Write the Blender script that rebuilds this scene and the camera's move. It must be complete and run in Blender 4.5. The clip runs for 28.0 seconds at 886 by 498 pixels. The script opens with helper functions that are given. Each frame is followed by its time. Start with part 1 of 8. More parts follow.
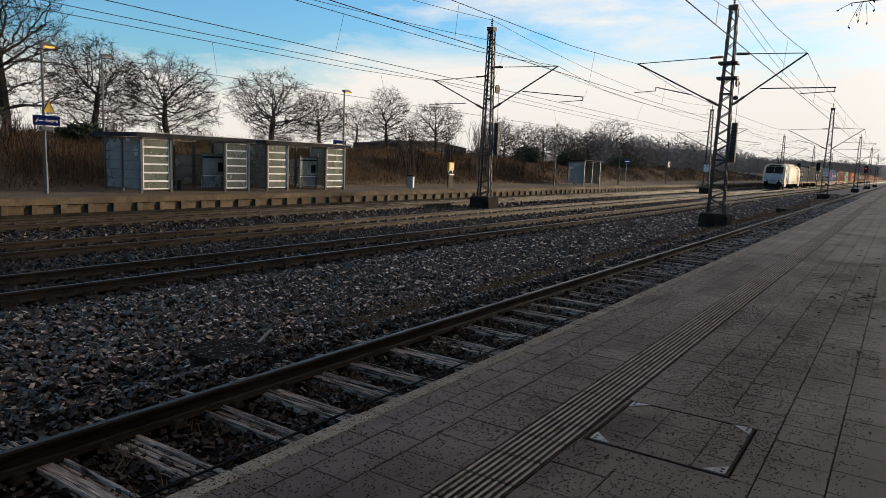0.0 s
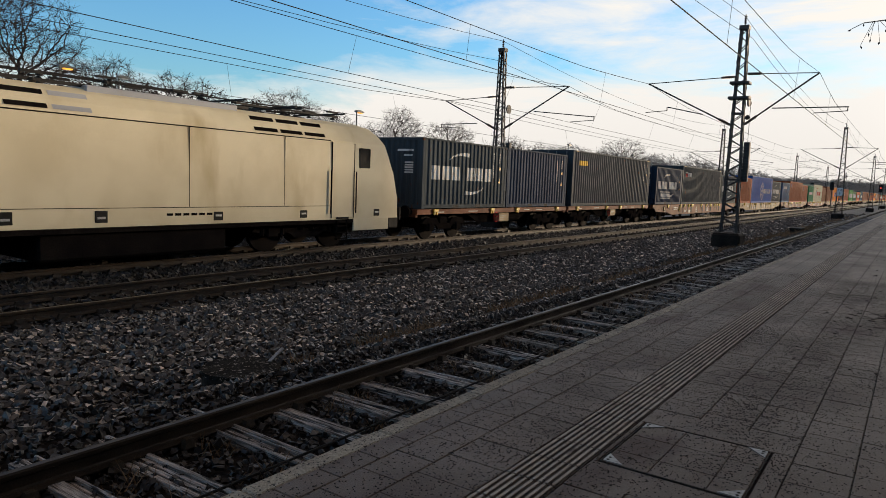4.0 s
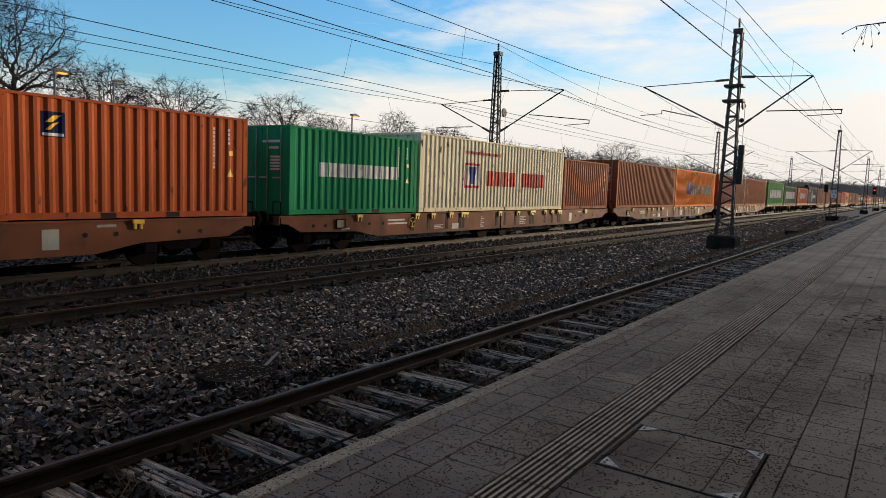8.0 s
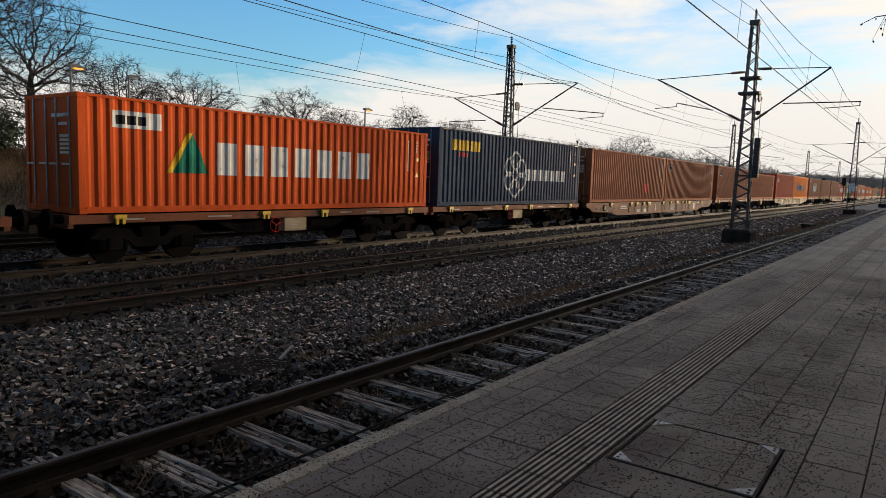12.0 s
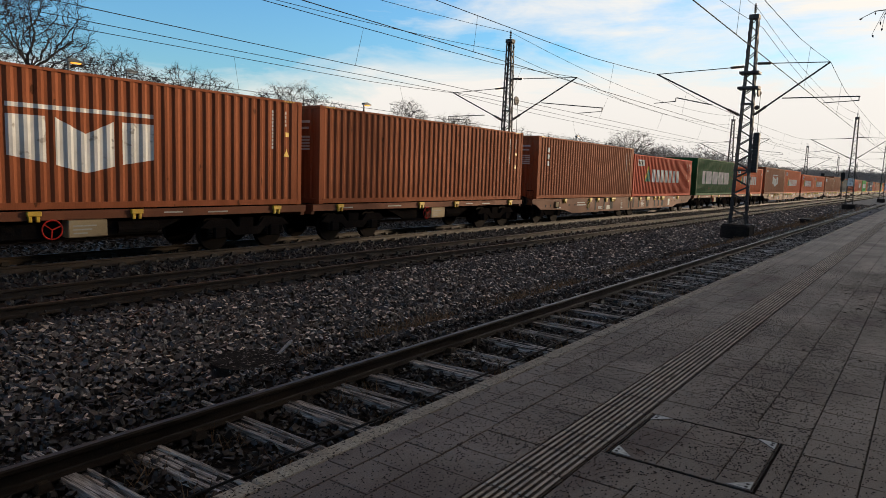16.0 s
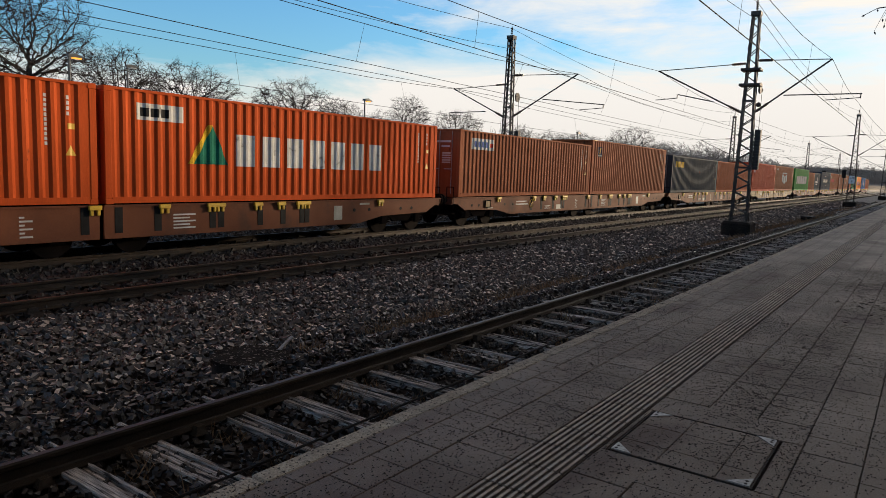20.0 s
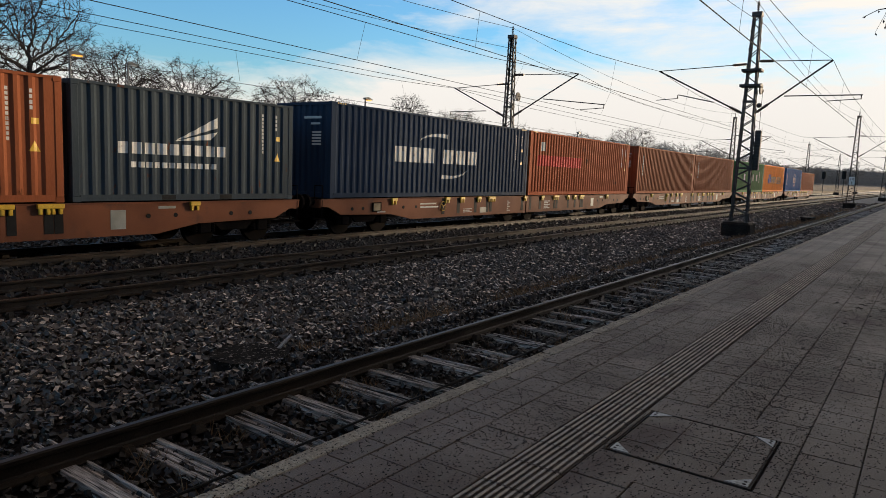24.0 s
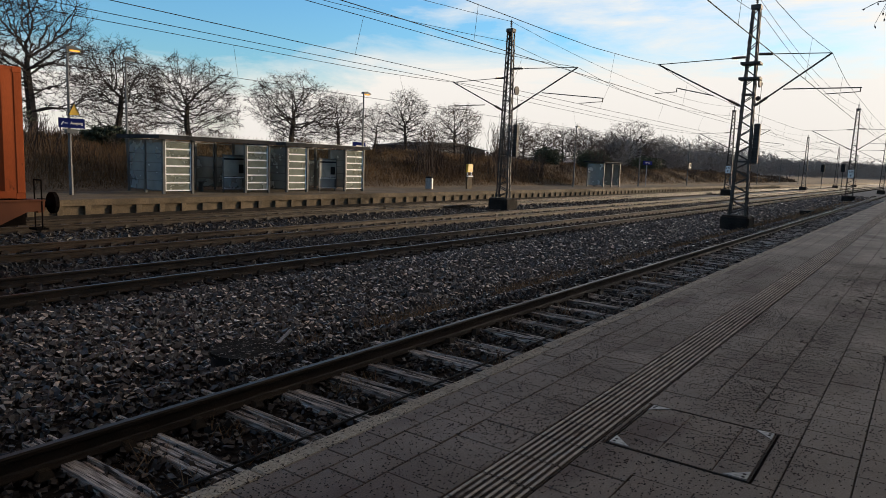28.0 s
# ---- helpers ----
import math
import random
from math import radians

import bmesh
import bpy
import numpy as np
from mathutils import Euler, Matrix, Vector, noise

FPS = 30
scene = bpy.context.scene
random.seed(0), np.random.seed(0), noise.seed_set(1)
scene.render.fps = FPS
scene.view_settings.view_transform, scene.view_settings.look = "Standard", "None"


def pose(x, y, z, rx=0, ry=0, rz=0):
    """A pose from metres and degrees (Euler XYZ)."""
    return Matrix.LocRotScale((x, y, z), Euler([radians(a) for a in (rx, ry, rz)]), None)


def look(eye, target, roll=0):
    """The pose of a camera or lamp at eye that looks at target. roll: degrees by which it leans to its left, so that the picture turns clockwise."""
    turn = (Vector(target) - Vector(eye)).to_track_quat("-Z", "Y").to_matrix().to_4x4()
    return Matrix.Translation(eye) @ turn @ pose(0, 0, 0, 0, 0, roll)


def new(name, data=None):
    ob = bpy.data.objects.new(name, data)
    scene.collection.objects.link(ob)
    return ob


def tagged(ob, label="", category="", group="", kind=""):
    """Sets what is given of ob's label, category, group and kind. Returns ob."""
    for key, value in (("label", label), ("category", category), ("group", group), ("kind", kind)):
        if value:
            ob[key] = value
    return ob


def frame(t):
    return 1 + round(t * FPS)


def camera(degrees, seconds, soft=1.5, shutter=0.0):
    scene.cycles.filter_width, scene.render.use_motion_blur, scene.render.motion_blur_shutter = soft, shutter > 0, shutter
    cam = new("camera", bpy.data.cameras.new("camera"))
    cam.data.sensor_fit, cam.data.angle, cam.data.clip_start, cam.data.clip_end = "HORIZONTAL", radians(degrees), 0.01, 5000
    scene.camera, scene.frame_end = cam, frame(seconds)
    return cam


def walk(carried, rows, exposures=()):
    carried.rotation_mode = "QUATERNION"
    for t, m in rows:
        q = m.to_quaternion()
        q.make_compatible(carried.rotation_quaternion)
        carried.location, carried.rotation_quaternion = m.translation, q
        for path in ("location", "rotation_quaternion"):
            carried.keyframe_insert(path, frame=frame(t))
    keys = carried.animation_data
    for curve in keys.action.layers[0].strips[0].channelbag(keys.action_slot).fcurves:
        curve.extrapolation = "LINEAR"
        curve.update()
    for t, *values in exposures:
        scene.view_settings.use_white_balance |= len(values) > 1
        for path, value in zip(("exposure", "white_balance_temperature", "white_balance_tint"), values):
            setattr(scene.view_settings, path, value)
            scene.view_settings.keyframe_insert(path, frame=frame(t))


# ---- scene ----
EYE_Z = 1.5
SPEED = 27.787
# seconds and the camera's turn in degrees (it is held by hand at one spot)
PATH = [
    (0, 82.662, -2.202, -55.792), (0.5, 82.786, -2.324, -55.695), (1, 83.034, -2.319, -55.576), (1.5, 83.269, -2.339, -55.481),
    (2, 83.458, -2.394, -55.422), (2.5, 83.663, -2.416, -55.327), (3, 83.868, -2.278, -55.026), (3.5, 84.074, -2.237, -54.877),
    (5.5, 84.620, -2.131, -54.869), (6, 84.593, -2.200, -54.970), (6.5, 84.529, -2.274, -55.176), (7, 84.489, -2.302, -55.223),
    (7.5, 84.562, -2.091, -55.256), (8, 84.563, -2.043, -55.193), (8.5, 84.596, -1.987, -54.997), (9, 84.521, -2.014, -54.808),
    (9.5, 84.539, -2.019, -54.769), (10, 84.498, -2.159, -54.807), (10.5, 84.509, -2.115, -54.769), (11, 84.480, -2.097, -54.514),
    (11.5, 84.290, -2.060, -54.365), (12, 84.018, -1.927, -54.094), (12.5, 83.899, -1.943, -54.080), (14.5, 83.871, -1.893, -54.077),
    (15, 83.801, -1.805, -54.124), (15.5, 83.721, -1.897, -54.154), (16, 83.591, -1.922, -54.189), (16.5, 83.560, -1.844, -54.245),
    (17, 83.591, -1.987, -54.342), (17.5, 83.584, -2.038, -54.357), (18, 83.470, -2.123, -54.283), (18.5, 83.321, -2.044, -54.145),
    (19, 83.278, -2.065, -54.133), (19.5, 83.287, -2.087, -54.214), (20, 83.281, -2.072, -54.122), (20.5, 83.279, -2.087, -54.151),
    (21, 83.428, -1.965, -54.014), (21.5, 83.506, -2.061, -53.958), (23.5, 83.235, -2.308, -54.261), (24, 83.212, -2.355, -54.106),
    (24.5, 83.044, -2.247, -53.994), (25, 82.856, -2.294, -54.042), (25.5, 82.793, -2.184, -54.025), (26, 82.803, -2.213, -54.074),
    (26.5, 82.777, -2.217, -54.127), (27, 82.833, -2.133, -54.156), (27.5, 82.820, -2.076, -54.152), (28, 82.742, -2.158, -54.201),
]
cam = camera(66.68, 28.0, soft=0.5, shutter=0.0)
walk(cam, [(t, pose(0, 0, EYE_Z, rx, ry, rz)) for t, rx, ry, rz in PATH], [(t, 0.06, 6850, 10) for t in (0.0, 28.0)])

# ---- light ----
SUN_EL, SUN_AZ = 7.5, 116.0          # degrees; azimuth clockwise from +y
sun_dir = Vector((math.sin(radians(SUN_AZ)) * math.cos(radians(SUN_EL)),
                  math.cos(radians(SUN_AZ)) * math.cos(radians(SUN_EL)), math.sin(radians(SUN_EL))))
world = bpy.data.worlds.new("sky")
scene.world = world
world.use_nodes = True
wn, wl = world.node_tree.nodes, world.node_tree.links
wn.clear()
sky = wn.new("ShaderNodeTexSky")
sky.sky_type, sky.sun_disc = "NISHITA", False
sky.sun_elevation, sky.sun_rotation = radians(SUN_EL), radians(SUN_AZ)
sky.altitude, sky.air_density, sky.dust_density, sky.ozone_density = 150, 1.35, 0.3, 5.0
coord = wn.new("ShaderNodeTexCoord")
# clouds: thin streaks, thicker towards the horizon
cmap = wn.new("ShaderNodeMapping")
cmap.inputs["Scale"].default_value = (1.6, 1.6, 7.0)
cmap.inputs["Rotation"].default_value = (0.05, 0.08, 0.5)
cno = wn.new("ShaderNodeTexNoise")
cno.inputs["Scale"].default_value, cno.inputs["Detail"].default_value, cno.inputs["Roughness"].default_value = 2.2, 9.0, 0.62
cno.inputs["Distortion"].default_value = 0.5
sep = wn.new("ShaderNodeSeparateXYZ")
ramp = wn.new("ShaderNodeValToRGB")
ramp.color_ramp.elements[0].position, ramp.color_ramp.elements[1].position = 0.44, 0.80
# cloud cover by height: a veil over the horizon, clearer above it, an unseen overcast added overhead
cover = wn.new("ShaderNodeValToRGB")
cover.color_ramp.elements[0].position, cover.color_ramp.elements[0].color = 0.0, (1.0, 1.0, 1.0, 1)
cover.color_ramp.elements[1].position, cover.color_ramp.elements[1].color = 0.85, (0.86, 0.86, 0.86, 1)
for at, v in ((0.07, 0.92), (0.115, 0.68), (0.16, 0.47), (0.30, 0.44), (0.45, 0.60), (0.62, 0.90)):
    cover.color_ramp.elements.new(at).color = (v, v, v, 1)
lowr = wn.new("ShaderNodeMath")
lowr.operation, lowr.inputs[1].default_value = "SUBTRACT", 0.5
addn = wn.new("ShaderNodeMath")
addn.operation = "ADD"
mixc = wn.new("ShaderNodeMix")
mixc.data_type = "RGBA"
tint = wn.new("ShaderNodeValToRGB")            # the clouds are bright low in the sky, dim and warm overhead to tone the ambient light
tint.color_ramp.elements[0].position, tint.color_ramp.elements[0].color = 0.34, (1, 0.975, 0.94, 1)
tint.color_ramp.elements[1].position, tint.color_ramp.elements[1].color = 0.62, (0.27, 0.192, 0.122, 1)
for at, c in ((0.02, (0.89, 0.865, 0.845)), (0.12, (0.95, 0.935, 0.92)), (0.22, (1.0, 0.975, 0.94))):
    tint.color_ramp.elements.new(at).color = (*c, 1)
gain = wn.new("ShaderNodeVectorMath")
gain.operation, gain.inputs["Scale"].default_value = "SCALE", 6.2
bg = wn.new("ShaderNodeBackground")
bg.inputs["Strength"].default_value = 0.15
wout = wn.new("ShaderNodeOutputWorld")
wl.new(coord.outputs["Generated"], cmap.inputs["Vector"])
wl.new(cmap.outputs["Vector"], cno.inputs["Vector"])
wl.new(coord.outputs["Generated"], sep.inputs["Vector"])
wl.new(sep.outputs["Z"], cover.inputs["Fac"])
wl.new(cover.outputs["Color"], lowr.inputs[0])
wl.new(cno.outputs["Fac"], addn.inputs[0])
wl.new(lowr.outputs[0], addn.inputs[1])
sunward = wn.new("ShaderNodeMapRange")
sunward.inputs["From Min"].default_value, sunward.inputs["From Max"].default_value = 0.60, 0.94
sunward.inputs["To Min"].default_value, sunward.inputs["To Max"].default_value = -0.13, 0.20
addx = wn.new("ShaderNodeMath")
addx.operation = "ADD"
wl.new(sep.outputs["X"], sunward.inputs["Value"])
wl.new(addn.outputs[0], addx.inputs[0])
wl.new(sunward.outputs["Result"], addx.inputs[1])
wl.new(addx.outputs[0], ramp.inputs["Fac"])
wl.new(ramp.outputs["Color"], mixc.inputs["Factor"])
wl.new(sep.outputs["Z"], tint.inputs["Fac"])
wl.new(tint.outputs["Color"], gain.inputs[0])
wl.new(gain.outputs[0], mixc.inputs["B"])
clear = wn.new("ShaderNodeVectorMath")          # a paler, bluer winter sky
clear.operation, clear.inputs[1].default_value = "MULTIPLY", (1.88, 2.12, 2.30)
wl.new(sky.outputs["Color"], clear.inputs[0])
wl.new(clear.outputs[0], mixc.inputs["A"])
# the sun stands low behind thin cloud, which glows round it
toward = wn.new("ShaderNodeVectorMath")
toward.operation, toward.inputs[1].default_value = "DOT_PRODUCT", sun_dir
halo = wn.new("ShaderNodeMath")
halo.operation, halo.inputs[1].default_value = "POWER", 40.0
ahead = wn.new("ShaderNodeMath")
ahead.operation, ahead.inputs[1].default_value = "MAXIMUM", 0.0
warm = wn.new("ShaderNodeVectorMath")
warm.operation, warm.inputs[0].default_value = "SCALE", (1.0, 0.81, 0.60)
lift = wn.new("ShaderNodeMath")
lift.operation, lift.inputs[1].default_value = "MULTIPLY", 42.0
veil = wn.new("ShaderNodeVectorMath")
veil.operation = "ADD"
wl.new(coord.outputs["Generated"], toward.inputs[0])
wl.new(toward.outputs["Value"], ahead.inputs[0])
wl.new(ahead.outputs[0], halo.inputs[0])
wl.new(halo.outputs[0], lift.inputs[0])
wl.new(lift.outputs[0], warm.inputs["Scale"])
wl.new(mixc.outputs["Result"], veil.inputs[0])
wl.new(warm.outputs[0], veil.inputs[1])
wl.new(veil.outputs[0], bg.inputs["Color"])
wl.new(bg.outputs["Background"], wout.inputs["Surface"])

sun = new("sun", bpy.data.lights.new("sun", "SUN"))
sun.data.energy, sun.data.angle, sun.data.color = 4.3, radians(4.0), (1.0, 0.80, 0.58)
sun.matrix_world = look(sun_dir * 200, (0, 0, 0))

# ---- materials ----


def surface(name, a, b=None, scale=3.0, rough=0.8, bump=0.3, bscale=60.0, metal=0.0, stretch=(1, 1, 1),
            vary=0.0, fine=0.35, stain=None, stain_at=0.62, stain_scale=1.5, stain_stretch=(1, 1, 1), spec=0.5, sharp=0.06, world_at=False):
    """Two colours mixed by a coarse noise, a fine grain on top, a bump and, if given, stains of a third colour."""
    m = bpy.data.materials.new(name)
    m.use_nodes = True
    n, l = m.node_tree.nodes, m.node_tree.links
    p = n["Principled BSDF"]
    p.inputs["Metallic"].default_value = metal
    p.inputs["Specular IOR Level"].default_value = spec
    b = b or tuple(c * 0.7 for c in a)
    tc = n.new("ShaderNodeTexCoord")
    info = n.new("ShaderNodeObjectInfo")
    shift = n.new("ShaderNodeVectorMath")
    shift.operation = "MULTIPLY_ADD"
    shift.inputs[1].default_value = stretch
    far = n.new("ShaderNodeMath")
    far.operation = "MULTIPLY"
    far.inputs[1].default_value = 0.0 if world_at else 37.0
    at = n.new("ShaderNodeNewGeometry").outputs["Position"] if world_at else tc.outputs["Object"]
    l.new(at, shift.inputs[0])
    l.new(info.outputs["Random"], far.inputs[0])
    l.new(far.outputs[0], shift.inputs[2])

    def noise_tex(sc, detail, vec):
        t = n.new("ShaderNodeTexNoise")
        t.inputs["Scale"].default_value, t.inputs["Detail"].default_value = sc, detail
        l.new(vec, t.inputs["Vector"])
        return t

    coarse = noise_tex(scale, 5, shift.outputs[0])
    grain = noise_tex(bscale, 4, shift.outputs[0])
    mix = n.new("ShaderNodeMix")
    mix.data_type = "RGBA"
    mix.inputs["A"].default_value, mix.inputs["B"].default_value = (*a, 1), (*b, 1)
    span = n.new("ShaderNodeMapRange")
    span.inputs["From Min"].default_value, span.inputs["From Max"].default_value = 0.36, 0.64
    l.new(coarse.outputs["Fac"], span.inputs["Value"])
    l.new(span.outputs["Result"], mix.inputs["Factor"])
    col = mix.outputs["Result"]
    if stain:
        ss = n.new("ShaderNodeVectorMath")
        ss.operation = "MULTIPLY_ADD"
        ss.inputs[1].default_value = stain_stretch
        l.new(at, ss.inputs[0])
        l.new(far.outputs[0], ss.inputs[2])
        sn = noise_tex(stain_scale, 7, ss.outputs[0])
        sr = n.new("ShaderNodeMapRange")
        sr.inputs["From Min"].default_value, sr.inputs["From Max"].default_value = stain_at, stain_at + sharp
        l.new(sn.outputs["Fac"], sr.inputs["Value"])
        sm = n.new("ShaderNodeMix")
        sm.data_type = "RGBA"
        sm.inputs["B"].default_value = (*stain, 1)
        l.new(sr.outputs["Result"], sm.inputs["Factor"])
        l.new(col, sm.inputs["A"])
        col = sm.outputs["Result"]
    val = n.new("ShaderNodeMapRange")
    val.inputs["From Min"].default_value, val.inputs["From Max"].default_value = 0.3, 0.7
    val.inputs["To Min"].default_value, val.inputs["To Max"].default_value = 1 - fine, 1 + fine
    l.new(grain.outputs["Fac"], val.inputs["Value"])
    tone = n.new("ShaderNodeMath")
    tone.operation = "MULTIPLY_ADD"
    tone.inputs[1].default_value, tone.inputs[2].default_value = 2 * vary, 1 - vary
    l.new(info.outputs["Random"], tone.inputs[0])
    both = n.new("ShaderNodeMath")
    both.operation = "MULTIPLY"
    l.new(val.outputs["Result"], both.inputs[0])
    l.new(tone.outputs[0], both.inputs[1])
    fin = n.new("ShaderNodeVectorMath")
    fin.operation = "SCALE"
    l.new(col, fin.inputs[0])
    l.new(both.outputs[0], fin.inputs["Scale"])
    l.new(fin.outputs[0], p.inputs["Base Color"])
    rg = n.new("ShaderNodeMapRange")
    rg.inputs["To Min"].default_value, rg.inputs["To Max"].default_value = max(0.02, rough - 0.15), min(1, rough + 0.15)
    l.new(coarse.outputs["Fac"], rg.inputs["Value"])
    l.new(rg.outputs["Result"], p.inputs["Roughness"])
    if bump:
        bp = n.new("ShaderNodeBump")
        bp.inputs["Strength"].default_value, bp.inputs["Distance"].default_value = bump, 0.02
        l.new(grain.outputs["Fac"], bp.inputs["Height"])
        l.new(bp.outputs["Normal"], p.inputs["Normal"])
    return m


def by_island(m, low, high):
    """Let each loose piece of a joined mesh have its own tone."""
    n, l = m.node_tree.nodes, m.node_tree.links
    p = n["Principled BSDF"]
    old = p.inputs["Base Color"].links[0].from_socket
    geo = n.new("ShaderNodeNewGeometry")
    rng = n.new("ShaderNodeMapRange")
    rng.inputs["To Min"].default_value, rng.inputs["To Max"].default_value = low, high
    l.new(geo.outputs["Random Per Island"], rng.inputs["Value"])
    sc = n.new("ShaderNodeVectorMath")
    sc.operation = "SCALE"
    l.new(old, sc.inputs[0])
    l.new(rng.outputs["Result"], sc.inputs["Scale"])
    l.new(sc.outputs[0], p.inputs["Base Color"])
    return m


def pale_topped(m, top_tone, most):
    """Rime and painted sky light on the faces that look up, more on some pieces than on others."""
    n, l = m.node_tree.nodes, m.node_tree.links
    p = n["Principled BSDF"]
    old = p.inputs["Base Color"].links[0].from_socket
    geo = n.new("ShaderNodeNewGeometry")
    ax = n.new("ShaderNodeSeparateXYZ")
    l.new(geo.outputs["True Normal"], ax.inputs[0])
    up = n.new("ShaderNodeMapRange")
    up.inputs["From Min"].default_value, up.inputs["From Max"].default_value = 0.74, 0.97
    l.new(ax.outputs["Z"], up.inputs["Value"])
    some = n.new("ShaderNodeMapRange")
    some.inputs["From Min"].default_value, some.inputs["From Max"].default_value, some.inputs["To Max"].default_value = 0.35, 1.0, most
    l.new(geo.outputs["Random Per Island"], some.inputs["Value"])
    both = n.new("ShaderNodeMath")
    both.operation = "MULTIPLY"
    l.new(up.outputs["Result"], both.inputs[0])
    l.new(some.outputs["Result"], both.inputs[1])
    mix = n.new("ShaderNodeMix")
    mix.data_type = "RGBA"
    mix.inputs["B"].default_value = (*top_tone, 1)
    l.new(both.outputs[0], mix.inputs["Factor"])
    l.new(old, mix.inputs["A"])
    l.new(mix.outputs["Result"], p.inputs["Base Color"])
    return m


def glass(name, tint=(0.8, 0.87, 0.86), rough=0.05):
    m = bpy.data.materials.new(name)
    m.use_nodes = True
    p = m.node_tree.nodes["Principled BSDF"]
    p.inputs["Base Color"].default_value = (*tint, 1)
    p.inputs["Transmission Weight"].default_value = 1.0
    p.inputs["Roughness"].default_value, p.inputs["IOR"].default_value = rough, 1.1
    return m


def glow(name, colour, strength):
    m = bpy.data.materials.new(name)
    m.use_nodes = True
    p = m.node_tree.nodes["Principled BSDF"]
    p.inputs["Base Color"].default_value = (*colour, 1)
    p.inputs["Emission Color"].default_value, p.inputs["Emission Strength"].default_value = (*colour, 1), strength
    return m


RUST = (0.10, 0.035, 0.015)


def paint(name, c, rust_at=0.66, dull=0.82, rough=0.7):
    """Weathered container paint: streaks run down, rust breaks through."""
    return surface(name, c, tuple(x * dull for x in c), scale=1.2, rough=rough, bump=0.06, bscale=30, fine=0.10, vary=0.06,
                   stretch=(3.0, 3.0, 0.35), stain=RUST, stain_at=rust_at, stain_scale=2.4, stain_stretch=(1.8, 1.8, 0.8), sharp=0.05, spec=0.05)


# Near-black, so the gaps between the loose stones carry painted shade.
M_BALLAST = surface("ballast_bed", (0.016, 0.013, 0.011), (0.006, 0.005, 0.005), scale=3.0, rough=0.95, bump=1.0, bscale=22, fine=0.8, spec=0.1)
# Darker copy of the stones: shade between the rails is in its colour.
M_STONE_DARK = pale_topped(by_island(surface("shaded_stone", (0.022, 0.018, 0.015), (0.010, 0.008, 0.007), scale=0.45, rough=0.5, bump=0.3, bscale=50, fine=0.25, spec=0.4), 0.3, 1.9), (0.20, 0.165, 0.13), 0.4)
M_STONE = pale_topped(by_island(surface("ballast_stone", (0.044, 0.033, 0.024), (0.013, 0.010, 0.0075), scale=0.45, rough=0.5, bump=0.3, bscale=50, fine=0.3, spec=0.9), 0.15, 1.7), (0.86, 0.71, 0.57), 1.0)
M_EARTH = surface("earth", (0.085, 0.060, 0.038), (0.14, 0.10, 0.06), scale=0.35, rough=0.95, bump=0.8, bscale=9, fine=0.5,
                  stain=(0.06, 0.055, 0.03), stain_at=0.55, stain_scale=0.2, sharp=0.15)
# Rust for the near and far rails, darkened in colour for their shade.
M_RAIL_RUST = surface("rail_rust", (0.036, 0.026, 0.017), (0.018, 0.013, 0.009), scale=2, rough=0.55, bump=0.3, bscale=80, spec=0.2)
M_RAIL_BROWN = surface("rail_brown", (0.054, 0.034, 0.019), (0.030, 0.020, 0.012), scale=2, rough=0.55, bump=0.3, bscale=80, spec=0.25)
M_RAIL_TOP = surface("rail_polish", (0.20, 0.185, 0.165), (0.11, 0.10, 0.09), scale=1, rough=0.42, bump=0.05, bscale=60, metal=1.0, stretch=(0.05, 1, 1))
M_RAIL_DULL = surface("rail_dull", (0.09, 0.073, 0.06), (0.05, 0.04, 0.033), scale=1, rough=0.45, bump=0.1, bscale=60, metal=0.6)
M_OLDWOOD = surface("weathered_wood", (0.48, 0.44, 0.40), (0.15, 0.135, 0.12), scale=7, rough=0.85, bump=1.0, bscale=26, stretch=(6, 0.35, 6),
                    fine=0.55, vary=0.25, stain=(0.022, 0.020, 0.018), stain_at=0.53, stain_scale=5, stain_stretch=(7, 0.45, 7))
M_SLEEPER = surface("dark_sleeper", (0.016, 0.013, 0.010), (0.026, 0.020, 0.016), scale=3, spec=0.1, rough=0.9, bump=0.4, bscale=40)
M_TILE = surface("platform_tile", (0.180, 0.144, 0.114), (0.118, 0.094, 0.075), scale=0.9, rough=0.62, bump=0.16, bscale=120, fine=0.32, vary=0.05,
                 stain=(0.060, 0.031, 0.022), stain_at=0.52, stain_scale=0.75, stain_stretch=(0.8, 1.6, 1), sharp=0.14, world_at=True)
M_JOINT = surface("joint_dirt", (0.055, 0.042, 0.033), (0.018, 0.015, 0.013), scale=4, rough=0.95, bump=0.4, bscale=90)
M_KERB = surface("kerb_concrete", (0.36, 0.33, 0.26), (0.26, 0.235, 0.19), scale=4, rough=0.9, bump=0.7, bscale=70, fine=0.3, vary=0.06,
                 stain=(0.05, 0.045, 0.038), stain_at=0.60, stain_scale=45, sharp=0.03)
M_RIB = surface("pale_rib", (0.46, 0.41, 0.35), (0.33, 0.29, 0.25), scale=3, rough=0.7, bump=0.2, bscale=90, stain=(0.11, 0.085, 0.07), stain_at=0.6, stain_scale=4, sharp=0.1)
M_GRIT = surface("grit", (0.022, 0.020, 0.018), (0.04, 0.035, 0.03), scale=3, rough=0.9, bump=0)
M_CONCRETE = surface("old_concrete", (0.125, 0.090, 0.050), (0.072, 0.052, 0.029), scale=1.2, rough=0.9, bump=0.5, bscale=25, fine=0.3, vary=0.12,
                     stain=(0.06, 0.045, 0.028), stain_at=0.56, stain_scale=1.6, sharp=0.15)
M_MASTFOOT = surface("foundation", (0.028, 0.024, 0.020), (0.014, 0.012, 0.011), scale=2, spec=0.1, rough=0.9, bump=0.5, bscale=20)
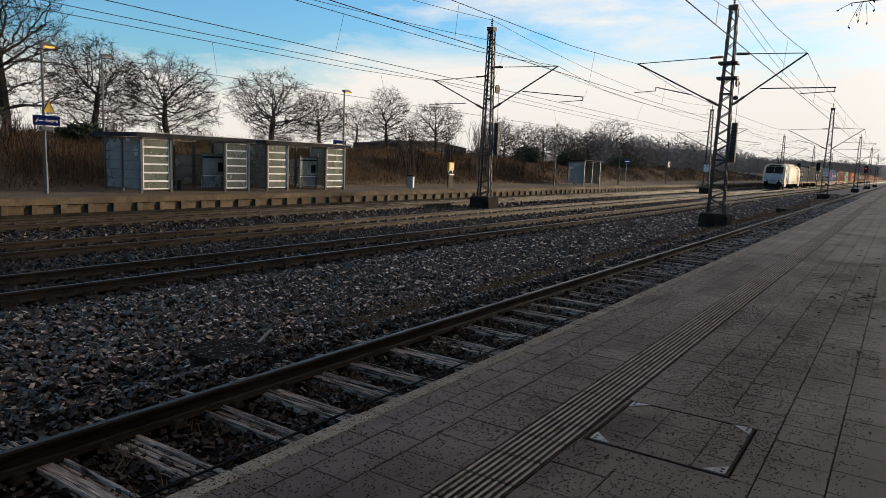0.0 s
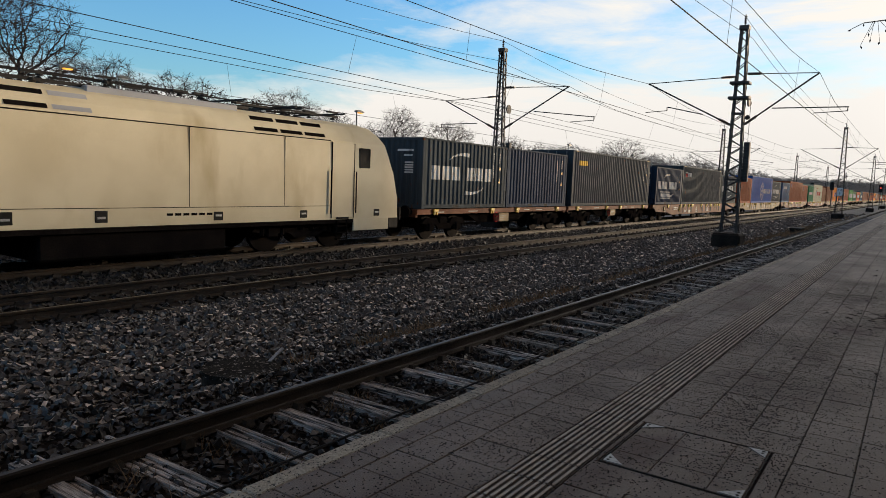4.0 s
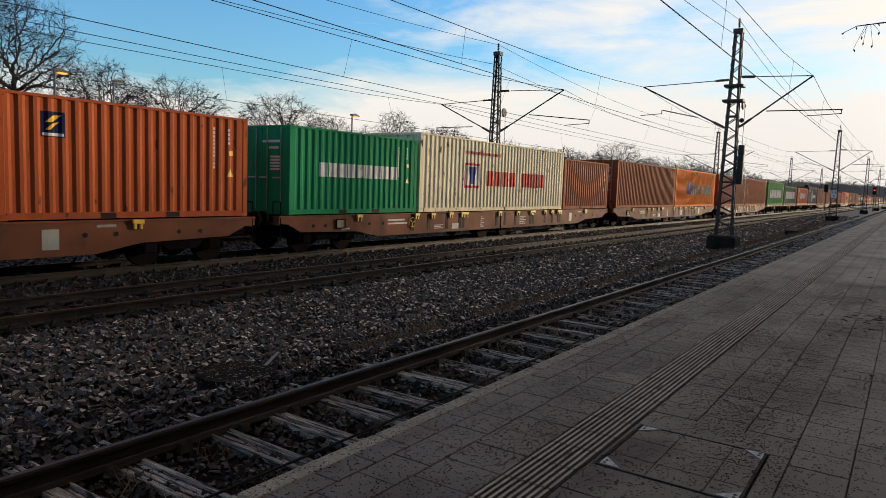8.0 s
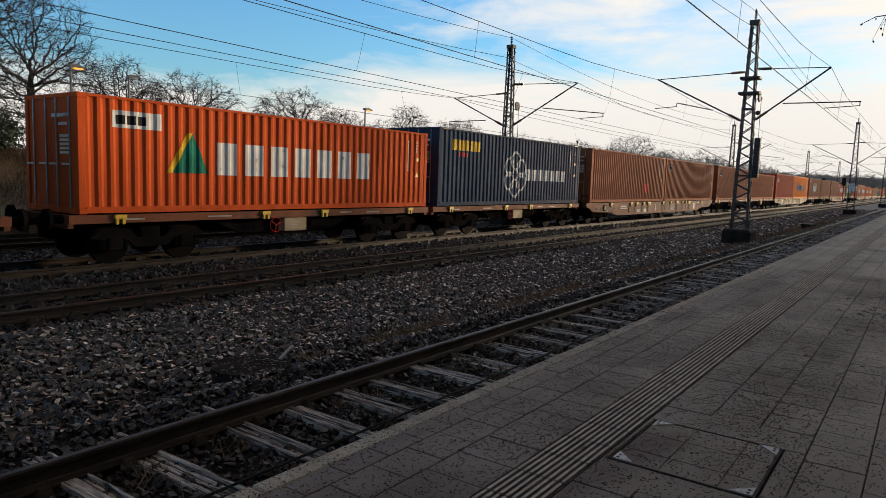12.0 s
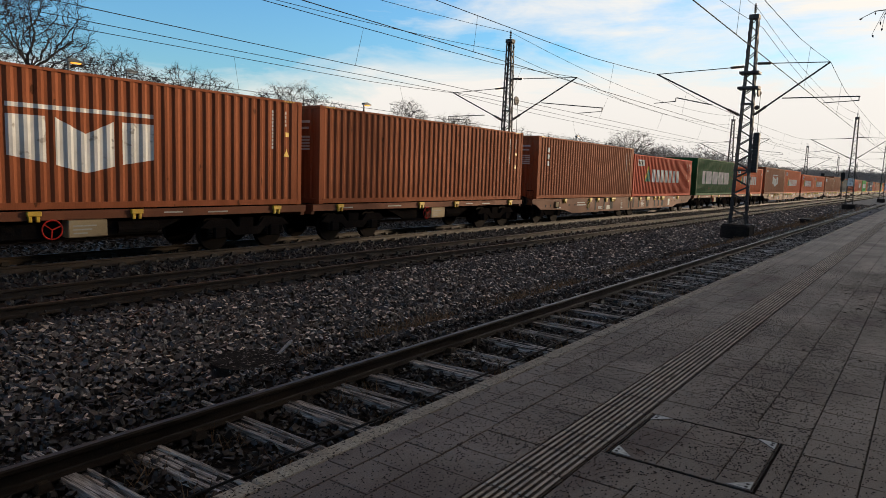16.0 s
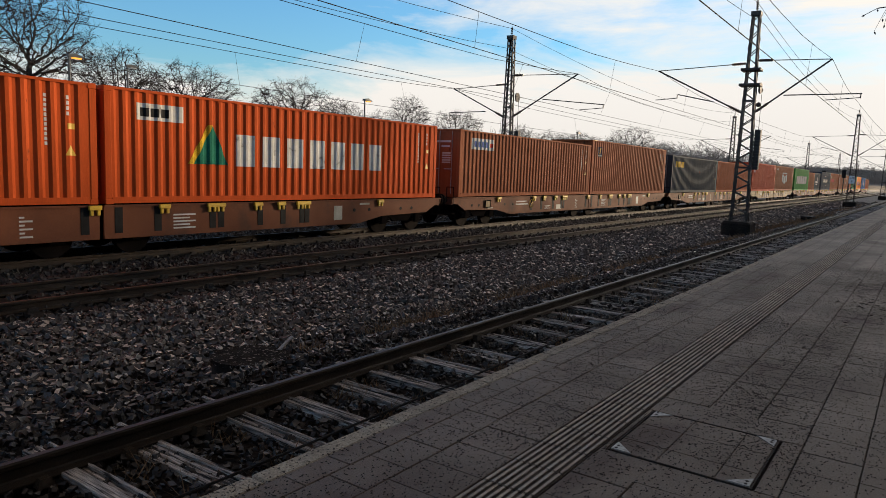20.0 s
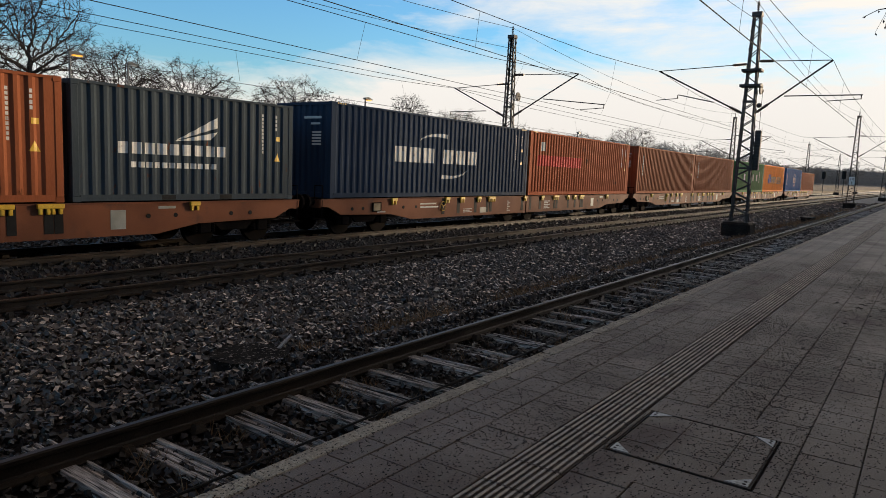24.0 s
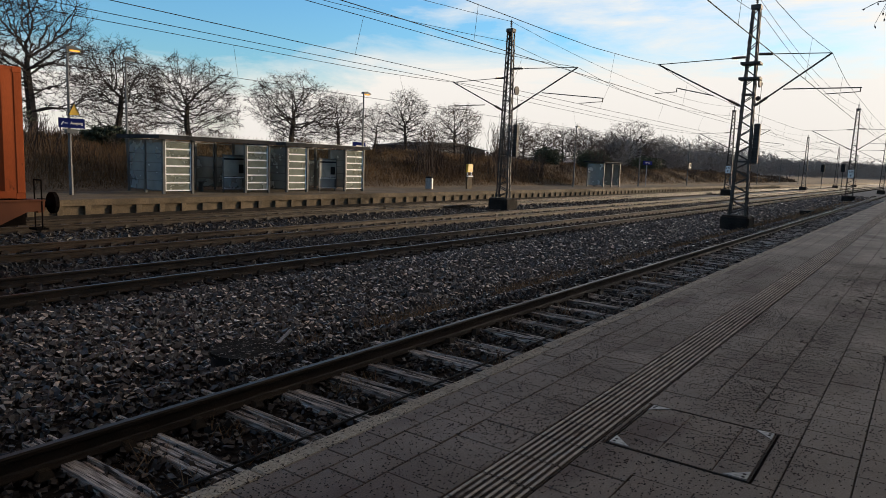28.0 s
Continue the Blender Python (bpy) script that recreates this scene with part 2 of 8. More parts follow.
M_STEEL = surface("mast_steel", (0.055, 0.050, 0.046), (0.035, 0.030, 0.028), scale=2, rough=0.7, bump=0.15, bscale=50, metal=0.2)
M_GALV = surface("galvanised", (0.34, 0.35, 0.35), (0.26, 0.27, 0.27), scale=3, rough=0.45, bump=0.05, bscale=50, metal=0.6)
M_WIRE = surface("wire", (0.028, 0.027, 0.026), rough=0.8, bump=0, spec=0.05)
M_INSUL = surface("insulator", (0.045, 0.03, 0.025), rough=0.35, bump=0)
M_ALU = surface("white_bar", (0.86, 0.86, 0.84), (0.80, 0.80, 0.78), rough=0.4, bump=0.02, fine=0.05)
M_FRAME = surface("grey_frame", (0.10, 0.105, 0.10), (0.07, 0.07, 0.07), spec=0.2, rough=0.5, bump=0.05, fine=0.1)
M_ROOF = surface("shelter_roof", (0.035, 0.035, 0.036), (0.022, 0.022, 0.023), rough=0.8, bump=0.2, spec=0.1)
M_GLASS = glass("shelter_glass")
M_FROST = surface("frosted_pane", (0.46, 0.50, 0.49), (0.34, 0.37, 0.36), scale=1.5, rough=0.25, bump=0.02, fine=0.06)
M_PANE = surface("front_pane", (0.34, 0.37, 0.31), (0.22, 0.24, 0.20), scale=1.5, rough=0.25, bump=0.02, fine=0.06, spec=0.3)
for pane_m, clear_part in ((M_FROST, 0.6), (M_PANE, 0.5)):
    pane_m.node_tree.nodes["Principled BSDF"].inputs["Transmission Weight"].default_value = clear_part
    pane_m.node_tree.nodes["Principled BSDF"].inputs["IOR"].default_value = 1.2
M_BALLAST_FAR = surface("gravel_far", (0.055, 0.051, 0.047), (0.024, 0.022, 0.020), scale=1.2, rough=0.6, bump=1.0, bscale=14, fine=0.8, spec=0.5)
M_PAPER = surface("faded_paper", (0.30, 0.30, 0.26), (0.20, 0.20, 0.17), scale=2, rough=0.5, bump=0.02, fine=0.15, spec=0.4)
M_SIGN = surface("sign_blue", (0.010, 0.016, 0.085), (0.008, 0.012, 0.07), rough=0.8, bump=0, spec=0.0)
M_WHITE = surface("white_paint", (0.75, 0.75, 0.73), (0.62, 0.62, 0.60), scale=2, rough=0.5, bump=0.03, fine=0.12, stain=(0.35, 0.33, 0.30), stain_at=0.60, stain_scale=3, sharp=0.1)
M_YELLOW = surface("yellow_paint", (0.62, 0.38, 0.02), (0.50, 0.30, 0.02), rough=0.5, bump=0.03, fine=0.15)
M_BLACK = surface("black_paint", (0.014, 0.014, 0.014), (0.009, 0.009, 0.009), rough=0.7, bump=0.05, spec=0.12)
M_BARK = surface("bark", (0.036, 0.029, 0.025), (0.024, 0.019, 0.017), scale=3, rough=0.95, bump=0.3, bscale=14)
M_LAMPPOST = surface("lamp_post_grey", (0.10, 0.10, 0.098), (0.075, 0.072, 0.068), rough=0.5, bump=0.05, fine=0.1)
M_MOSS = surface("mossy_lid", (0.016, 0.014, 0.011), (0.007, 0.006, 0.005), scale=5, rough=0.95, bump=0.8, bscale=40, fine=0.5, stain=(0.28, 0.25, 0.22), stain_at=0.60, stain_scale=26, sharp=0.04, spec=0.1)
M_TWIG = surface("twig", (0.030, 0.022, 0.018), (0.020, 0.015, 0.013), spec=0.0, rough=0.95, bump=0)
M_SHRUB = surface("shrub_twig", (0.075, 0.048, 0.032), (0.05, 0.034, 0.025), rough=0.95, bump=0)
# Distant woods: the haze is put into this paler grey.
M_FARTREE = surface("hazed_twig", (0.25, 0.225, 0.205), (0.17, 0.152, 0.14), scale=0.05, rough=1.0, bump=0)
M_GRASS = by_island(surface("dry_grass", (0.19, 0.115, 0.055), (0.085, 0.053, 0.028), scale=0.25, rough=0.9, bump=0, fine=0.2, spec=0.1), 0.75, 1.25)
M_WEED = by_island(surface("dead_weed", (0.23, 0.15, 0.086), (0.14, 0.092, 0.055), scale=0.5, rough=0.95, bump=0, spec=0.1), 0.6, 1.4)
M_BRAMBLE = by_island(surface("bramble", (0.10, 0.066, 0.045), (0.055, 0.040, 0.030), scale=0.12, rough=0.95, bump=0, spec=0.1, world_at=True), 0.55, 1.5)
M_LEAF = surface("withered_leaf", (0.030, 0.020, 0.013), (0.016, 0.011, 0.008), scale=30, rough=0.8, bump=0.1)
M_IVY = by_island(surface("dark_leaves", (0.030, 0.045, 0.018), (0.02, 0.03, 0.012), rough=0.7, bump=0), 0.6, 1.4)
M_WALL = surface("unseen_wall", (0.30, 0.24, 0.19), (0.24, 0.19, 0.15), scale=1, rough=0.9, bump=0.3, bscale=30)
M_SHED = surface("shed_wall", (0.055, 0.055, 0.06), (0.045, 0.045, 0.05), rough=0.8, bump=0.1)
M_LAMP = glow("sodium_lamp", (1.0, 0.42, 0.05), 1.0)
M_HEAD = glow("headlight", (1.0, 0.86, 0.6), 1.0)
M_RED_LIGHT = glow("red_light", (1.0, 0.05, 0.03), 2.0)
M_UNDER = surface("underframe", (0.007, 0.006, 0.006), (0.012, 0.010, 0.009), scale=2, spec=0.0, rough=0.85, bump=0.2, bscale=30)
M_WHEEL = surface("wheel_steel", (0.014, 0.011, 0.010), (0.008, 0.007, 0.006), spec=0.0, rough=0.6, bump=0.1, metal=0.2)
M_WAGON = surface("wagon_brown", (0.175, 0.066, 0.034), (0.120, 0.047, 0.026), scale=0.8, spec=0.06, rough=0.6, bump=0.08, fine=0.12, vary=0.12,
                  stain=(0.065, 0.040, 0.030), stain_at=0.58, stain_scale=1.2, stain_stretch=(1, 1, 0.7), sharp=0.16)
M_WAGON_GREY = surface("wagon_grey", (0.36, 0.28, 0.17), (0.24, 0.185, 0.11), scale=0.8, spec=0.05, rough=0.6, bump=0.08, fine=0.12,
                       stain=(0.08, 0.05, 0.03), stain_at=0.56, stain_scale=1.5, sharp=0.14)
M_LOCO = surface("loco_cream", (0.62, 0.55, 0.38), (0.52, 0.45, 0.30), scale=0.7, spec=0.12, rough=0.55, bump=0.02, fine=0.05,
                 stain=(0.42, 0.34, 0.20), stain_at=0.56, stain_scale=0.9, stain_stretch=(1, 1, 0.35), sharp=0.2)
M_SILVER = surface("loco_silver", (0.33, 0.335, 0.34), (0.26, 0.265, 0.27), scale=0.9, rough=0.4, bump=0.02, fine=0.08,
                   stain=(0.25, 0.23, 0.20), stain_at=0.6, stain_scale=1.6, sharp=0.15)
M_LOCOBLUE = surface("loco_blue", (0.030, 0.19, 0.42), (0.025, 0.16, 0.36), scale=1, spec=0.08, rough=0.6, bump=0.02, fine=0.05)
M_DARKGLASS = surface("dark_glass", (0.008, 0.009, 0.010), (0.006, 0.007, 0.008), rough=0.15, bump=0, fine=0.05, spec=0.22)
M_ROOFGEAR = surface("roof_gear", (0.022, 0.020, 0.018), (0.014, 0.013, 0.012), spec=0.15, rough=0.6, bump=0.1)
P = {
    "green": paint("paint_green", (0.035, 0.235, 0.045), 0.70), "dgreen": paint("paint_deep_green", (0.016, 0.088, 0.028), 0.64), "teal": paint("paint_sea_green", (0.012, 0.21, 0.085), 0.70),
    "olive": paint("paint_olive_green", (0.045, 0.14, 0.045), 0.70),
    "orange": paint("paint_orange", (0.84, 0.215, 0.012), 0.69), "brown": paint("paint_oxide_brown", (0.27, 0.083, 0.036), 0.67),
    "rust": paint("paint_oxide_orange", (0.32, 0.074, 0.025), 0.66), "red": paint("paint_red", (0.42, 0.060, 0.026), 0.69),
    "hred": paint("paint_orange_red", (0.50, 0.080, 0.018), 0.69), "maroon": paint("paint_maroon", (0.165, 0.052, 0.036), 0.66),
    "navy": paint("paint_navy", (0.026, 0.043, 0.072), 0.72), "slate": paint("paint_slate", (0.046, 0.059, 0.068), 0.67),
    "blue": paint("paint_blue", (0.020, 0.090, 0.34), 0.76), "cblue": paint("paint_mid_blue", (0.020, 0.100, 0.27), 0.72),
    "cream": paint("paint_cream", (0.68, 0.61, 0.42), 0.63), "dusty": paint("paint_dusty_blue", (0.070, 0.125, 0.21), 0.60),
}
M_MARK = surface("marking_white", (0.56, 0.55, 0.51), (0.44, 0.43, 0.40), scale=2, spec=0.05, rough=0.6, bump=0.03, fine=0.1,
                 stain=(0.28, 0.26, 0.23), stain_at=0.63, stain_scale=4, sharp=0.05)
M_MARK_DARK = surface("marking_dark", (0.014, 0.014, 0.014), spec=0.1, rough=0.5, bump=0.03)
M_MARK_BLUE = surface("marking_blue", (0.020, 0.055, 0.25), spec=0.05, rough=0.6, bump=0.03)
M_MARK_RED = surface("marking_red", (0.52, 0.035, 0.025), spec=0.05, rough=0.6, bump=0.03)
M_MARK_TEAL = surface("marking_green", (0.012, 0.16, 0.10), spec=0.05, rough=0.6, bump=0.03)
M_MARK_YEL = surface("marking_yellow", (0.70, 0.42, 0.03), spec=0.05, rough=0.6, bump=0.03)
M_MARK_NAVY = surface("marking_navy", (0.008, 0.016, 0.055), spec=0.05, rough=0.6, bump=0.03)
MK = {"n": M_MARK_NAVY, "w": M_MARK, "d": M_MARK_DARK, "b": M_MARK_BLUE, "r": M_MARK_RED, "g": M_MARK_TEAL, "y": M_MARK_YEL}

# ---- mesh helpers ----
rnd = random.Random(7)


def mesh_of(bm, name, material, smooth=False):
    me = bpy.data.meshes.new(name)
    bm.to_mesh(me)
    bm.free()
    if material:
        me.materials.append(material)
    if smooth:
        me.polygons.foreach_set("use_smooth", [True] * len(me.polygons))
    return me


def thing(name, label="", category="", group="", kind="", at=None):
    """An Empty at a thing's base, to carry its parts."""
    ob = tagged(new(name), label, category, group, kind)
    ob.empty_display_size = 0.2
    if at is not None:
        ob.matrix_basis = at
    return ob


def part(name, bm, material, parent, label="", smooth=False, at=None):
    """Links a bmesh (or a ready mesh) as one mesh object under a thing or a part."""
    me = mesh_of(bm, name, material, smooth) if isinstance(bm, bmesh.types.BMesh) else bm
    ob = new(name, me)
    ob.parent = parent
    if at is not None:
        ob.matrix_basis = at
    if label:
        ob["label"] = label
    return ob


def solid(name, bm, material, label="", category="", group="", kind="", smooth=False):
    return tagged(new(name, mesh_of(bm, name, material, smooth)), label, category, group, kind)


def wear(ob, material):
    """Gives one object of a shared mesh its own material."""
    ob.material_slots[0].link = "OBJECT"
    ob.material_slots[0].material = material
    return ob


def box(bm, x0, x1, y0, y1, z0, z1, bevel=0.0):
    v = [bm.verts.new((x, y, z)) for z in (z0, z1) for x, y in ((x0, y0), (x1, y0), (x1, y1), (x0, y1))]
    fs = [bm.faces.new([v[i] for i in f]) for f in ((3, 2, 1, 0), (4, 5, 6, 7), (0, 1, 5, 4), (1, 2, 6, 5), (2, 3, 7, 6), (3, 0, 4, 7))]
    if bevel:
        bmesh.ops.bevel(bm, geom=list({e for f in fs for e in f.edges}), offset=bevel, segments=1, affect="EDGES", profile=0.5)
    return bm


def a_box(x0, x1, y0, y1, z0, z1, bevel=0.0):
    return box(bmesh.new(), x0, x1, y0, y1, z0, z1, bevel)


def tube(bm, a, b, ra, rb=None, sides=8, caps=True):
    a, b, rb = Vector(a), Vector(b), ra if rb is None else rb
    d = (b - a).normalized()
    s = d.orthogonal().normalized()
    t = d.cross(s)
    rings = []
    for p, r in ((a, ra), (b, rb)):
        rings.append([bm.verts.new(p + (s * math.cos(k) + t * math.sin(k)) * r) for k in (2 * math.pi * i / sides for i in range(sides))])
    for i in range(sides):
        j = (i + 1) % sides
        bm.faces.new((rings[0][i], rings[0][j], rings[1][j], rings[1][i]))
    if caps:
        bm.faces.new(rings[0][::-1])
        bm.faces.new(rings[1])
    return bm


def angle_bar(a, b, w, ix, iy):
    """An upright angle section from a to b, its two flanges turned inwards."""
    bm = bmesh.new()
    t = 0.014
    ring = [(0, 0), (ix * w, 0), (ix * w, iy * t), (ix * t, iy * t), (ix * t, iy * w), (0, iy * w)]
    lo, hi = ([bm.verts.new((p[0] + x, p[1] + y, p[2])) for x, y in ring] for p in (a, b))
    for i in range(6):
        j = (i + 1) % 6
        bm.faces.new((lo[i], lo[j], hi[j], hi[i]))
    bm.faces.new(lo[::-1])
    bm.faces.new(hi)
    bmesh.ops.recalc_face_normals(bm, faces=bm.faces[:])
    return bm


def wheel_ring(bm, cx, y, cz, R, r):
    """A hand wheel: one round rim and three spokes."""
    n = 20
    rings = []
    for i in range(n):
        a = 2 * math.pi * i / n
        rings.append([bm.verts.new((cx + (R + r * math.cos(b)) * math.cos(a), y + r * math.sin(b), cz + (R + r * math.cos(b)) * math.sin(a))) for b in (0.0, 1.571, 3.142, 4.712)])
    for i in range(n):
        p, q = rings[i], rings[(i + 1) % n]
        for k in range(4):
            bm.faces.new((p[k], p[(k + 1) % 4], q[(k + 1) % 4], q[k]))
    for k in range(3):
        a = 2.1 * k + 0.4
        tube(bm, (cx, y, cz), (cx + R * math.cos(a), y, cz + R * math.sin(a)), r * 0.9, sides=4)
    bmesh.ops.recalc_face_normals(bm, faces=bm.faces[:])
    return bm


def strut(bm, a, b, w, t=None):
    """A flat or square bar from a to b."""
    a, b = Vector(a), Vector(b)
    t = t or w
    d = (b - a).normalized()
    s = d.cross(Vector((0, 0, 1)))
    s = s.normalized() if s.length > 0.01 else Vector((1, 0, 0))
    u = s.cross(d)
    q = [bm.verts.new(p + s * i * w / 2 + u * j * t / 2) for p in (a, b) for i, j in ((-1, -1), (1, -1), (1, 1), (-1, 1))]
    for f in ((3, 2, 1, 0), (4, 5, 6, 7), (0, 1, 5, 4), (1, 2, 6, 5), (2, 3, 7, 6), (3, 0, 4, 7)):
        bm.faces.new([q[i] for i in f])
    return bm


def extrude_y(bm, poly, y0, y1):
    """A prism: the polygon of (x, z) from y0 to y1."""
    a = [bm.verts.new((x, y0, z)) for x, z in poly]
    b = [bm.verts.new((x, y1, z)) for x, z in poly]
    n = len(poly)
    bm.faces.new(a)
    bm.faces.new(b[::-1])
    for i in range(n):
        j = (i + 1) % n
        bm.faces.new((a[j], a[i], b[i], b[j]))
    bmesh.ops.recalc_face_normals(bm, faces=bm.faces[:])
    return bm


def sweep_x(bm, prof, xs, closed=True):
    """The profile of (y, z) carried along x."""
    rows = [[bm.verts.new((x, y, z)) for y, z in prof] for x in xs]
    n = len(prof)
    for r, s in zip(rows, rows[1:]):
        for i in range(n if closed else n - 1):
            j = (i + 1) % n
            bm.faces.new((r[i], s[i], s[j], r[j]))
    if closed:
        bm.faces.new(rows[0])
        bm.faces.new(rows[-1][::-1])
    bmesh.ops.recalc_face_normals(bm, faces=bm.faces[:])
    return bm


def frame_bm(x0, x1, y, z0, z1, t):
    bm = bmesh.new()
    box(bm, x0, x0 + t, y - 0.02, y + 0.02, z0, z1)
    box(bm, x1 - t, x1, y - 0.02, y + 0.02, z0, z1)
    box(bm, x0 + t, x1 - t, y - 0.02, y + 0.02, z0, z0 + t)
    box(bm, x0 + t, x1 - t, y - 0.02, y + 0.02, z1 - t, z1)
    return bm


def quick_mesh(name, verts, faces, material, smooth=False):
    """A mesh from arrays of points and of equal-sided faces."""
    verts, faces = np.asarray(verts, np.float32), np.asarray(faces, np.int32)
    me = bpy.data.meshes.new(name)
    k = faces.shape[1]
    me.vertices.add(len(verts))
    me.vertices.foreach_set("co", verts.ravel())
    me.loops.add(faces.size)
    me.loops.foreach_set("vertex_index", faces.ravel())
    me.polygons.add(len(faces))
    me.polygons.foreach_set("loop_start", np.arange(len(faces), dtype=np.int32) * k)
    me.polygons.foreach_set("loop_total", np.full(len(faces), k, np.int32))
    me.update(calc_edges=True)
    me.materials.append(material)
    me.polygons.foreach_set("use_smooth", np.full(len(faces), smooth, bool))
    return me


def letters(text, size, material, parent, at, name="lettering", label=""):
    cu = bpy.data.curves.new(name, "FONT")
    cu.body, cu.size, cu.align_x, cu.align_y, cu.extrude = text, size, "CENTER", "CENTER", 0.003
    tmp = bpy.data.objects.new("tmp", cu)
    scene.collection.objects.link(tmp)
    me = bpy.data.meshes.new_from_object(tmp.evaluated_get(bpy.context.evaluated_depsgraph_get()))
    bpy.data.objects.remove(tmp)
    me.materials.clear()
    me.materials.append(material)
    return part(name, me, material, parent, label, at=at)


# ---- the plan: y across the tracks, x along them ----
TRACKS = {"near": (4.20, -0.61), "second": (11.73, -0.70), "train": (15.93, -0.70), "far": (21.20, -0.70)}
PLAT_EDGE, FAR_EDGE, FAR_Z = 2.53, 22.90, -0.15
MAST_X = [-19.0, 32.2, 83.0, 141.0, 193.0, 245.0, 297.0, 349.0]
MAST_Y = (6.85, 19.05)
BED = [(2.45, -0.92), (3.2, -0.85), (5.05, -0.85), (5.45, -0.82), (5.82, -0.79), (6.02, -0.84), (6.3, -1.0), (6.9, -1.02), (7.3, -0.98), (8.2, -0.95), (9.9, -0.88), (10.5, -0.93),
       (13.0, -0.93), (13.5, -0.88), (14.1, -0.88), (14.7, -0.93), (17.2, -0.93), (18.0, -0.95), (19.1, -0.97), (19.7, -0.94), (22.4, -0.94), (22.95, -0.92)]
BANK = [(22.7, -1.2), (27.2, -0.30), (27.6, -0.12), (28.4, 0.05), (29.6, 0.55), (31.2, 1.25), (32.6, 1.75), (34.5, 2.05), (40, 2.25), (60, 2.4), (120, 2.6), (400, 6), (1200, 20), (4000, 60)]


def along(prof, y):
    return float(np.interp(y, [p[0] for p in prof], [p[1] for p in prof]))


def bank_z(x, y):
    """The height of the ground behind the far platform; the bank sinks towards the far end."""
    z = along(BANK, y)
    k = 1.0 - 0.45 * min(1.0, max(0.0, (x - 60) / 120))
    if z > 0:
        z *= k
        z += 0.35 * noise.noise((x * 0.11, y * 0.15, 3.0)) * min(1.0, max(0.0, (y - 28) / 4)) if y < 100 else 0
    return z


# ---- ground, ballast ----
def build_ground():
    xs = [-2500, -1200, -700, -300, -150, -80] + [-40 + 2.0 * i for i in range(121)] + [220, 260, 320, 400, 550, 800, 1200, 2000, 3500]
    ys = [-2500, -800, -200, -60, -20, 2.0] + [p[0] for p in BANK[:2]] + [27.6, 28.0, 28.4, 29, 29.6, 30.4, 31.2, 31.9, 32.6, 33.5, 34.5, 36, 38, 40, 44, 50, 60, 80, 120, 200, 400, 800, 1500, 4000]
    verts = []
    for x in xs:
        for y in ys:
            z = -1.2 if y < 23 else bank_z(x, y)
            verts.append((x, y, z))
    n = len(ys)
    faces = [(i * n + j, (i + 1) * n + j, (i + 1) * n + j + 1, i * n + j + 1) for i in range(len(xs) - 1) for j in range(n - 1)]
    tagged(new("ground", quick_mesh("ground", verts, faces, M_EARTH, True)), "brown winter earth and dead turf on flat land and bank", "ground", kind="structure")
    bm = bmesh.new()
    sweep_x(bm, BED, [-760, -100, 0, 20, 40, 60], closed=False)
    solid("ballast", bm, M_BALLAST, "crushed-stone ballast bed under the tracks, near-black for the shade between stones", "ballast", kind="structure")
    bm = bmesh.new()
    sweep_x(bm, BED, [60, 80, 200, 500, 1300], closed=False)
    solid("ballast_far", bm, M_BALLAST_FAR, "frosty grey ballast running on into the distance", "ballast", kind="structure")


build_ground()


def stones(name, spots, label, material):
    """Loose ballast stones, each with its own edges, in one mesh."""
    iv = np.array([(x, y, z) for z in (-1, 1) for x, y in ((-1, -1), (1, -1), (1, 1), (-1, 1))]) * 0.78
    tri = np.array([(0, 2, 1), (0, 3, 2), (4, 5, 6), (4, 6, 7), (0, 1, 5), (0, 5, 4), (1, 2, 6), (1, 6, 5), (2, 3, 7), (2, 7, 6), (3, 0, 4), (3, 4, 7)])
    rng = np.random.default_rng(11)
    pos = []
    for x0, x1, y0, y1, dens, size in spots:
        k = int((x1 - x0) * (y1 - y0) * dens)
        p = np.empty((k, 4))
        p[:, 0], p[:, 1] = rng.uniform(x0, x1, k), rng.uniform(y0, y1, k)
        p = p[p[:, 0] > 0.30 * p[:, 1]]
        p[:, 2] = np.interp(p[:, 1], [b[0] for b in BED], [b[1] for b in BED]) + rng.uniform(-0.035, 0.055, len(p))
        p[:, 3] = size * rng.uniform(0.65, 1.45, len(p))
        pos.append(p)
    p = np.concatenate(pos)
    k = len(p)
    ax = rng.uniform(0.6, 1.3, (k, 3)) * p[:, 3:4]
    ax[:, 2] *= 0.74
    v = (iv[None] + rng.uniform(-0.38, 0.38, (k, 8, 3))) * ax[:, None]
    q = rng.normal(size=(k, 4)) * np.array([0.8, 0.40, 0.40, 1.0])
    q /= np.linalg.norm(q, axis=1)[:, None]
    w, x, y, z = q.T
    rot = np.stack([1 - 2 * (y * y + z * z), 2 * (x * y - z * w), 2 * (x * z + y * w), 2 * (x * y + z * w), 1 - 2 * (x * x + z * z), 2 * (y * z - x * w),
                    2 * (x * z - y * w), 2 * (y * z + x * w), 1 - 2 * (x * x + y * y)], 1).reshape(k, 3, 3)
    v = np.einsum("kij,knj->kni", rot, v) + p[:, None, :3]
    f = (tri[None] + 8 * np.arange(k)[:, None, None]).reshape(-1, 3)
    return tagged(new(name, quick_mesh(name, v.reshape(-1, 3), f, material)), label, "gravel", kind="stuff")


